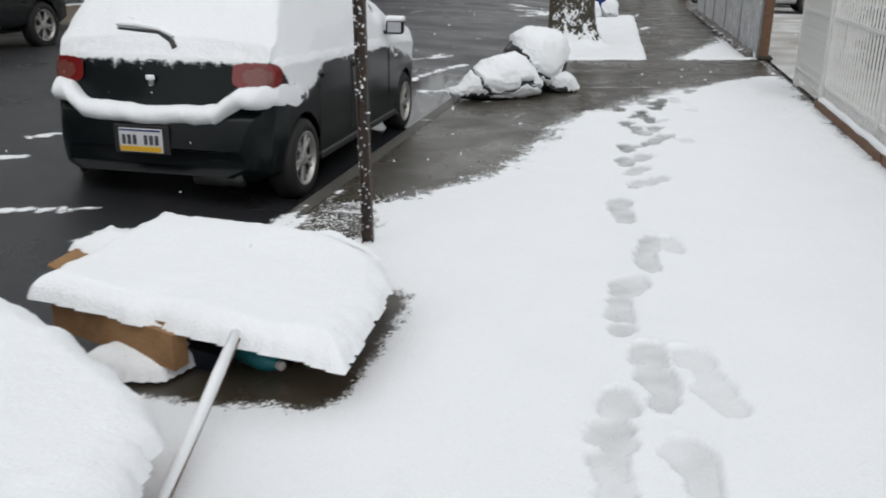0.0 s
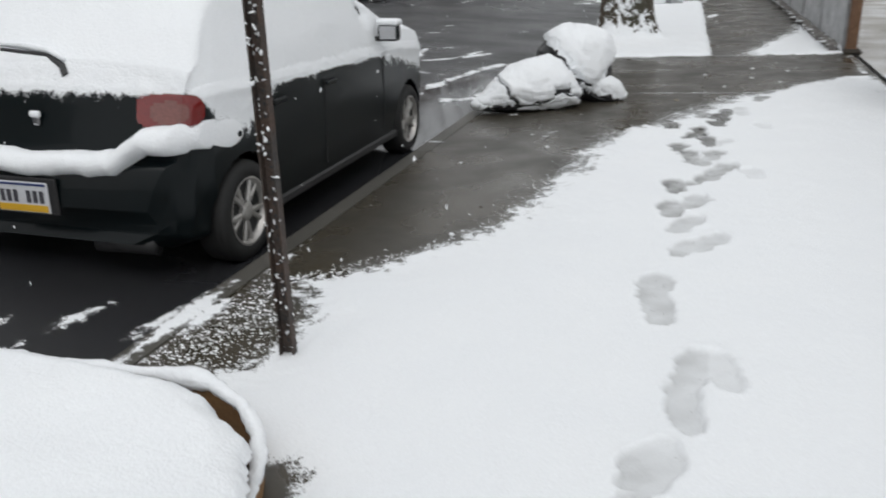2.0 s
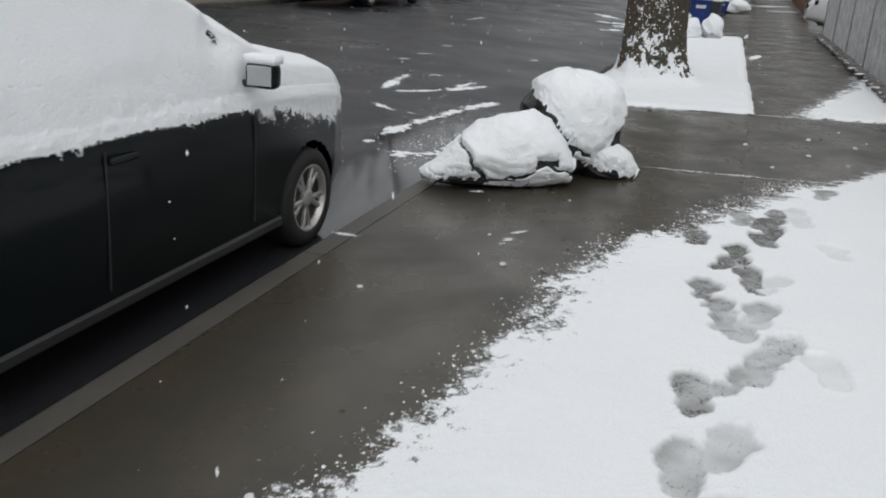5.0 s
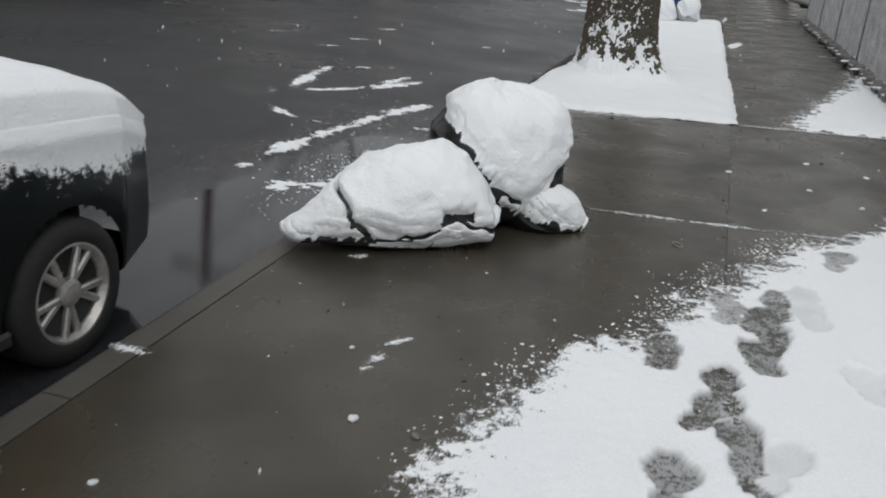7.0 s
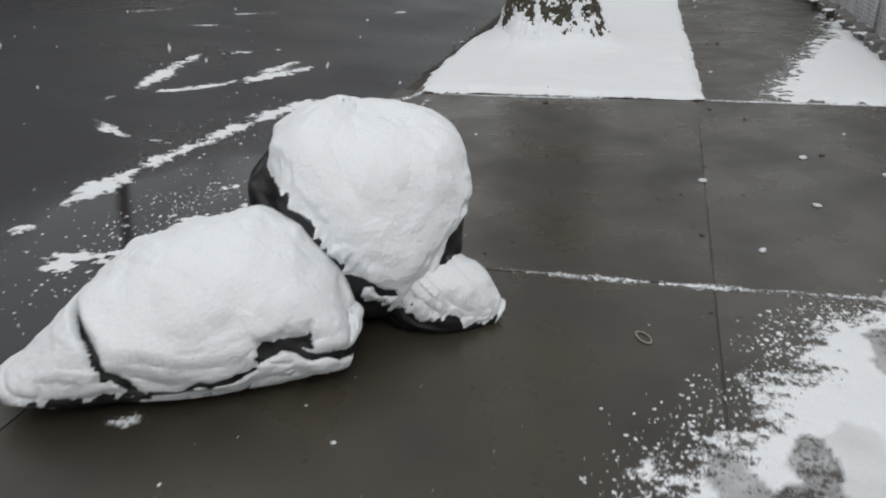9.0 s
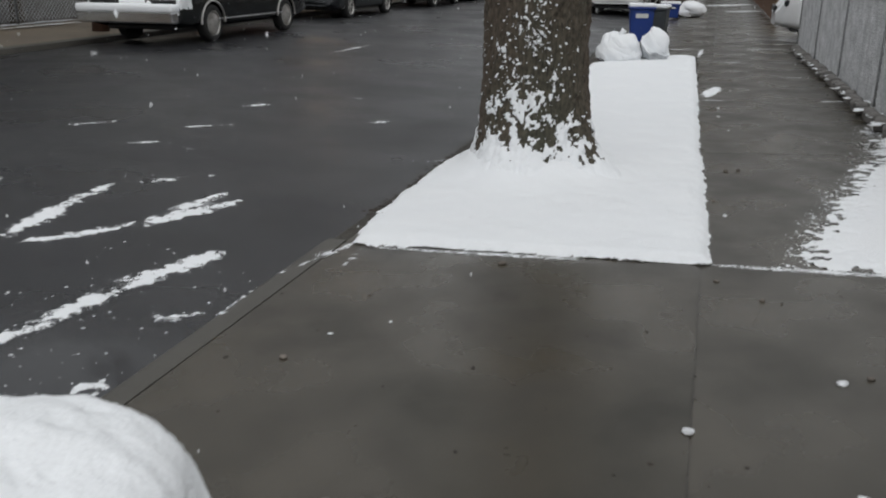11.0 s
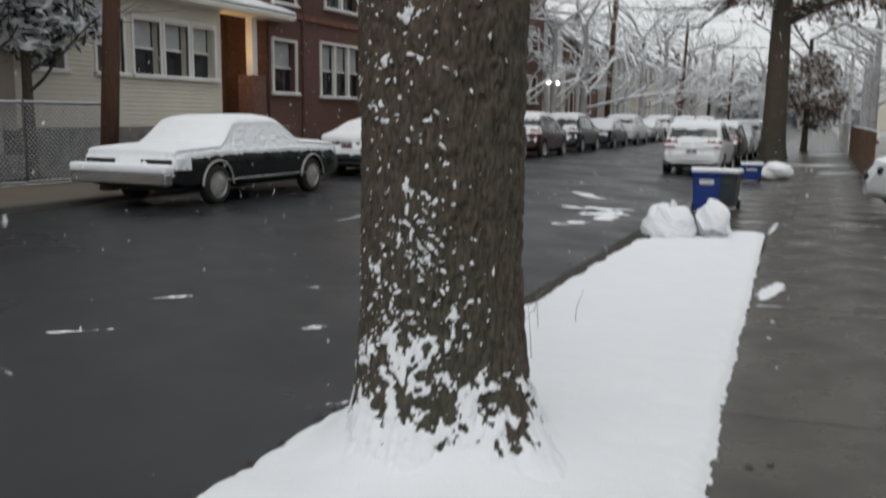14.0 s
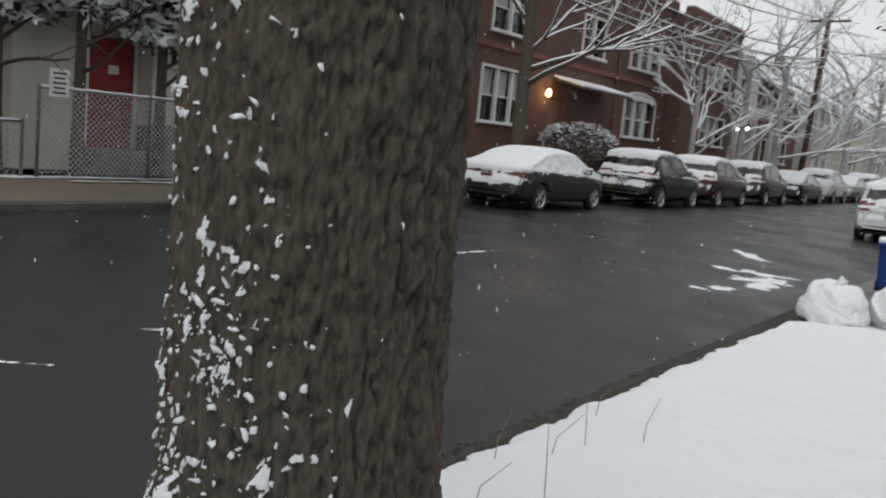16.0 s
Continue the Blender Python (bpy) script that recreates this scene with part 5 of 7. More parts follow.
for (xa, ya, za), (xb, yb, zb) in zip(LIP, LIP[1:]):
    bm = bmesh.new()
    nx, ny = (yb - ya), -(xb - xa)
    nl = math.hypot(nx, ny)
    nx, ny = nx / nl * 0.006, ny / nl * 0.006
    q = [bm.verts.new(v) for v in ((xa - nx, ya - ny, za), (xb - nx, yb - ny, zb), (xb + nx, yb + ny, zb), (xa + nx, ya + ny, za), (xa - nx, ya - ny, -0.05), (xb - nx, yb - ny, -0.05), (xb + nx, yb + ny, -0.05), (xa + nx, ya + ny, -0.05))]
    for f in ((0, 1, 2, 3), (0, 4, 5, 1), (3, 2, 6, 7)):
        bm.faces.new([q[k] for k in f])
    part("back_wall", bm, CARDBOARD, carton)
lip = np.array(LIP)
lt = np.linspace(0, len(LIP) - 1, 60)
lip = np.stack([np.interp(lt, np.arange(len(LIP)), lip[:, a]) for a in range(3)], 1)
lip_r = (0.030 - 0.010 * lt / lt[-1]) * (1 + 0.45 * fbm(lt, 0 * lt, 0.45, 405, 3))
part("lip_snow", tube([(x + 0.3 * (r - 0.026), y, z + 0.5 * r) for (x, y, z), r in zip(lip.tolist(), lip_r.tolist())], lip_r.tolist(), 12, wobble=0.10), SNOW, carton, smooth=True)
flap = part("torn_flap", sheet_prism([(-2.95, 3.70), (-2.58, 3.55), (-2.46, 3.98), (-2.82, 4.10)], lambda x, y: -0.10 + 0.22 * (np.asarray(y) - 3.5), 0.012), CARDBOARD, carton, "torn brown cardboard flap")
slab_snow([(-2.92, 3.90), (-2.53, 3.80), (-2.46, 3.98), (-2.82, 4.10)], lambda x, y: -0.10 + 0.22 * (y - 3.5), 0.04, 0.0125, 410, "flap_snow", carton)

BOX_B = [(-2.7, 0.7), (-1.06, 0.7), (-1.10, 1.5), (-1.19, 1.78), (-1.31, 1.94), (-1.78, 2.26), (-2.25, 2.52), (-2.7, 2.60)]


def box_b_top(x, y):
    return 0.28 + 0.02 * (-1.2 - np.asarray(x, float)) - 0.03 * (np.asarray(y, float) - 1.5)


carton_b = thing("flattened_carton", "cardboard sheet wholly buried in deep snow at the kerb", "cardboard")
part("top_flap", sheet_prism(BOX_B, box_b_top, 0.018), CARDBOARD, carton_b)
part("side_wall", sheet_prism([(-1.12, 0.8), (-1.08, 0.8), (-1.12, 1.55), (-1.16, 1.55)], lambda x, y: box_b_top(x, y) - 0.02, 0.33), CARDBOARD, carton_b)
part("side_wall", sheet_prism([(-1.40, 1.90), (-1.38, 1.94), (-2.1, 2.38), (-2.12, 2.34)], lambda x, y: box_b_top(x, y) - 0.02, 0.36), CARDBOARD, carton_b)
slab_snow(BOX_B, box_b_top, 0.08, 0.0125, 420, "snow_pillow", carton_b)

stick = thing("broom_stick", "snow-covered wooden stick leaning against the cardboard", "stick")
part("shaft", tube([(-1.20, 1.70, -0.04), (-1.27, 2.17, 0.07), (-1.33, 2.60, 0.19)], 0.013, 8), TIMBER, stick)
part("snow_cap", tube([(-1.20, 1.70, -0.018), (-1.235, 1.93, 0.035), (-1.27, 2.17, 0.092), (-1.30, 2.38, 0.152), (-1.335, 2.61, 0.212)], [0.015, 0.018, 0.017, 0.018, 0.016], 10, wobble=0.30), SNOW, stick, smooth=True)
bottle = thing("plastic_bottle", "crushed teal plastic bottle under the cardboard", "bottle")
part("bottle_body", lathe([(0.02, -0.12), (0.045, -0.11), (0.047, 0.02), (0.04, 0.06), (0.016, 0.11)], 14, m=pose(-1.36, 2.84, 0.0, 90, 0, 65)), TEAL, bottle, smooth=True)
part("bottle_cap", lathe([(0.018, 0.108), (0.018, 0.128), (0.01, 0.13)], 12, m=pose(-1.36, 2.84, 0.0, 90, 0, 65)), SIGN_WHITE, bottle)
bag = thing("carrier_bag", "crumpled dark carrier bag with snow under the cardboard", "bag")
part("bag_film", sheet_prism([(-1.86, 2.84), (-1.5, 2.78), (-1.46, 3.0), (-1.82, 3.05)], lambda x, y: 0.03 + 0.02 * np.sin(np.asarray(x) * 30), 0.09), NAVY, bag)
slab_snow([(-2.0, 2.62), (-1.68, 2.68), (-1.62, 2.86), (-1.96, 2.86)], lambda x, y: 0.0 * x - 0.03, 0.09, 0.0125, 430, "snow_cover", bag)

# ---- sign pole ----
POLE = (-1.43, 4.47)
pole = thing("sign_post", "rusty dark steel sign post dotted with snow", "post", at=pose(POLE[0], POLE[1], float(pave_z(POLE[0])), 0, -1.2, 0))
bm = bmesh.new()
prof = [(-0.031, -0.017), (-0.025, -0.017), (-0.025, 0.015), (0.025, 0.015), (0.025, -0.017), (0.031, -0.017), (0.031, 0.021), (-0.031, 0.021)]
lower, upper = ([bm.verts.new((x, y, z)) for x, y in prof] for z in (-0.05, 2.95))
for k in range(8):
    bm.faces.new((lower[k], lower[(k + 1) % 8], upper[(k + 1) % 8], upper[k]))
bm.faces.new(lower[::-1])
bm.faces.new(upper)
bmesh.ops.recalc_face_normals(bm, faces=bm.faces)
part("channel", bm, RUST, pole)
bm = bmesh.new()
for k in range(60):
    lathe([(0.0065, 0), (0.0065, 0.003), (0.004, 0.004)], 8, bm, pose(0, 0.0145, 0.06 + k * 0.048, 90))
part("bolt_holes", bm, TRIM_BLACK, pole)["kind"] = "stuff"


def flecks(name, parent, n, place, size, label, seed):
    """Small stuck lumps of snow."""
    rnd = random.Random(seed)
    bm = bmesh.new()
    for _ in range(n):
        p, nrm, s = place(rnd)
        m = Matrix.Translation(p) @ Vector(nrm).to_track_quat("Z", "Y").to_matrix().to_4x4() @ Matrix.Rotation(rnd.uniform(0, 6.28), 4, "Z") @ Matrix.Diagonal((s * rnd.uniform(0.5, 2.6), s * rnd.uniform(0.4, 1.1), s * 0.5, 1))
        r = bmesh.ops.create_icosphere(bm, subdivisions=1, radius=1.0, matrix=m)
        for v in r["verts"]:
            v.co += Vector((rnd.uniform(-1, 1), rnd.uniform(-1, 1), rnd.uniform(-1, 1))) * s * 0.45
    return part(name, bm, SNOW, parent, label, smooth=True)


flecks("snow_dusting", pole, 260, lambda r: ((r.choice((-0.026, 0.026, 0.0)) + r.uniform(-0.008, 0.008), -0.016 if r.random() < 0.6 else 0.014, r.uniform(0.0, 2.8)), (0.2, -1, 0.2), r.choice((0.003, 0.004, 0.005, 0.007))), 0.006, "flecks of stuck snow", 5)["kind"] = "stuff"


# ---- street trees ----
def branch_tubes(rnd, start, direction, length, radius, depth, out, droop=0.0, spread=0.6, kids=(3, 5), seg=5, gnarl=0.18):
    """Grows a limb and its twigs as lists of points with radii."""
    pts, rad = [Vector(start)], [radius]
    d = Vector(direction).normalized()
    for k in range(seg):
        d = (d + Vector((rnd.uniform(-1, 1), rnd.uniform(-1, 1), rnd.uniform(-0.6, 0.8))) * gnarl + Vector((0, 0, -droop))).normalized()
        pts.append(pts[-1] + d * length / seg)
        rad.append(radius * (1 - 0.62 * (k + 1) / seg))
    out.append((pts, rad, depth))
    if depth <= 0:
        return
    for _ in range(rnd.randint(*kids)):
        k = rnd.randint(1, seg)
        nd = (d + Vector((rnd.uniform(-1, 1), rnd.uniform(-1, 1), rnd.uniform(-0.5, 0.7))) * spread).normalized()
        branch_tubes(rnd, pts[k], nd, length * rnd.uniform(0.45, 0.72), rad[k] * 0.62, depth - 1, out, droop, spread, kids, max(3, seg - 1), gnarl)


def crown_meshes(limbs, parent, mat, snow=True, heavy=1.0):
    """Limbs as parts of their own, all twigs joined, and a snow line lying on them."""
    twigs, cap = bmesh.new(), bmesh.new()
    for pts, rad, depth in limbs:
        if depth >= 2:
            part("limb", tube(pts, rad, 8), mat, parent, smooth=True)
        else:
            tube(pts, [max(r, 0.004 * heavy) for r in rad], 4 if depth else 3, twigs)
        if snow and rad[0] > 0.004:
            up = [p + Vector((0, 0, r * 0.75 + 0.004)) for p, r in zip(pts, rad)]
            tube(up, [max(0.005 * heavy, min(r * 0.75 * heavy, 0.022 * heavy)) for r in rad], 4, cap)
    ob = part("twig_mass", twigs, TWIG if heavy < 2 else mat, parent)
    ob["kind"] = "stuff"
    if snow:
        ob = part("twig_snow", cap, SNOW, parent, "thin lines of snow along the branches")
        ob["kind"] = "stuff"


def trunk_skin(r_fn, h, around, along, seed, flare=0.0, ridge=0.012, lean=(0, 0)):
    th = np.linspace(0, 2 * np.pi, around + 1)[:-1]
    z = np.linspace(-0.15, h, along)
    Z, TH = np.meshgrid(z, th, indexing="ij")
    base = np.array([r_fn(v) for v in z])[:, None]
    w = TH / (2 * np.pi)

    def wrap(fn):
        return fn(TH) * (1 - w) + fn(TH - 2 * np.pi) * w
    ridges = wrap(lambda t: 0.3 - 0.9 * np.exp(-(fbm(t * 0.40, Z * 0.30, 0.040, seed, 3) / 0.16) ** 2) + 0.5 * fbm(t * 0.40, Z * 0.55, 0.022, seed + 8, 2))
    plates = wrap(lambda t: fbm(t * 0.40, Z * 0.5, 0.10, seed + 4, 3) - 5.5 * np.clip(fbm(t * 0.40, Z * 0.36, 0.045, seed + 6, 2) - 0.38, 0, 0.35))
    lobes = sum(np.cos(TH * k + p) * a for k, p, a in ((3, 0.4, 0.5), (5, 1.9, 0.6), (7, 2.8, 0.35)))
    foot = flare * np.exp(-np.maximum(Z - 0.04, 0) / 0.20) * (0.62 + 0.40 * lobes + 0.55 * np.cos(TH + 0.5))
    R = base + ridge * ridges + ridge * 0.5 * plates + foot
    X = R * np.cos(TH) + lean[0] * np.maximum(Z, 0)
    Y = R * np.sin(TH) + lean[1] * np.maximum(Z, 0)
    return np.stack([X, Y, Z], -1), TH, Z


maple = thing("street_tree", "stout bare street tree with furrowed bark flecked with snow", "tree", "street trees", at=pose(TREE[0], TREE[1], float(pave_z(TREE[0]))))


def maple_r(z):
    return float(np.interp(z, [-0.2, 0.0, 0.35, 0.8, 1.5, 3.0, 4.6], [0.45, 0.435, 0.405, 0.39, 0.385, 0.40, 0.33]))


TP, TTH, TZ = trunk_skin(maple_r, 4.6, 330, 460, 500, flare=0.25, ridge=0.020, lean=(-0.004, 0.0))
part("trunk", grid_mesh("trunk", TP, BARK, closed=True), None, maple, "grey-brown furrowed bark")
TN = np.stack([np.cos(TTH), np.sin(TTH), 0 * TTH], -1)
face = np.clip(np.cos(TTH - radians(272)), 0, 1)
fl = 0.80 * fbm(TTH * 0.42, TZ * 0.9, 0.060, 520, 3) + 0.42 * fbm(TTH * 0.42, TZ * 0.9, 0.020, 527, 2) + 0.25 * fbm(TTH * 0.42, TZ, 0.20, 523, 2)
streaks = 0.40 * np.cos(TTH * 9 + 1.0)
patch = np.exp(-((np.angle(np.exp(1j * (TTH - radians(281)))) * 0.4 / 0.085) ** 2) - ((TZ - 1.13) / 0.10) ** 2)
lowsnow = np.interp(TZ, [0.0, 0.15, 0.33, 0.55, 0.8, 1.1, 2.5, 4.6], [1.3, 0.76, 0.16, -0.19, -0.48, -0.62, -0.72, -0.9])
sc = fl * 0.85 + lowsnow + (face - 0.80) * np.where(TZ < 0.45, 0.35, 0.9) + patch * 0.74 + streaks * np.exp(-np.maximum(TZ - 0.1, 0) / 0.25)
tt = np.clip(sc * 0.07, -0.03, 0.012)
tk = np.concatenate([tt, tt[:, :1]], 1)
part("snow_cover", grid_mesh("snow_cover", TP + TN * (np.maximum(tt, 0.001) + 0.003)[..., None], POWDER, closed=True, keep=np.maximum.reduce([tk[:-1, :-1], tk[1:, :-1], tk[:-1, 1:], tk[1:, 1:]]) > -0.004, cover=np.clip((tt + 0.004) / 0.010, 0, 1)), None, maple, "snow blown onto the bark")["kind"] = "stuff"


def on_trunk(r):
    az = radians(r.gauss(266, 30))
    z = r.uniform(0.5, 3.6) if r.random() < 0.6 else r.uniform(0.4, 1.2)
    if r.random() < 0.12:
        az, z = radians(r.gauss(281, 8)), r.gauss(1.13, 0.07)
    rad = maple_r(z) + 0.012
    return (rad * math.cos(az), rad * math.sin(az), z), (math.cos(az), math.sin(az), 0.35), r.choice((0.003, 0.004, 0.005, 0.006, 0.008, 0.011))


flecks("snow_dusting", maple, 460, on_trunk, 0.01, "small lumps of snow caught in the bark", 77)["kind"] = "stuff"
rnd = random.Random(41)
limbs = []
for k, (az, el, ln) in enumerate([(0.3, 0.9, 4.2), (1.7, 1.0, 4.6), (3.0, 0.8, 4.4), (4.2, 1.1, 4.0), (5.3, 0.9, 4.2)]):
    branch_tubes(rnd, (0, 0, 4.2 + 0.08 * k), (math.cos(az), math.sin(az), el), ln, 0.15, 3, limbs, kids=(3, 4))
crown_meshes(limbs, maple, BARK)

# thin stalks poking out of the verge snow
for k in range(9):
    x0, y0 = -1.75 + 0.13 * (k % 4) + random.uniform(-0.05, 0.05), 17.0 + 0.28 * k
    h = random.uniform(0.2, 0.42)
    st = thing("dry_stalk", "thin dry stalk poking out of the snow", "weed", "dry stalks in the verge", at=pose(x0, y0, float(pave_z(x0))))
    part("stem", tube([(0, 0, 0), (0.02 * (k % 3 - 1), 0.02, h * 0.5), (0.10 * (k % 3 - 1) + 0.05, 0.05, h)], [0.003, 0.0025, 0.0012], 5), GRASS, st)


# ---- fences on the house side of the pavement ----
def picket_fence(name, label, x, y0, y1, h, gap, z, mat):
    """Welded iron fence: posts, rails and pickets."""
    f = thing(name, label, "fence", at=pose(x, 0, z))
    n = int((y1 - y0) / gap)
    picket = finish(box(0.018, 0.018, h, (0, 0, h / 2 + 0.04), 0.003), "picket", mat)
    for k in range(n):
        part("picket", picket, None, f, at=pose(0, y0 + k * gap, 0.04))
    for zz in (0.16, h * 0.55, h - 0.08):
        part("rail", box(0.03, y1 - y0, 0.035, (0, (y0 + y1) / 2, zz + 0.04), 0.004), mat, f)
    post = finish(box(0.06, 0.06, h + 0.2, (0, 0, h / 2 + 0.06), 0.006), "post", mat)
    m = max(1, round((y1 - y0) / 2.4))
    for k in range(m + 1):
        part("post", post, None, f, at=pose(0, y0 + (y1 - y0) * k / m, 0))
    return f


pz = float(pave_z(FENCE_X))
picket_fence("iron_fence", "white painted iron picket fence beside the pavement", FENCE_X + 0.06, -1.6, 9.7, 1.55, 0.115, pz, WHITE_IRON)
gate = picket_fence("iron_gate", "white iron gate panel in the picket fence", FENCE_X + 0.06, 9.88, 11.5, 1.55, 0.09, pz, WHITE_IRON)
part("mesh_panel", box(0.012, 1.5, 1.3, (0.03, 10.69, 0.85), 0.002), WHITE_IRON, gate, "white sheet backing")
board = thing("edging_board", "brown edging board under the fence with snow on top", "board")
for k in range(4):
    part("plank", box(0.05, 2.75, 0.12, (FENCE_X - 0.01, 2.8 * k - 0.1, pz + 0.03), 0.008), TIMBER, board)
part("snow_cover", tube([(FENCE_X - 0.01, y, pz + 0.10 + 0.006 * math.sin(y * 7)) for y in np.arange(-1.5, 9.7, 0.2)], 0.03, 8, wobble=0.12), SNOW, board, smooth=True)


def chain_link(name, label, x, y0, y1, z, h, cell, wire, mat, post_mat, snow=True, posts=2.4, seed=1, turn=0.0):
    """Posts, a top rail and a woven diamond mesh of wires."""
    f = thing(name, label, "fence", at=pose(x, 0, z) @ pose(0, y0, 0, 0, 0, turn) @ pose(0, -y0, 0))
    bm = bmesh.new()
    L = y1 - y0
    k = -h
    while k < L:
        a, b = max(k, 0), min(k + h, L)
        if b - a > 0.02:
            for flip in (False, True):
                z0, z1 = (a - k, b - k)
                if flip:
                    z0, z1 = h - z0, h - z1
                off = 0.004 if flip else -0.004
                tube([(off, y0 + a, z0 + 0.05), (off, y0 + b, z1 + 0.05)], wire, 3, bm)
        k += cell
    ob = part("wire_mesh", bm, mat, f, "diamond wire mesh with snow caught in it")
    ob["kind"] = "stuff"
    part("top_rail", tube([(0, y0, h + 0.05), (0, y1, h + 0.05)], 0.021, 8), post_mat, f, smooth=True)
    n = max(1, round(L / posts))
    me = finish(lathe([(0.028, 0), (0.028, h + 0.06), (0.034, h + 0.07), (0.034, h + 0.09), (0.018, h + 0.115)], 10), "post", post_mat, True)
    for i in range(n + 1):
        part("post", me, None, f, at=pose(0, y0 + L * i / n, 0))
    if snow:
        part("snow_cover", tube([(0, y, h + 0.078 + 0.004 * math.sin(y * 11)) for y in np.arange(y0, y1, 0.15)], 0.016, 6, wobble=0.2), SNOW, f, smooth=True)
    return f


MESH_PALE = material("snowy_wire", (0.50, 0.51, 0.52), 0.6, metal=0.1, grain=(60, 0.25), blotch=(4, 0.4))
chain_link("chain_link_fence", "galvanised chain-link fence with snow caught in its mesh", FENCE_X - 0.06, 14.5, 27.0, pz, 1.08, 0.085, 0.0085, MESH_PALE, MESH_PALE, turn=1.25)
end_post = thing("gate_post", "weathered brown wooden gate post", "post", at=pose(FENCE_X, 14.3, pz))
part("shaft", box(0.13, 0.13, 1.25, (0, 0, 0.6), 0.012), TIMBER, end_post)
part("stone_foot", box(0.22, 0.24, 0.08, (0.02, 0, 0.02), 0.03), SOIL, end_post)
lean_post = thing("leaning_stake", "thin dark metal stake leaning in the yard", "stake", at=pose(2.9, 14.0, 0.02))
part("shaft", tube([(0, 0, 0), (0.12, 0.1, 1.3)], 0.018, 8), TRIM_BLACK, lean_post)
vent = thing("letter_tray", "small dark box with a white lid in the yard", "box", at=pose(2.35, 13.3, 0.05))
part("case", box(0.26, 0.2, 0.12, (0, 0, 0.06), 0.015), TRIM_BLACK, vent)
part("lid", box(0.28, 0.22, 0.03, (0, 0, 0.135), 0.012), SNOW, vent)

# edging stones with snow along the fence foot
edge_row = thing("edging_stones", "row of low edging stones capped with snow", "stones")
stone = finish(box(0.13, 0.26, 0.12, (0, 0, 0.05), 0.025), "stone", STONE)
for k in range(38):
    y = 14.6 + k * 0.325
    part("stone", stone, None, edge_row, at=pose(FENCE_X - 0.18 - (y - 14.5) * 0.019 + random.uniform(-0.02, 0.02), y, pz - 0.01 + random.uniform(-0.012, 0.012), random.uniform(-5, 5), random.uniform(-5, 5), random.uniform(-10, 10)))
scraps("edging_snow", [(FENCE_X - 0.24 - 0.05 * (k % 2) - k * 0.008, 14.5 + k * 0.42, FENCE_X - 0.15 - k * 0.008, 14.75 + k * 0.42, 0.075) for k in range(28)] + [(FENCE_X - 0.12, 10.2, FENCE_X - 0.05, 14.0, 0.05)], "lumps of snow on the edging stones", 0.02, lambda x, y: pave_z(x) + 0.085 * (y > 14.4))
scraps("yard_snow", [(2.6, 10.5, 2.8, 14.0, 0.5), (3.4, 12, 3.2, 15, 0.6)], "snow on the front yard", 0.05, lambda x, y: 0.0 * x + 0.01)
strip("front_yards", [(FENCE_X + 0.1, pz - 0.02), (3.4, 0.05), (60, 0.02)], -40, 300, material("snowy_yard", (0.62, 0.63, 0.64), 0.9, grain=(20, 0.15), blotch=(0.8, 0.4), second=(0.30, 0.28, 0.25), bump=0.5, bump_scale=15), "snowy front yards behind the fences", "yard", 10)

parked(SUV, 5.60, 28.75, 0.03, WHITECAR, "white crossover in a driveway under snow", usual_cover(0.1, 0.2), rot=90, cell=0.06, snow_cell=0.035, group="cars in the driveways", seed=50,
       extra=lambda r, P, s: (mirrors(r, s, 2.75, 1.14, s["paint"]), [part("headlamp", box(0.34, 0.1, 0.13, (sg * 0.62, 4.28, 0.80), 0.03), WINDOW, r) for sg in (-1, 1)],
                              part("grille", box(0.8, 0.06, 0.16, (0, 4.46, 0.66), 0.02), TRIM_BLACK, r), part("lower_grille", box(1.2, 0.06, 0.14, (0, 4.42, 0.47), 0.02), TRIM_BLACK, r)))
parked(SEDAN, 7.2, 32.6, 0.03, SILVER, "silver sedan in a driveway under snow", usual_cover(0.1, 0.3), rot=90, cell=0.08, snow_cell=0.05, group="cars in the driveways", seed=51)


def board_fence(name, label, x, y0, y1, h, w, mat, z):
    f = thing(name, label, "fence", at=pose(x, 0, z))
    me = finish(box(0.022, w - 0.012, h, (0, 0, h / 2), 0.004), "board", mat)
    for k in range(int((y1 - y0) / w)):
        part("board", me, None, f, at=pose(0, y0 + (k + 0.5) * w, 0.04 + random.uniform(-0.02, 0.02), 0, random.uniform(-1, 1), 0))
    for zz in (0.3, h - 0.2):
        part("rail", box(0.05, y1 - y0, 0.08, (0.035, (y0 + y1) / 2, zz), 0.006), mat, f)
    part("snow_cover", tube([(0, y, h + 0.05) for y in np.arange(y0, y1, 0.3)], 0.022, 6, wobble=0.2), SNOW, f, smooth=True)


board_fence("board_fence", "brown wooden board fence capped with snow", FENCE_X - 0.34, 33.9, 53.0, 1.28, 0.16, TIMBER, pz)
board_fence("board_fence", "white board fence capped with snow", FENCE_X - 0.40, 53.2, 76, 1.35, 0.2, WHITE_PAINT, pz)


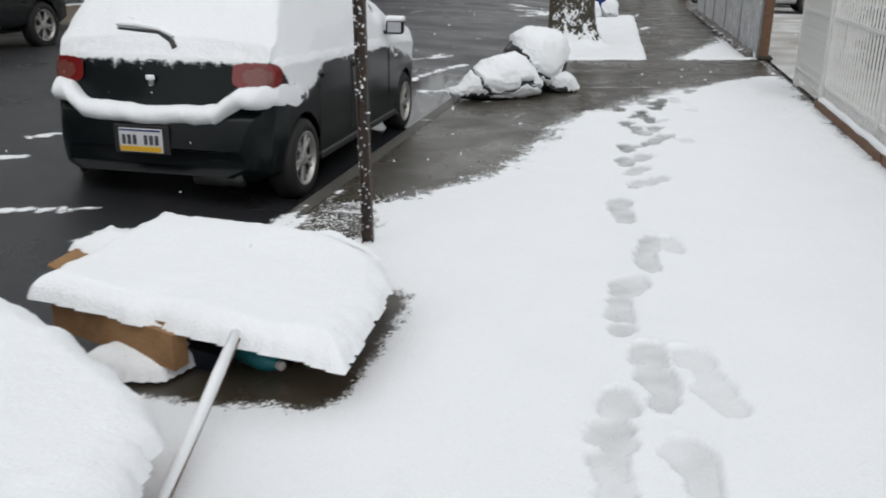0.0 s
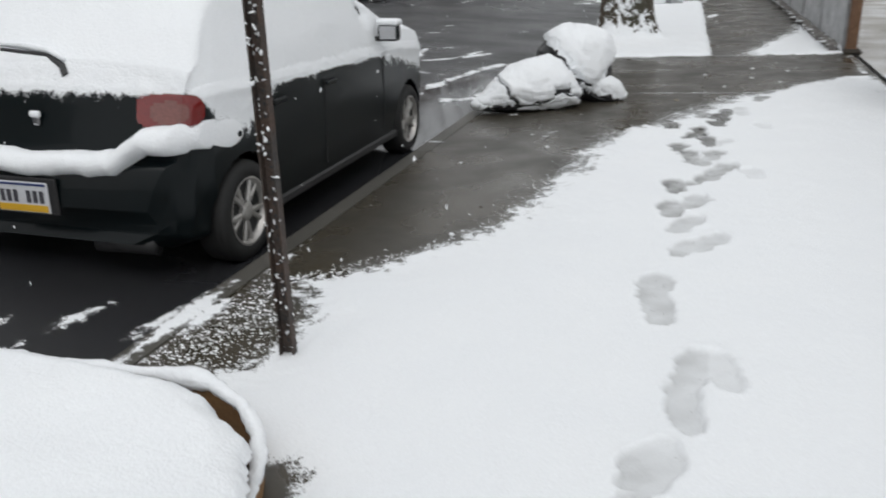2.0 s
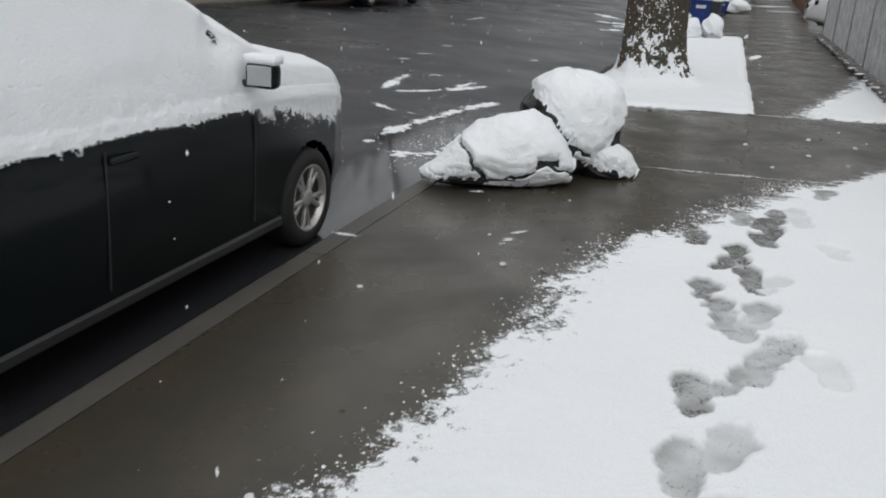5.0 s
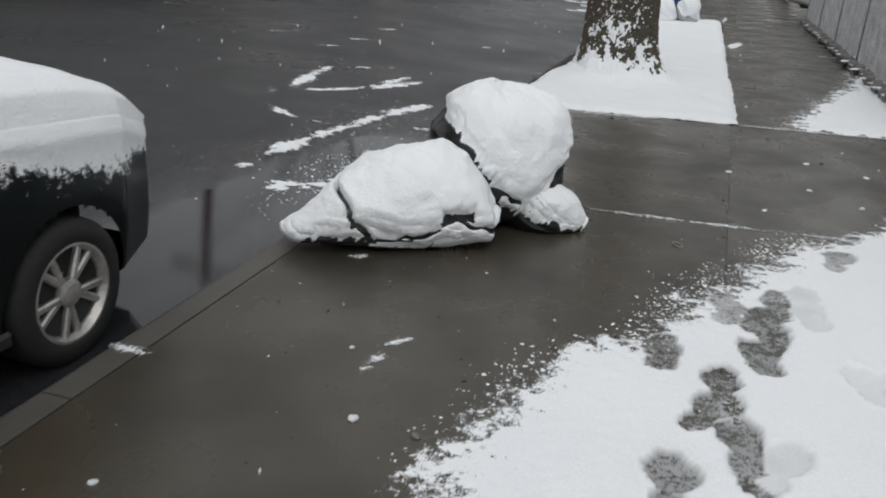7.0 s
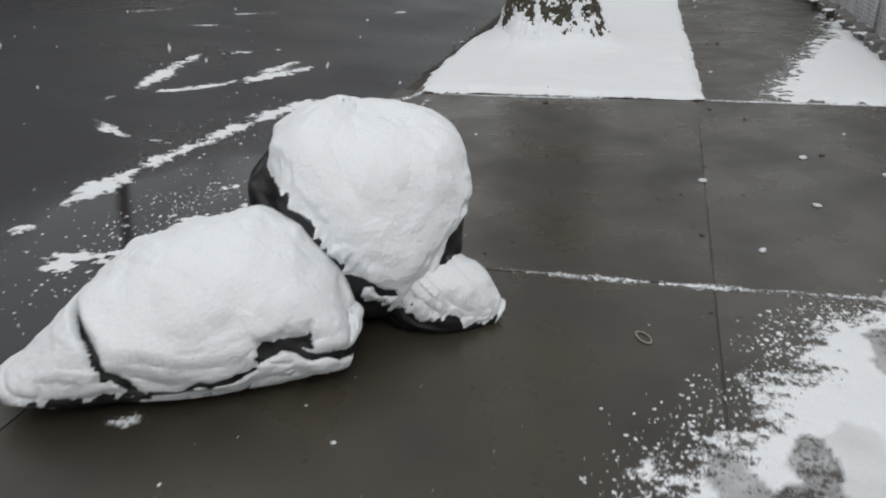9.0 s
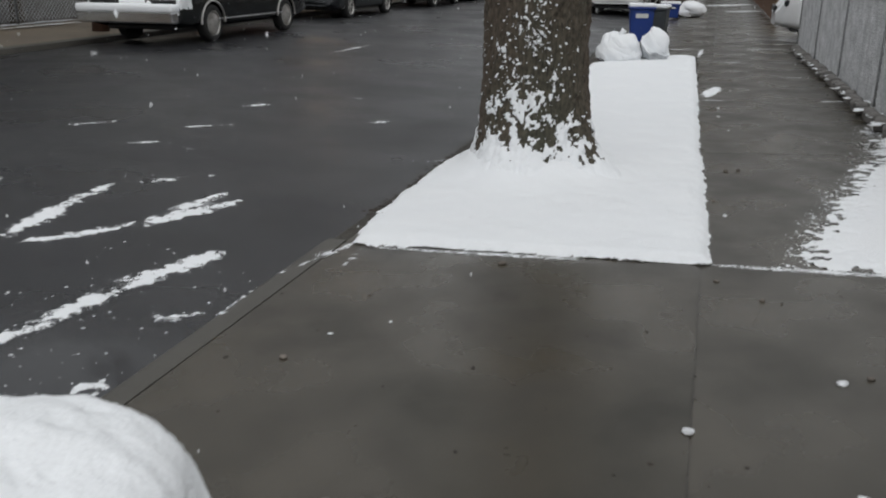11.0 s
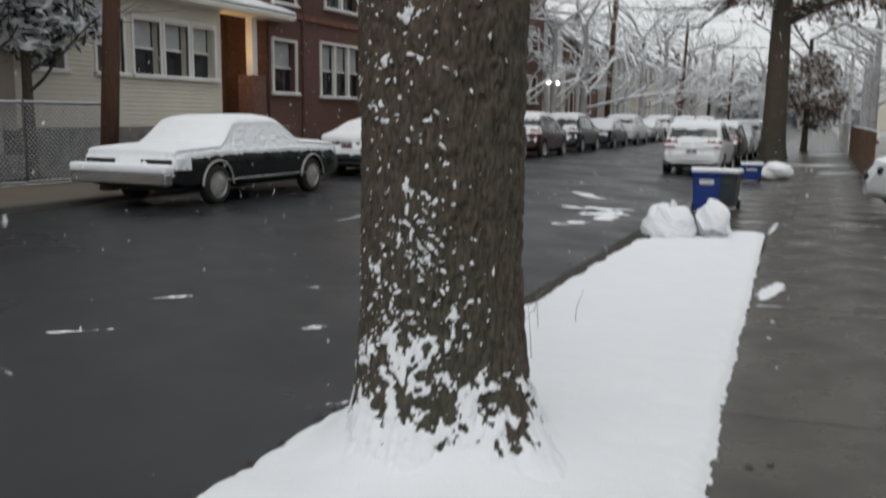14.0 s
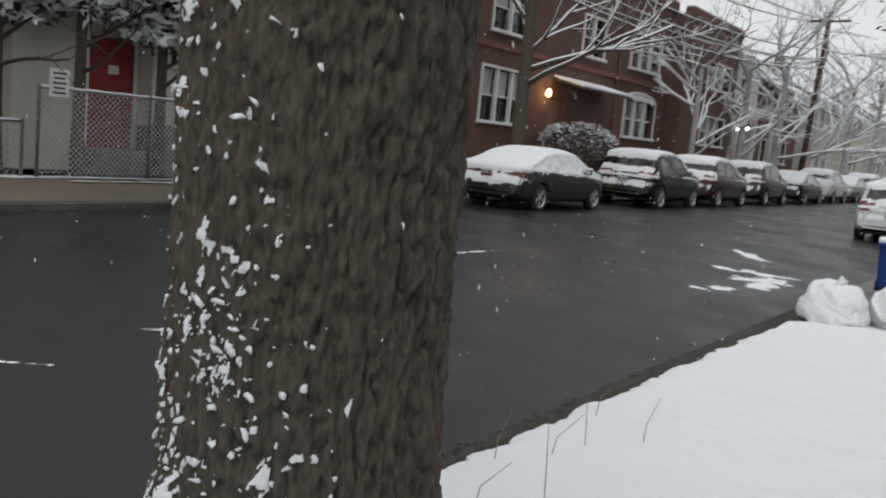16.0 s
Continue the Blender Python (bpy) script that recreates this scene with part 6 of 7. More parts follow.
# ---- wheeled bins ----
def bin_thing(name, label, at, w, d, h, mat, snow=True):
    b = thing(name, label, "bin", "bins at the kerb", at=at)
    bm = bmesh.new()
    r = bmesh.ops.create_cube(bm, size=1, matrix=Matrix.Translation((0, 0, h * 0.5 + 0.03)) @ Matrix.Diagonal((w, d, h * 0.94, 1)))
    for v in bm.verts:
        if v.co.z < h * 0.4:
            v.co.x *= 0.82
            v.co.y *= 0.82
    bmesh.ops.bevel(bm, geom=bm.edges[:], offset=0.03, segments=2, affect="EDGES")
    part("bin_body", bm, mat, b)
    lid = part("lid", box(w + 0.05, d + 0.06, 0.05, (0, 0, h + 0.01), 0.02, seg=2), mat, b)
    part("handle", tube([(-w * 0.4, d * 0.55, h - 0.03), (w * 0.4, d * 0.55, h - 0.03)], 0.016, 8), mat, b)
    for sx in (-1, 1):
        part("bin_wheel", lathe([(0.02, -0.025), (0.09, -0.025), (0.09, 0.025), (0.02, 0.025)], 16, m=pose(sx * w * 0.42, d * 0.42, 0.09, 0, 90, 0)), RUBBER, b)
    part("label_panel", box(w * 0.5, 0.006, h * 0.12, (0, -d * 0.5 - 0.002, h * 0.8), 0.002), SIGN_WHITE if mat is BLUE_BIN else mat, b)
    if snow:
        part("snow_cover", box(w + 0.04, d + 0.05, 0.07, (0, 0, h + 0.06), 0.032, seg=3), SNOW, lid, smooth=True)
    return b


bin_thing("recycling_bin", "blue plastic recycling bin with snow on its lid", pose(-1.45, 28.5, float(pave_z(-1.4)), 0, 0, 8), 0.50, 0.50, 0.72, BLUE_BIN)
bin_thing("rubbish_bin", "dark grey rubbish bin with snow on its lid", pose(-1.17, 29.35, float(pave_z(-1.2)), 0, 0, -6), 0.45, 0.48, 0.66, GREY_BIN)
bin_thing("recycling_bin", "small blue recycling tub heaped with snow", pose(-1.28, 37.3, float(pave_z(-1.3)), 0, 0, 4), 0.55, 0.45, 0.42, BLUE_BIN)


# ---- houses across the street ----
def facade(name, label, x, y0, y1, z0, z1, mat, depth=8.0, openings=(), roof=None, thick=0.25, clap=0.0, sign=1):
    """A house front on the plane x facing the street, openings (ya, yb, za, zb) cut through it, walls round an inside
    coloured dark for dimness, roof on top.
    """
    h = thing(name, label, "house")
    ys = sorted({y0, y1, *[v for o in openings for v in o[:2]]})
    zs = sorted({z0, z1, *[v for o in openings for v in o[2:4]]})
    bm = bmesh.new()
    for a, b in zip(ys, ys[1:]):
        run = None
        for c, d in zip(zs, zs[1:]):
            hole = any(o[0] <= (a + b) / 2 <= o[1] and o[2] <= (c + d) / 2 <= o[3] for o in openings)
            if not hole:
                box(thick, b - a, d - c, (x - sign * thick / 2, (a + b) / 2, (c + d) / 2), 0, bm)
    bmesh.ops.remove_doubles(bm, verts=bm.verts, dist=0.0005)
    wall_bm, bm = bm, bmesh.new()
    if clap:
        zz = z0
        while zz < z1 - 0.02:
            for a, b in zip(ys, ys[1:]):
                if not any(o[0] <= (a + b) / 2 <= o[1] and o[2] - clap * 0.6 <= zz + clap / 2 <= o[3] for o in openings):
                    r = box(0.035, b - a, clap * 0.99, (x + sign * 0.016, (a + b) / 2, zz + clap / 2), 0, bm, Matrix.Rotation(radians(-13) * sign, 4, "Y"))
            zz += clap
    part("wall", wall_bm, mat, h)
    if clap:
        part("clapboard", bm, mat, h)["kind"] = "stuff"
    for yy in (y0 + 0.1, y1 - 0.1):
        part("side_wall", box(depth - thick, 0.2, z1 - z0, (x - sign * (thick + (depth - thick) / 2), yy, (z0 + z1) / 2), 0), mat, h)
    part("back_wall", box(0.2, y1 - y0, z1 - z0, (x - sign * (depth + 0.1), (y0 + y1) / 2, (z0 + z1) / 2), 0), mat, h)
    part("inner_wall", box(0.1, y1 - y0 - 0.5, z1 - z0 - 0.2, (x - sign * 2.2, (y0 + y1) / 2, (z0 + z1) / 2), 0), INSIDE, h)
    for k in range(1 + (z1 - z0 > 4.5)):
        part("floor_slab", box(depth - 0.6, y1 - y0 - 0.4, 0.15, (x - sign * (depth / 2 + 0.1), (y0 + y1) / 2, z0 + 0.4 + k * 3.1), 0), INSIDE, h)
    part("ceiling_slab", box(depth, y1 - y0, 0.2, (x - sign * depth / 2, (y0 + y1) / 2, z1 + 0.1), 0), roof or mat, h)
    return h


def window(h, x, ya, yb, za, zb, panes=1, frame=WHITE_PAINT, sash=True, curtain=None, sign=1, arch=False, grid=0, snow=True):
    """A framed window in an opening: frame, mullions, sashes, panes and a snowy sill."""
    w = part("window", box(0.02, yb - ya, zb - za, (x - sign * 0.20, (ya + yb) / 2, (za + zb) / 2), 0), WINDOW, h)
    bm = bmesh.new()
    f = 0.09
    box(0.10, yb - ya + 2 * f, f, (x + sign * 0.01, (ya + yb) / 2, zb + f / 2), 0.01, bm)
    for yy in (ya - f / 2, yb + f / 2):
        box(0.10, f, zb - za, (x + sign * 0.01, yy, (za + zb) / 2), 0.01, bm)
    part("window_frame", bm, frame, w)
    sill = part("window_sill", box(0.20, yb - ya + 0.26, 0.07, (x + sign * 0.06, (ya + yb) / 2, za - 0.035), 0.012), frame, w)
    if snow:
        part("snow_cover", box(0.15, yb - ya + 0.2, 0.035, (x + sign * 0.08, (ya + yb) / 2, za + 0.015), 0.015), SNOW, w)
    step = (yb - ya) / panes
    for k in range(1, panes):
        part("mullion", box(0.12, 0.13, zb - za, (x - sign * 0.04, ya + k * step, (za + zb) / 2), 0.01), frame, w)
    if sash:
        for k in range(panes):
            ym = ya + (k + 0.5) * step
            part("sash_bar", box(0.05, step - 0.13, 0.055, (x - sign * 0.12, ym, (za + zb) / 2), 0.006), frame, w)
            if curtain:
                part("blind", box(0.012, step - 0.15, (zb - za) * 0.5, (x - sign * 0.182, ym, za + (zb - za) * 0.74), 0), curtain, w)
            for j in range(grid):
                part("glazing_bar", box(0.03, 0.03, zb - za, (x - sign * 0.13, ya + k * step + step * (j + 1) / (grid + 1), (za + zb) / 2), 0), frame, w)
    if arch:
        pts = [(x + sign * 0.01, (ya + yb) / 2 + (yb - ya) / 2 * math.cos(a), zb + 0.32 * math.sin(a)) for a in (math.pi * k / 12 for k in range(13))]
        part("arch_frame", tube(pts, 0.07, 6), frame, w)
        bm = bmesh.new()
        bm.faces.new([bm.verts.new((x + 0.005 * sign, p[1], p[2])) for p in pts])
        part("arch_panel", bm, SNOW, w)
    return w


def sloped_roof(h, x0, z0, x1, z1, ya, yb, thick=0.14, mat=ROOFING, name="roof"):
    """A roof plane from the eave (x0, z0) up to (x1, z1), with snow on it."""
    a = math.atan2(z1 - z0, x1 - x0)
    L = math.hypot(x1 - x0, z1 - z0)
    m = Matrix.Rotation(-a, 4, "Y")
    r = part(name, box(L, yb - ya, thick, ((x0 + x1) / 2, (ya + yb) / 2, (z0 + z1) / 2), 0.02, turn=m), mat, h)
    n = Vector((-math.sin(a), 0, math.cos(a)))
    if n.z < 0:
        n = -n
    c = Vector(((x0 + x1) / 2, (ya + yb) / 2, (z0 + z1) / 2)) + n * (thick / 2 + 0.03)
    part("snow_cover", box(L + 0.02, yb - ya + 0.02, 0.07, c, 0.03, turn=m, seg=2), SNOW, r, smooth=False)
    part("gutter", tube([(x0, ya, z0 - 0.02), (x0, yb, z0 - 0.02)], 0.06, 8), WHITE_PAINT, r)
    return r


BLIND = material("pale_blind", (0.45, 0.46, 0.46), 0.8, grain=(40, 0.05))
HX = -14.5
# cream bungalow with an enclosed porch
wins = [(25.35, 26.2, 2.50, 3.80), (27.15, 27.95, 2.50, 3.80), (28.30, 29.15, 2.50, 3.80), (29.35, 30.18, 2.50, 3.82), (30.38, 31.22, 2.50, 3.82)]
bungalow = facade("cream_house", "cream clapboard house with a glazed porch and snowy roof", HX, 24.95, 31.5, 1.25, 4.35, SIDING, depth=2.2, openings=wins, clap=0.105)
for wv in wins:
    window(bungalow, HX, *wv, curtain=BLIND)
part("foundation", box(0.5, 6.5, 1.1, (HX - 0.18, 28.22, 0.75), 0.02), STONE, bungalow)
sloped_roof(bungalow, HX + 0.55, 4.42, HX - 2.6, 5.55, 24.8, 34.3)
part("soffit", box(0.9, 9.3, 0.06, (HX + 0.15, 29.6, 4.33), 0.01), SIDING, bungalow)
part("upper_wall", box(4.0, 7.2, 3.4, (HX - 3.9, 29.9, 6.6), 0.02), SIDING, bungalow)
for ya in (28.3, 29.3, 30.3, 31.3):
    window(bungalow, HX - 1.70, ya, ya + 0.8, 5.75, 6.9, curtain=BLIND)
sloped_roof(bungalow, HX - 1.4, 8.1, HX - 4.2, 9.8, 25.9, 33.8)
part("porch_back", box(0.2, 3.0, 3.2, (HX - 1.6, 33.0, 2.8), 0.01), BROWN_DOOR, bungalow)
door = part("front_door", box(0.06, 0.95, 2.1, (HX - 1.46, 32.2, 2.35), 0.01), BROWN_DOOR, bungalow, "varnished brown door")
part("door_knob", lathe([(0.01, 0), (0.03, 0.02), (0.03, 0.04), (0.01, 0.06)], 10, m=pose(HX - 1.43, 32.55, 2.3, 0, 90, 0)), CHROME, door)
part("porch_floor", box(2.0, 3.0, 1.0, (HX - 0.8, 33.0, 0.8), 0.02), STONE, bungalow)
part("pier", box(0.55, 0.62, 1.9, (HX - 0.1, 33.05, 1.75), 0.02), BRICK_WALL, bungalow, "brick porch pier")
part("column", box(0.24, 0.24, 1.7, (HX - 0.1, 33.05, 3.5), 0.02), WHITE_PAINT, bungalow)
lampA = thing("porch_lamp", "lit warm porch lamp beside the door", "lamp", "porch lamps", at=pose(HX - 0.45, 31.72, 3.55))
part("globe", lathe([(0.02, -0.10), (0.07, -0.06), (0.08, 0.0), (0.06, 0.06), (0.02, 0.09)], 14), WARM_LAMP, lampA, smooth=True)
part("bracket", box(0.06, 0.14, 0.05, (0, -0.08, 0.1), 0.01), TRIM_BLACK, lampA)

# pale house behind the chain-link fence, with a red door
w0 = [(16.5, 17.4, 2.0, 3.4), (19.2, 20.1, 2.0, 3.4), (22.2, 23.1, 2.0, 3.4)]
pale = facade("pale_house", "pale sided house with a red front door", -16.0, 14.0, 26.4, 0.3, 6.6, SIDING, openings=w0, clap=0.12)
for wv in w0:
    window(pale, -16.0, *wv, curtain=BLIND)
part("entrance_wall", box(1.1, 2.5, 3.3, (-15.5, 23.65, 1.95), 0.02), SIDING, pale)
rd = part("front_door", box(0.07, 0.96, 2.12, (-14.94, 24.34, 1.82), 0.01), RED_DOOR, pale, "dark red front door")
for zz, hh in ((1.25, 0.62), (2.0, 0.62)):
    part("door_panel", box(0.02, 0.66, hh, (-14.9, 24.34, zz), 0.008), RED_DOOR, rd)
part("door_notice", box(0.012, 0.22, 0.17, (-14.885, 24.36, 2.28), 0.003), WHITE_PAINT, rd)
for yy in (23.80, 24.88):
    part("door_frame", box(0.09, 0.10, 2.2, (-14.93, yy, 1.86), 0.01), WHITE_PAINT, pale)
part("door_step", box(0.8, 1.5, 0.5, (-14.55, 24.3, 0.5), 0.02), STONE, pale)
sloped_roof(pale, -14.75, 3.62, -16.0, 4.0, 22.3, 25.0, name="entrance_roof")
part("upper_rear_wall", box(0.25, 6.0, 5.0, (-16.9, 29.4, 2.6), 0.01), SIDING, pale)
sloped_roof(pale, -15.5, 6.55, -19.5, 9.0, 13.8, 26.6)

# brick row
ops = [(33.95, 35.1, 2.25, 3.75), (34.0, 35.1, 4.85, 6.1), (36.6, 39.25, 2.2, 3.85), (36.9, 39.0, 5.0, 6.5), (40.9, 42.0, 1.2, 3.3), (42.9, 44.6, 5.0, 6.4), (47.05, 50.1, 2.3, 3.8), (47.1, 50.0, 5.05, 6.4)]
row = facade("brick_rowhouse", "two-storey red brick rowhouse with white windows and snowy ledges", HX, 33.75, 51.2, 0.3, 7.9, BRICK_WALL, openings=ops, roof=ROOFING)
window(row, HX, 36.6, 39.25, 2.2, 3.85, panes=3, curtain=BLIND)
window(row, HX, 36.9, 39.0, 5.0, 6.5, panes=2, curtain=BLIND)
window(row, HX, 42.9, 44.6, 5.0, 6.4, panes=2)
window(row, HX, 47.05, 50.1, 2.3, 3.8, panes=3, arch=True, grid=1)
window(row, HX, 47.1, 50.0, 5.05, 6.4, panes=3, grid=1)
window(row, HX, 33.95, 35.1, 2.25, 3.75, curtain=BLIND)
window(row, HX, 34.0, 35.1, 4.85, 6.1)
d2 = part("front_door", box(0.08, 1.05, 2.1, (HX - 0.14, 41.45, 2.25), 0.01), BROWN_DOOR, row, "dark brown front door")
part("awning", box(1.3, 4.0, 0.07, (HX + 0.62, 43.0, 3.82), 0.02, turn=Matrix.Rotation(radians(14), 4, "Y")), ROOFING, row)
part("awning_snow", box(1.3, 4.0, 0.08, (HX + 0.64, 43.0, 3.90), 0.035, turn=Matrix.Rotation(radians(14), 4, "Y"), seg=2), SNOW, row)
part("door_step", box(1.2, 2.4, 0.9, (HX + 0.6, 41.5, 0.7), 0.02), STONE, row)
part("parapet", box(0.45, 17.5, 0.4, (HX - 0.1, 42.5, 8.1), 0.03), BRICK_WALL, row)
part("parapet_snow", box(0.46, 17.5, 0.07, (HX - 0.1, 42.5, 8.33), 0.03, seg=2), SNOW, row)
for yy in (35.5, 46.0):
    part("downpipe", tube([(HX + 0.06, yy, 0.4), (HX + 0.06, yy, 7.8)], 0.045, 8), BRICK_WALL, row)
part("band_course", box(0.1, 17.4, 0.18, (HX + 0.03, 42.5, 4.55), 0.01), BRICK, row)
for lx, ly, lz, watts in ((HX - 0.45, 31.95, 3.45, 22), (HX + 0.35, 40.6, 3.40, 14)):
    glow = new("porch_light", bpy.data.lights.new("porch_light", "POINT"))
    glow.data.energy, glow.data.color, glow.data.shadow_soft_size = watts, (1.0, 0.62, 0.28), 0.08
    glow.matrix_world = pose(lx, ly, lz)
lampB = thing("porch_lamp", "lit warm lantern beside the brick house door", "lamp", "porch lamps", at=pose(HX + 0.14, 40.55, 3.42))
part("globe", lathe([(0.02, -0.14), (0.08, -0.10), (0.10, 0.0), (0.07, 0.10), (0.02, 0.14)], 14), WARM_LAMP, lampB, smooth=True)
part("bracket", box(0.16, 0.06, 0.05, (-0.06, 0, 0.15), 0.01), TRIM_BLACK, lampB)

ops2 = [(54.0, 57.2, 2.35, 3.65), (54.2, 57.4, 5.0, 6.15)]
block = facade("brick_rowhouse", "dark brick bay-fronted rowhouse with white windows", HX + 0.7, 51.3, 58.4, 0.3, 7.7, BRICK_WALL, openings=ops2, roof=ROOFING)
window(block, HX + 0.7, *ops2[0], panes=3, curtain=BLIND)
window(block, HX + 0.7, *ops2[1], panes=3)
part("parapet", box(0.4, 7.2, 0.4, (HX + 0.6, 54.85, 7.95), 0.03), BRICK_WALL, block)
part("parapet_snow", box(0.42, 7.2, 0.08, (HX + 0.6, 54.85, 8.2), 0.03), SNOW, block)

ops3 = [(60.4, 64.3, 2.5, 3.8), (60.0, 61.2, 5.2, 6.4), (62.6, 63.8, 5.2, 6.4)]
third = facade("porch_house", "white and brick house with a snowy porch roof", HX - 0.4, 58.6, 66.0, 0.3, 7.4, PALE_SIDING, openings=ops3)
window(third, HX - 0.4, *ops3[0], panes=4)
for o in ops3[1:]:
    window(third, HX - 0.4, *o)
sloped_roof(third, HX + 1.0, 4.3, HX - 0.4, 4.85, 58.5, 65.6)
sloped_roof(third, HX - 0.1, 7.4, HX - 4.2, 9.6, 58.4, 66.2)
for yy in (58.9, 62.0, 65.3):
    part("column", box(0.2, 0.2, 3.8, (HX + 0.85, yy, 2.3), 0.02), WHITE_PAINT, third)
for yy in (58.9, 60.6):
    lampC = thing("porch_lamp", "lit white porch lamp", "lamp", "porch lamps", at=pose(HX + 0.9, yy, 3.45))
    part("globe", lathe([(0.02, -0.14), (0.13, -0.08), (0.15, 0.0), (0.12, 0.08), (0.02, 0.14)], 14), COOL_LAMP, lampC, smooth=True)
    part("bracket", box(0.05, 0.05, 0.75, (0, 0, 0.5), 0.01), TRIM_BLACK, lampC)


def plain_house(side, x, y0, y1, h, mat, label, seed, roof_h=2.2):
    """A farther house: storeys of windows, a door, a gabled roof with snow and a chimney."""
    rnd = random.Random(seed)
    ops = []
    for zf in ([1.9, 4.8] if h > 5.5 else [1.9]):
        y = y0 + 0.9
        while y + 1.1 < y1 - 0.5:
            ops.append((y, y + 1.05, zf, zf + 1.35))
            y += rnd.uniform(2.0, 2.6)
    hs = facade("house", label, x, y0, y1, 0.1, h, mat, depth=7.0, openings=ops, roof=ROOFING, sign=side)
    for o in ops:
        window(hs, x, *o, sign=side, curtain=BLIND if rnd.random() < 0.6 else None)
    sloped_roof(hs, x + side * 0.4, h - 0.05, x - side * 3.5, h + roof_h, y0 - 0.3, y1 + 0.3)
    sloped_roof(hs, x - side * 7.4, h - 0.05, x - side * 3.5, h + roof_h, y0 - 0.3, y1 + 0.3)
    part("chimney", box(0.6, 0.6, 1.6, (x - side * 3.0, y0 + 1.2, h + roof_h), 0.02), BRICK_WALL, hs)
    return hs


for k, (y0, y1, h, mt, what) in enumerate([(68, 77, 6.6, BRICK_WALL, "brick house with a snowy roof"), (80, 89, 6.8, PALE_SIDING, "pale sided house with a snowy roof"), (92, 101, 6.4, SIDING, "cream house with a snowy roof"),
                                           (104, 114, 7.0, PALE_SIDING, "white house with a snowy gable roof"), (118, 128, 6.6, BRICK_WALL, "distant brick house under snow"), (132, 144, 7.2, PALE_SIDING, "distant pale house under snow")]):
    plain_house(1, -15.2, y0, y1, h, mt, what, 60 + k)
YELLOW = material("yellow_green_siding", (0.26, 0.23, 0.075), 0.7, grain=(50, 0.08), blotch=(1, 0.2), per_object=0.05)
# the last one, near the start, is added to close the place for reflections
for k, (x, y0, y1, h, mt, what) in enumerate([(8.5, 36, 46, 5.2, YELLOW, "yellow-green sided house with a snowy roof"), (7.5, 52, 62, 6.4, PALE_SIDING, "pale house behind the white fence"), (7.5, 68, 80, 6.6, BRICK_WALL, "brick house beyond the fences"),
                                             (7.5, 86, 98, 6.6, PALE_SIDING, "distant white house under snow"), (9.5, 6, 20, 6.4, BRICK_WALL, "plain brick house added behind the iron fence to close the place")]):
    plain_house(-1, x, y0, y1, h, mt, what, 80 + k)
# unseen houses added to continue the row and block open sky in reflections
for k, (y0, y1, mt, what) in enumerate([(-14, -2, PALE_SIDING, "unseen pale house added across the street"), (0, 12, BRICK_WALL, "unseen brick house added across the street")]):
    plain_house(1, HX - 0.5, y0, y1, 6.4, mt, what, 95 + k)
# the end of the street
plain_house(-1, 6.0, 150, 164, 7, SIDING, "distant house at the street's end", 120)

# ---- far pavement, chain-link and sign ----
chain_link("chain_link_fence", "chain-link fence round the corner yard with snow on its rails", -13.3, 22.0, 26.2, 0.32, 1.42, 0.10, 0.0065, MESH_PALE, STEEL, seed=3)
chain_link("chain_link_fence", "low chain-link fence beside the driveway", -13.6, 13.0, 21.9, 0.25, 0.9, 0.13, 0.005, MESH_PALE, STEEL, seed=4)
notice = thing("notice_board", "white notice board wired to the fence", "sign", at=pose(-13.26, 22.32, 1.88))
part("panel", box(0.012, 0.34, 0.46, (0, 0, 0), 0.004), SIGN_WHITE, notice)
for k in range(5):
    part("text_bar", box(0.004, 0.24 - 0.04 * (k % 2), 0.035, (0.009, 0, 0.16 - k * 0.08), 0.001), INK, notice)
strip("far_pavement", [(-13.7, 0.30), (-13.2, 0.27), (-11.13, 0.19)], -30, 420, material("far_wet_concrete", (0.20, 0.165, 0.125), 0.5, grain=(90, 0.2), blotch=(0.9, 0.4), second=(0.14, 0.118, 0.095), bump=0.2, bump_scale=60), "damp brownish concrete pavement across the street", "pavement", 3)
strip("far_kerb", [(-11.15, 0.19), (-10.97, 0.185), (-10.945, 0.17), (-10.94, 0.02)], -30, 420, KERB, "concrete kerb across the street", "kerb", 3)
scraps("far_yard_snow", [(-13.7, 13, -13.6, 26, 0.28), (-13.9, 27, -13.8, 33, 0.25), (-13.8, 36, -13.8, 56, 0.3), (-13.0, 22.4, -12.9, 27, 0.12)], "snow along the far house fronts", 0.07, lambda x, y: 0.0 * x + 0.29)


# ---- utility poles and cables ----
def utility_pole(x, y, z, h, tx, ty, arms=1):
    p = thing("utility_pole", "weathered brown wooden utility pole", "pole", "utility poles", at=pose(x, y, z))
    part("shaft", tube([(0, 0, -0.2), (tx * 0.5, ty * 0.5, h * 0.5), (tx, ty, h)], [0.17, 0.15, 0.115], 14), POLE_WOOD, p, smooth=True)
    for k in range(arms):
        part("cross_arm", box(2.2, 0.1, 0.12, (tx, ty, h - 0.5 - k * 0.8), 0.01), POLE_WOOD, p)
        for sx in (-0.95, -0.5, 0.5, 0.95):
            part("insulator", lathe([(0.04, 0), (0.05, 0.04), (0.03, 0.09), (0.04, 0.13)], 8, m=pose(tx + sx, ty, h - 0.44 - k * 0.8)), STEEL, p)
    return p


POLE_WOOD = material("pole_wood", (0.085, 0.042, 0.024), 0.9, grain=(30, 0.3), blotch=(2, 0.3), stretch=(1, 1, 0.1), bump=0.5, bump_scale=25)
utility_pole(-11.65, 24.45, 0.1, 9.0, 0.25, 0.5)
for y in (64.5, 94.0, 115.0, 138):
    utility_pole(-11.65, y, 0.1, 10.2, 0.2, 0.8)


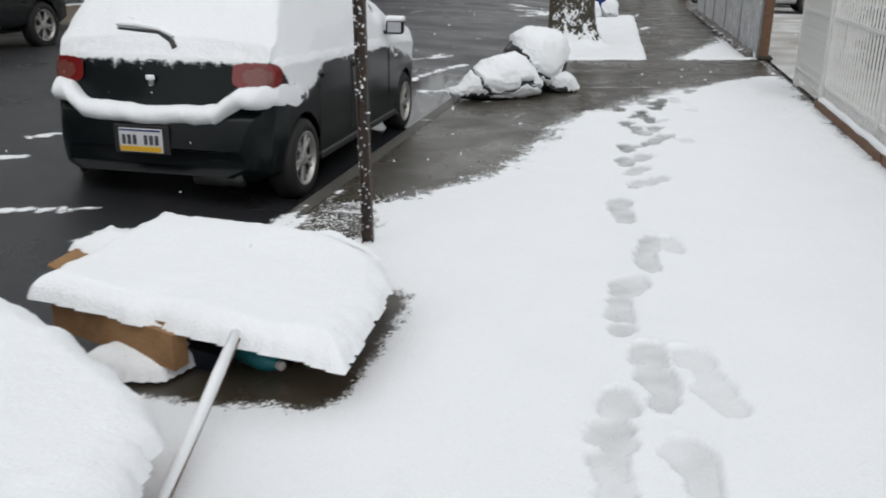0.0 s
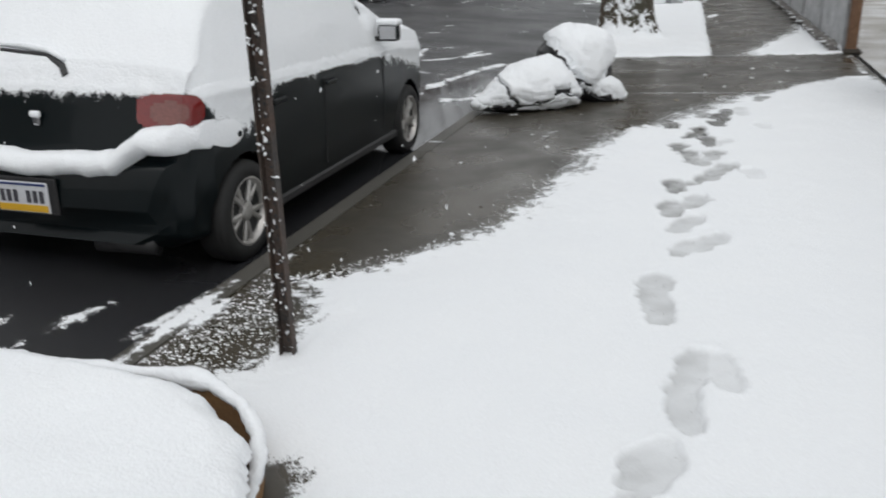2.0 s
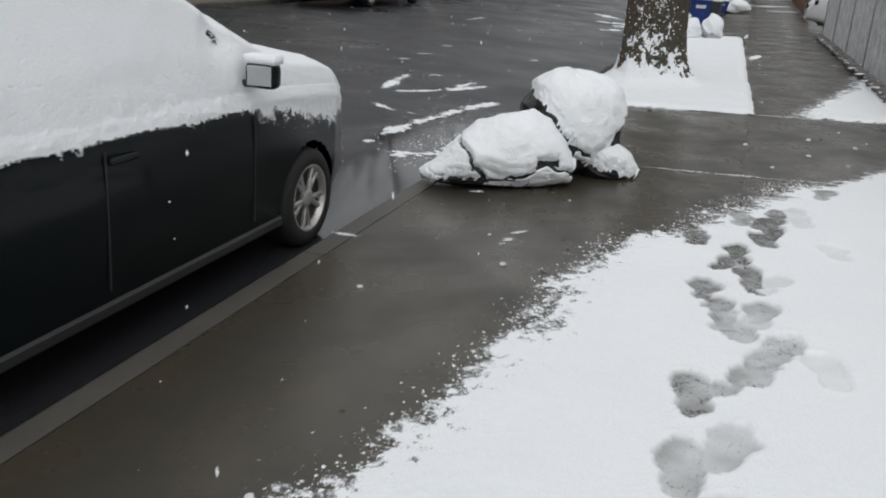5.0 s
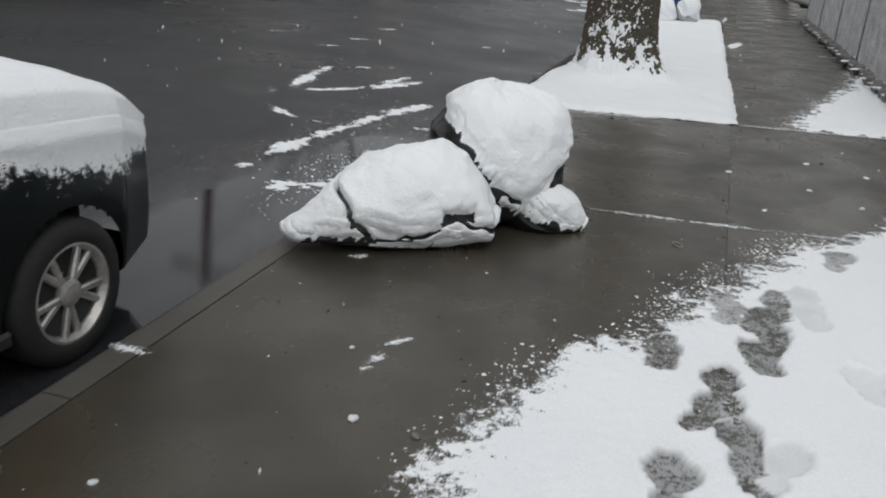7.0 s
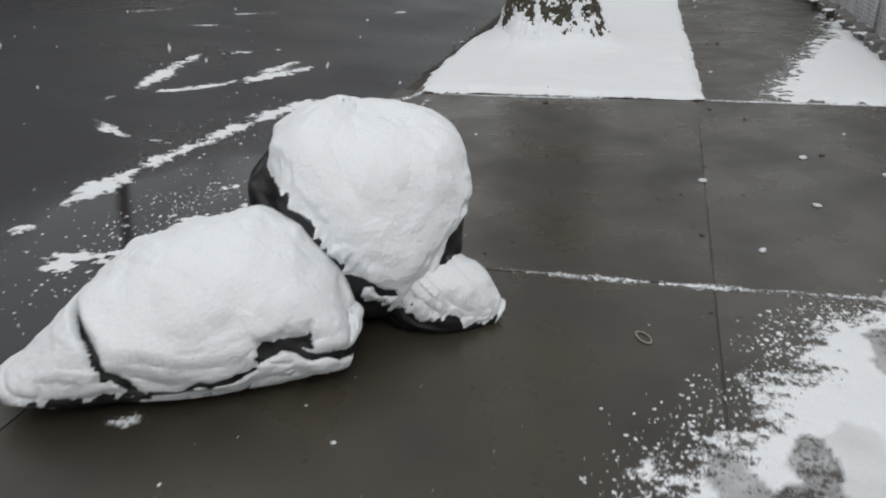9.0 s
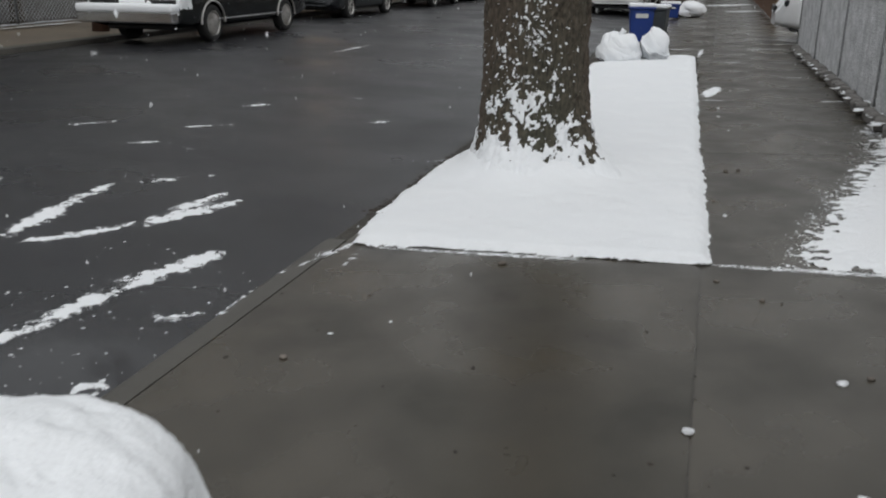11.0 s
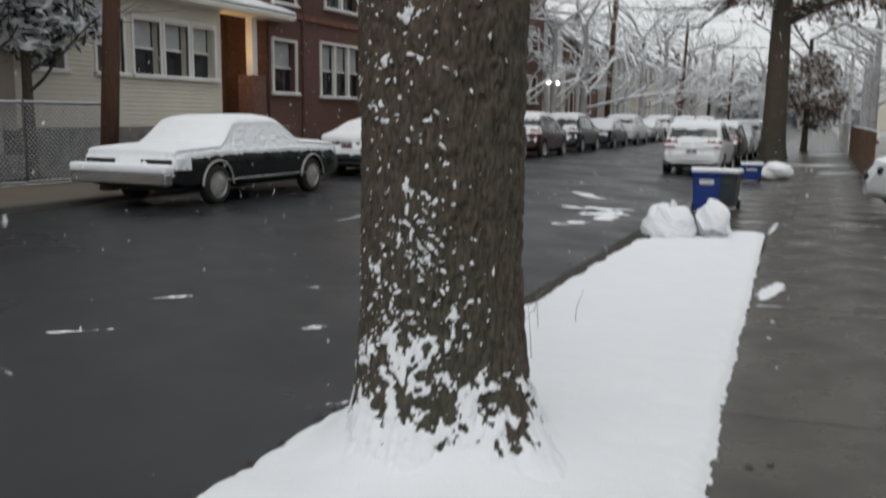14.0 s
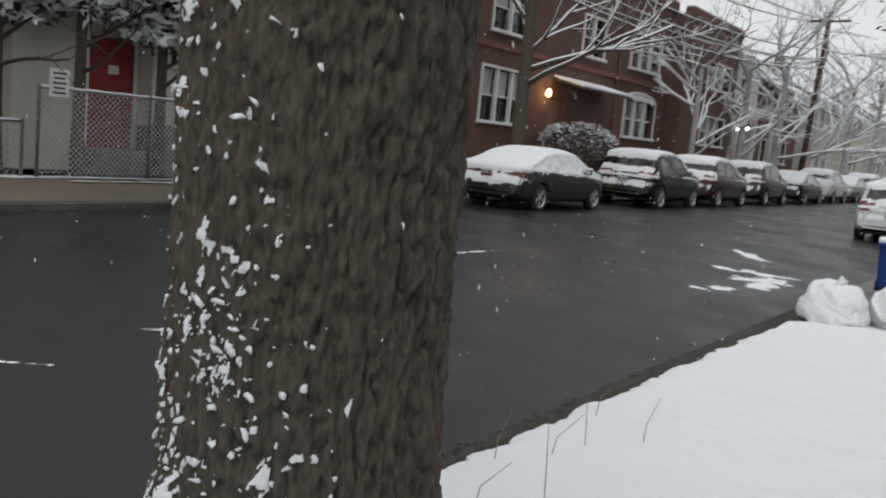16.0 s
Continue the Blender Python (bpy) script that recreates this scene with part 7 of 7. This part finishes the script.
def cable(a, b, sag, r, snow=True, name="overhead_cable", label="sagging black overhead cable with a line of snow"):
    c = thing(name, label, "cable", "overhead cables")
    pts = [Vector(a).lerp(Vector(b), t) - Vector((0, 0, sag * 4 * t * (1 - t))) for t in (k / 16 for k in range(17))]
    part("wire", tube(pts, r, 5), CABLE, c)
    if snow:
        part("snow_line", tube([p + Vector((0, 0, r * 1.3)) for p in pts], r * 1.15, 4), SNOW, c)


for dx, z in ((-0.95, 8.7), (0.5, 8.7), (0.0, 7.2), (0.05, 6.7), (0.1, 6.2)):
    cable((-11.4 + dx, 24.9, z), (-11.45 + dx, 65.3, z + 1.1), 1.1, 0.022)
    cable((-11.45 + dx, 65.3, z + 1.1), (-11.45 + dx, 94.8, z + 1.1), 0.8, 0.024, False)
    cable((-11.4 + dx, 24.9, z), (-11.4 + dx, -15, z + 0.5), 0.9, 0.018, False)
for y, z in ((38.0, 6.6), (45.8, 6.3), (54.0, 6.8), (60.5, 6.2)):
    cable((-11.45, 64.9, 7.6), (HX + 0.7, y, z), 0.5, 0.018)
cable((-11.45, 65.0, 8.2), (4.5, 47, 7.4), 0.9, 0.02)
cable((-11.4, 94.6, 8.4), (6.0, 70, 7.5), 1.0, 0.02, False)


# ---- trees beyond ----
# bark and twigs paled for snow and for distance haze put into their colour
HAZED_BARK = material("snowy_hazed_bark", (0.27, 0.262, 0.258), 0.95, grain=(20, 0.4), blotch=(3, 0.5), second=(0.46, 0.46, 0.46))
HAZED_TWIGS = material("hazed_twigs", (0.38, 0.385, 0.39), 0.95, grain=(20, 0.4), blotch=(3, 0.5), second=(0.66, 0.67, 0.68))

def bare_tree(at, h, r, seed, label, spread=0.75, kids=(3, 5), depth=3, mat=BARK, limbs_at=0.35, droop=0.02, n=6, flare=0.3, snow=True, reach=0.45, heavy=1.0):
    rnd = random.Random(seed)
    t = thing("street_tree", label, "tree", "street trees", at=at)
    P, _, _ = trunk_skin(lambda z: r * (1 - 0.55 * max(0, z) / h) * (1 + flare * math.exp(-max(0, z) / 0.4)), h * 0.75, 40, 60, seed, ridge=r * 0.05)
    part("trunk", grid_mesh("trunk", P, mat, closed=True), None, t)
    limbs = []
    for k in range(n):
        az = 2 * math.pi * (k + rnd.uniform(-0.25, 0.25)) / n
        z = h * (limbs_at + (0.75 - limbs_at) * k / max(1, n - 1))
        branch_tubes(rnd, (0, 0, z), (math.cos(az), math.sin(az), rnd.uniform(0.25, 0.9)), h * reach * rnd.uniform(0.8, 1.1), r * 0.34, depth, limbs, droop, spread, kids)
    crown_meshes(limbs, t, mat, snow, heavy)
    return t


def leaf_mesh(name, n, centre, radii, size, mat, seed, clumps=0, flat=0.0, lift=0.0, droop=0.0):
    """Many small bent leaves gathered in clumps."""
    g = np.random.default_rng(seed)
    if clumps:
        c = g.normal(size=(clumps, 3))
        c = c / np.linalg.norm(c, axis=1, keepdims=True) * g.uniform(0.35, 1.0, (clumps, 1)) ** 0.6
        p = c[g.integers(0, clumps, n)] + g.normal(size=(n, 3)) * np.array([0.15, 0.15, 0.07])
    else:
        p = g.normal(size=(n, 3))
        p = p / np.linalg.norm(p, axis=1, keepdims=True) * g.uniform(0.7, 1.0, (n, 1))
    p = p * np.array(radii) + np.array(centre)
    a = g.normal(size=(n, 3)) * np.array([1, 1, 1 - flat])
    a /= np.linalg.norm(a, axis=1, keepdims=True)
    b = np.cross(a, g.normal(size=(n, 3)) * np.array([1 - flat, 1 - flat, 1]) + np.array([0, 0, flat * 3]))
    b /= np.linalg.norm(b, axis=1, keepdims=True) + 1e-9
    a, b = a * size * g.uniform(0.6, 1.4, (n, 1)), b * size * 0.55 * g.uniform(0.6, 1.3, (n, 1))
    p = p + np.array([0, 0, lift])
    v = np.stack([p - a, p + b * 0.8 - np.array([0, 0, size * 0.2]), p + a - np.array([0, 0, droop]), p - b * 0.8 - np.array([0, 0, size * 0.2])], 1)
    me = grid_mesh(name, v.reshape(n * 2, 2, 3), mat, keep=(np.arange(n * 2 - 1) % 2 == 0)[:, None], smooth=False)
    return me


far_tree = bare_tree(pose(-1.45, 51.2, -0.06), 13.0, 0.50, 701, "tall street tree with withered brown leaves and snow", limbs_at=0.42, n=11, depth=3, kids=(2, 4), droop=0.05, reach=0.62, spread=0.55, heavy=1.5)
lf = part("dead_foliage", leaf_mesh("dead_foliage", 6000, (0.6, 0, 8.6), (5.2, 4.4, 2.9), 0.17, LEAF_BROWN, 11, clumps=120, droop=0.08), None, far_tree)
lf["kind"] = "stuff"
lf = part("leaf_snow", leaf_mesh("leaf_snow", 4200, (0.6, 0, 8.7), (5.2, 4.4, 2.9), 0.16, SNOW, 11, clumps=120, flat=0.8), None, far_tree)
lf["kind"] = "stuff"
low = bare_tree(pose(-0.4, 60.5, 0.0), 7.5, 0.16, 702, "small tree with drooping brown leaves", depth=2, n=6)
lf = part("dead_foliage", leaf_mesh("dead_foliage", 2000, (0, 0, 3.2), (1.7, 1.7, 2.4), 0.15, LEAF_BROWN, 12, clumps=50, droop=0.1), None, low)
lf["kind"] = "stuff"
lf = part("leaf_snow", leaf_mesh("leaf_snow", 1500, (0, 0, 3.3), (1.7, 1.7, 2.4), 0.14, SNOW, 12, clumps=50, flat=0.6), None, low)
lf["kind"] = "stuff"

bare_tree(pose(-12.1, 35.1, 0.2), 8.5, 0.22, 710, "slim bare tree dusted with snow before the brick house", limbs_at=0.35, n=9, depth=3, kids=(3, 4), heavy=1.8)
for k, (x, y, h, r) in enumerate([(-12.4, 62.0, 9, 0.22), (-12.6, 70.0, 10, 0.25), (-12.5, 80, 10, 0.25), (-12.6, 91, 11, 0.28), (-12.4, 104, 11, 0.3), (-12.0, 122, 12, 0.3), (4.5, 66, 11, 0.28), (3.5, 78, 11, 0.28), (3.8, 95, 12, 0.3), (3.0, 120, 12, 0.3), (-3, 170, 13, 0.4), (-9, 165, 13, 0.4), (-12.6, 56.5, 8, 0.2), (5.5, 48, 9, 0.2), (4.8, 56, 10, 0.22), (8.5, 70, 12, 0.3), (9, 90, 12, 0.3), (4, 108, 11, 0.3), (-12.8, 112, 11, 0.3), (-12.4, 49.5, 7, 0.15), (2.9, 150, 12, 0.3), (-12.3, 148, 12, 0.3)]):
    bare_tree(pose(x, y, 0.1), h, r, 720 + k, "bare winter tree white with snow, paled for distance haze", n=8, depth=3, kids=(3, 4) if k < 5 else (3, 3), limbs_at=0.22, droop=0.0, heavy=2.6, mat=HAZED_BARK)

# the woods' pale colour stands in for haze in the air
woods = thing("far_woods", "grey winter woods at the end of the street, paled for haze", "woods", kind="stuff")
for k, (x, y, w) in enumerate([(-45, 230, 40), (0, 250, 45), (45, 235, 40), (-20, 215, 25), (22, 210, 22)]):
    part("branch_mass", leaf_mesh("branch_mass", 5200, (x, y, 5.5), (w, 9, 7.5), 1.1, HAZED_TWIGS, 900 + k, clumps=150), None, woods)["kind"] = "stuff"

# evergreen shrubs and small trees by the pale house
for k, (x, y, h) in enumerate([(-14.5, 21.9, 5.2), (-13.9, 24.75, 4.9), (-15.0, 19.2, 5.0), (-13.95, 23.1, 5.3)]):
    t = bare_tree(pose(x, y, 0.25), h, 0.12, 750 + k, "small dark evergreen tree laden with snow", n=6, depth=1, snow=False, limbs_at=0.35)
    lf = part("foliage", leaf_mesh("foliage", 2200, (0, 0, h * 0.78), (1.5, 1.5, 1.4), 0.13, LEAF_DARK, 30 + k, clumps=90, droop=0.05), None, t)
    lf["kind"] = "stuff"
    lf = part("leaf_snow", leaf_mesh("leaf_snow", 4600, (0, 0, h * 0.78), (1.5, 1.5, 1.4), 0.19, SNOW, 30 + k, clumps=90, flat=0.35, lift=0.08), None, t)
    lf["kind"] = "stuff"
hedge = thing("round_bush", "round clipped twiggy bush with a cap of snow", "bush", at=pose(-12.9, 40.4, 0.25))
part("stems", tube([(0, 0, 0), (0.05, 0, 0.5), (0.1, 0.05, 1.0)], [0.08, 0.06, 0.03], 8), BARK, hedge)
lf = part("twig_mass", leaf_mesh("twig_mass", 5200, (0, 0, 1.10), (1.0, 2.55, 1.12), 0.10, HAIR_TWIGS, 61), None, hedge)
lf["kind"] = "stuff"
lf = part("twig_snow", leaf_mesh("twig_snow", 2200, (0, 0, 1.62), (0.9, 2.35, 0.66), 0.09, SNOW, 62, flat=0.8), None, hedge)
lf["kind"] = "stuff"
for k in range(7):
    b = thing("yard_shrub", "dark evergreen shrub dusted with snow behind the iron fence", "bush", "shrubs behind the fence", at=pose(3.35 + 0.12 * (k % 2), 6.4 + 1.15 * k, 0.02))
    part("stems", tube([(0, 0, 0), (0.03, 0, 0.4)], [0.04, 0.02], 6), BARK, b)
    lf = part("foliage", leaf_mesh("foliage", 1500, (0, 0, 0.5), (0.45, 0.66, 0.5), 0.055, LEAF_DARK, 160 + k, clumps=40), None, b)
    lf["kind"] = "stuff"
    lf = part("leaf_snow", leaf_mesh("leaf_snow", 260, (0, 0, 0.72), (0.4, 0.6, 0.36), 0.05, SNOW, 170 + k, clumps=40, flat=0.8), None, b)
    lf["kind"] = "stuff"
for k, (y, s) in enumerate([(45.2, 0.55), (50.6, 0.6), (36.2, 0.45), (53.0, 0.5)]):
    b = thing("shrub", "low bare shrub dusted with snow", "bush", "shrubs before the brick houses", at=pose(-13.4, y, 0.25))
    part("stems", tube([(0, 0, 0), (0.02, 0, 0.3)], [0.05, 0.03], 6), BARK, b)
    lf = part("twig_mass", leaf_mesh("twig_mass", 900, (0, 0, s), (s * 1.1, s * 1.3, s), 0.08, HAIR_TWIGS, 64 + k), None, b)
    lf["kind"] = "stuff"
    lf = part("twig_snow", leaf_mesh("twig_snow", 600, (0, 0, s * 1.3), (s, s * 1.2, s * 0.8), 0.08, SNOW, 70 + k, flat=0.8), None, b)
    lf["kind"] = "stuff"


# ---- snow in the air ----
g = np.random.default_rng(5)
n = 3800
fx, fy, fz = g.uniform(-9.5, 2.5, n), g.uniform(2.2, 34, n), g.uniform(0.15, 3.6, n)
clear = (np.hypot(fx - 0.2, 0) > 0.9) | (fy > 18)
fx, fy, fz = fx[clear], fy[clear], fz[clear]
fs = 0.0022 + 0.0050 * g.uniform(0, 1, len(fx)) ** 2
ax = np.stack([g.uniform(-0.25, 0.25, len(fx)), g.uniform(-0.2, 0.2, len(fx)), np.full(len(fx), 1.0)], 1) * (fs * g.uniform(1.0, 3.2, len(fx)))[:, None]
c = np.stack([fx, fy, fz], 1)
s1, s2 = np.array([1.0, 0, 0]) * fs[:, None], np.array([0, 1.0, 0]) * fs[:, None]
verts = np.stack([c - ax, c + s1, c + s2, c - s1, c - s2, c + ax], 1).reshape(-1, 3)
base = (np.arange(len(fx)) * 6)[:, None, None]
tri = np.array([(0, 2, 1), (0, 3, 2), (0, 4, 3), (0, 1, 4), (5, 1, 2), (5, 2, 3), (5, 3, 4), (5, 4, 1)])[None] + base
me = bpy.data.meshes.new("falling_snow")
me.from_pydata(verts.tolist(), [], tri.reshape(-1, 3).tolist())
me.materials.append(SNOW)
tagged(new("falling_snow", me), "small white snowflakes drifting down over the street", "snow", kind="stuff")


# ---- paving: kerb stones and concrete slabs ----
pavement = thing("pavement", "wet grey-brown concrete pavement with recessed joints", "pavement", kind="structure")


def slab_mesh(w, l, deep=0.12):
    bm = bmesh.new()
    r = bmesh.ops.create_cube(bm, size=1, matrix=Matrix.Translation((0, 0, -deep / 2)) @ Matrix.Diagonal((w, l, deep, 1)))
    top = [e for e in bm.edges if all(v.co.z > -0.001 for v in e.verts)]
    bmesh.ops.bevel(bm, geom=top, offset=0.003, segments=2, affect="EDGES")
    return finish(bm, "slab", CONCRETE)


def lay(x0, x1, y0, y1, g=0.0022):
    xc, yc = (x0 + x1) / 2, (y0 + y1) / 2
    part("slab", slab_mesh(x1 - x0 - 2 * g, y1 - y0 - 2 * g), None, pavement, at=pose(xc, yc, float(pave_z(xc)), 0, -2.2, 0))


MID = 0.06
strip("joint_bed", [(KERB_IN, float(pave_z(KERB_IN)) - 0.007), (FENCE_X, float(pave_z(FENCE_X)) - 0.007)], -3, 14.2, CONCRETE, "damp mortar in the pavement joints", "pavement", 1)
for y0, y1 in ((5.09, 11.06), (11.06, 14.19), (-3.0, -0.9), (-0.9, 2.1), (2.1, 5.09)):
    lay(KERB_IN, MID, y0, y1)
    lay(MID, FENCE_X + 0.02, y0, y1)
for y0, y1 in ((14.19, 17.25), (17.25, 20.33), (20.33, 22.6), (22.6, 24.6), (24.6, 25.5)):
    lay(-0.02 - 0.018 * (y0 - 14.2), FENCE_X + 0.02, y0, y1)
ys = [25.5, 26.9, 29.0, 31.5, 34, 36.5, 39, 41.5, 44, 47, 50, 53, 56, 59, 62, 66, 70, 75, 80, 90, 100, 120, 150, 200]
for y0, y1 in zip(ys, ys[1:]):
    lay(KERB_IN, MID, y0, y1)
    lay(MID, FENCE_X + 0.02, y0, y1)
verge = strip("verge_soil", [(KERB_IN, float(pave_z(KERB_IN)) - 0.014), (0.1, -0.008)], 14.2, 25.5, SOIL, "dark soil of the planted verge under snow", "verge", 1)
kerb = thing("kerb", "low concrete kerb stones along the street", "kerb", kind="structure")
kz = float(pave_z(-2.1))


def kerb_mesh(l, mat=KERB):
    bm = bmesh.new()
    prof = [(KERB_IN - 0.004, kz + 0.002), (KERB_X + 0.03, kz), (KERB_X + 0.008, kz - 0.012), (KERB_X, kz - 0.035), (KERB_X - 0.012, kz - 0.22), (KERB_IN - 0.004, kz - 0.22)]
    a = [bm.verts.new((x, 0.004, z)) for x, z in prof]
    b = [bm.verts.new((x, l - 0.004, z)) for x, z in prof]
    for k in range(len(prof)):
        j = (k + 1) % len(prof)
        bm.faces.new((a[k], a[j], b[j], b[k]))
    bm.faces.new(a[::-1])
    bm.faces.new(b)
    bmesh.ops.recalc_face_normals(bm, faces=bm.faces)
    return finish(bm, "kerb_stone", mat)


kerb3 = kerb_mesh(3.05)
DIRTY = material("mossy_dark_kerb", (0.035, 0.032, 0.028), 0.8, grain=(60, 0.5), blotch=(6, 0.5), second=(0.06, 0.055, 0.045), bump=0.6, bump_scale=40)
kerb3_dark = kerb_mesh(3.05, DIRTY)
for k in range(28):
    part("kerb_stone", kerb3_dark if 6 <= k <= 9 else kerb3, None, kerb, at=pose(0, -4.06 + 3.05 * k, -0.03 * (6 <= k <= 9)))
kerb30 = kerb_mesh(40)
for k in range(4):
    part("kerb_stone", kerb30, None, kerb, at=pose(0, -4.06 + 3.05 * 28 + 40 * k, 0))

# small litter of snow clods, leaves and grit on the wet concrete
bmc = bmesh.new()
bmesh.ops.create_icosphere(bmc, subdivisions=2, radius=1)
for v in bmc.verts:
    v.co *= random.uniform(0.75, 1.15)
clod = finish(bmc, "clod", SNOW, True)
CRUMB = material("grey_crumb", (0.16, 0.14, 0.12), 0.8, grain=(50, 0.3), per_object=0.4)
bmc = bmesh.new()
bmesh.ops.create_icosphere(bmc, subdivisions=1, radius=1)
crumb = finish(bmc, "crumb", CRUMB, True)
rc = random.Random(9)
CLODS = [(0.03, 11.6), (0.05, 12.36), (0.60, 12.86), (0.71, 12.93), (0.57, 12.07), (-1.30, 13.06), (0.14, 13.93), (0.98, 12.6), (1.1, 12.9), (0.35, 13.7), (0.9, 13.4)]
band = thing("rubber_band", "pale tan rubber band dropped on the wet pavement", "rubber band", at=pose(-0.19, 10.60, float(pave_z(-0.19)) + 0.004, 0, 0, 120))
part("loop", tube([(0.042 * math.cos(a), 0.020 * math.sin(a), 0.0) for a in (2 * math.pi * k / 20 for k in range(21))], 0.0035, 6), material("tan_rubber", (0.34, 0.30, 0.24), 0.6, grain=(60, 0.1)), band, smooth=True)
for k in range(34):
    x, y = CLODS[k] if k < len(CLODS) else (rc.uniform(-1.9, 1.5), rc.uniform(11.2, 14.0)) if k < 20 else (rc.uniform(-1.9, -0.7), rc.uniform(6, 10)) if k < 27 else (rc.uniform(0.1, 0.35), rc.uniform(14.4, 20))
    if x < -0.6 and 9.6 < y < 11.1:
        continue
    s = rc.uniform(0.008, 0.02)
    ob = part("snow_clod" if k % 3 else "grit_crumb", clod if k % 3 else crumb, None, None)
    ob.matrix_basis = pose(x, y, float(pave_z(x)) + s * 0.3, 0, 0, rc.uniform(0, 360)) @ Matrix.Diagonal((s * rc.uniform(0.8, 1.8), s, s * 0.6, 1))
    tagged(ob, "small clod of snow on the wet pavement" if k % 3 else "small crumb of grit on the wet pavement", "snow" if k % 3 else "grit", "clods on the pavement")
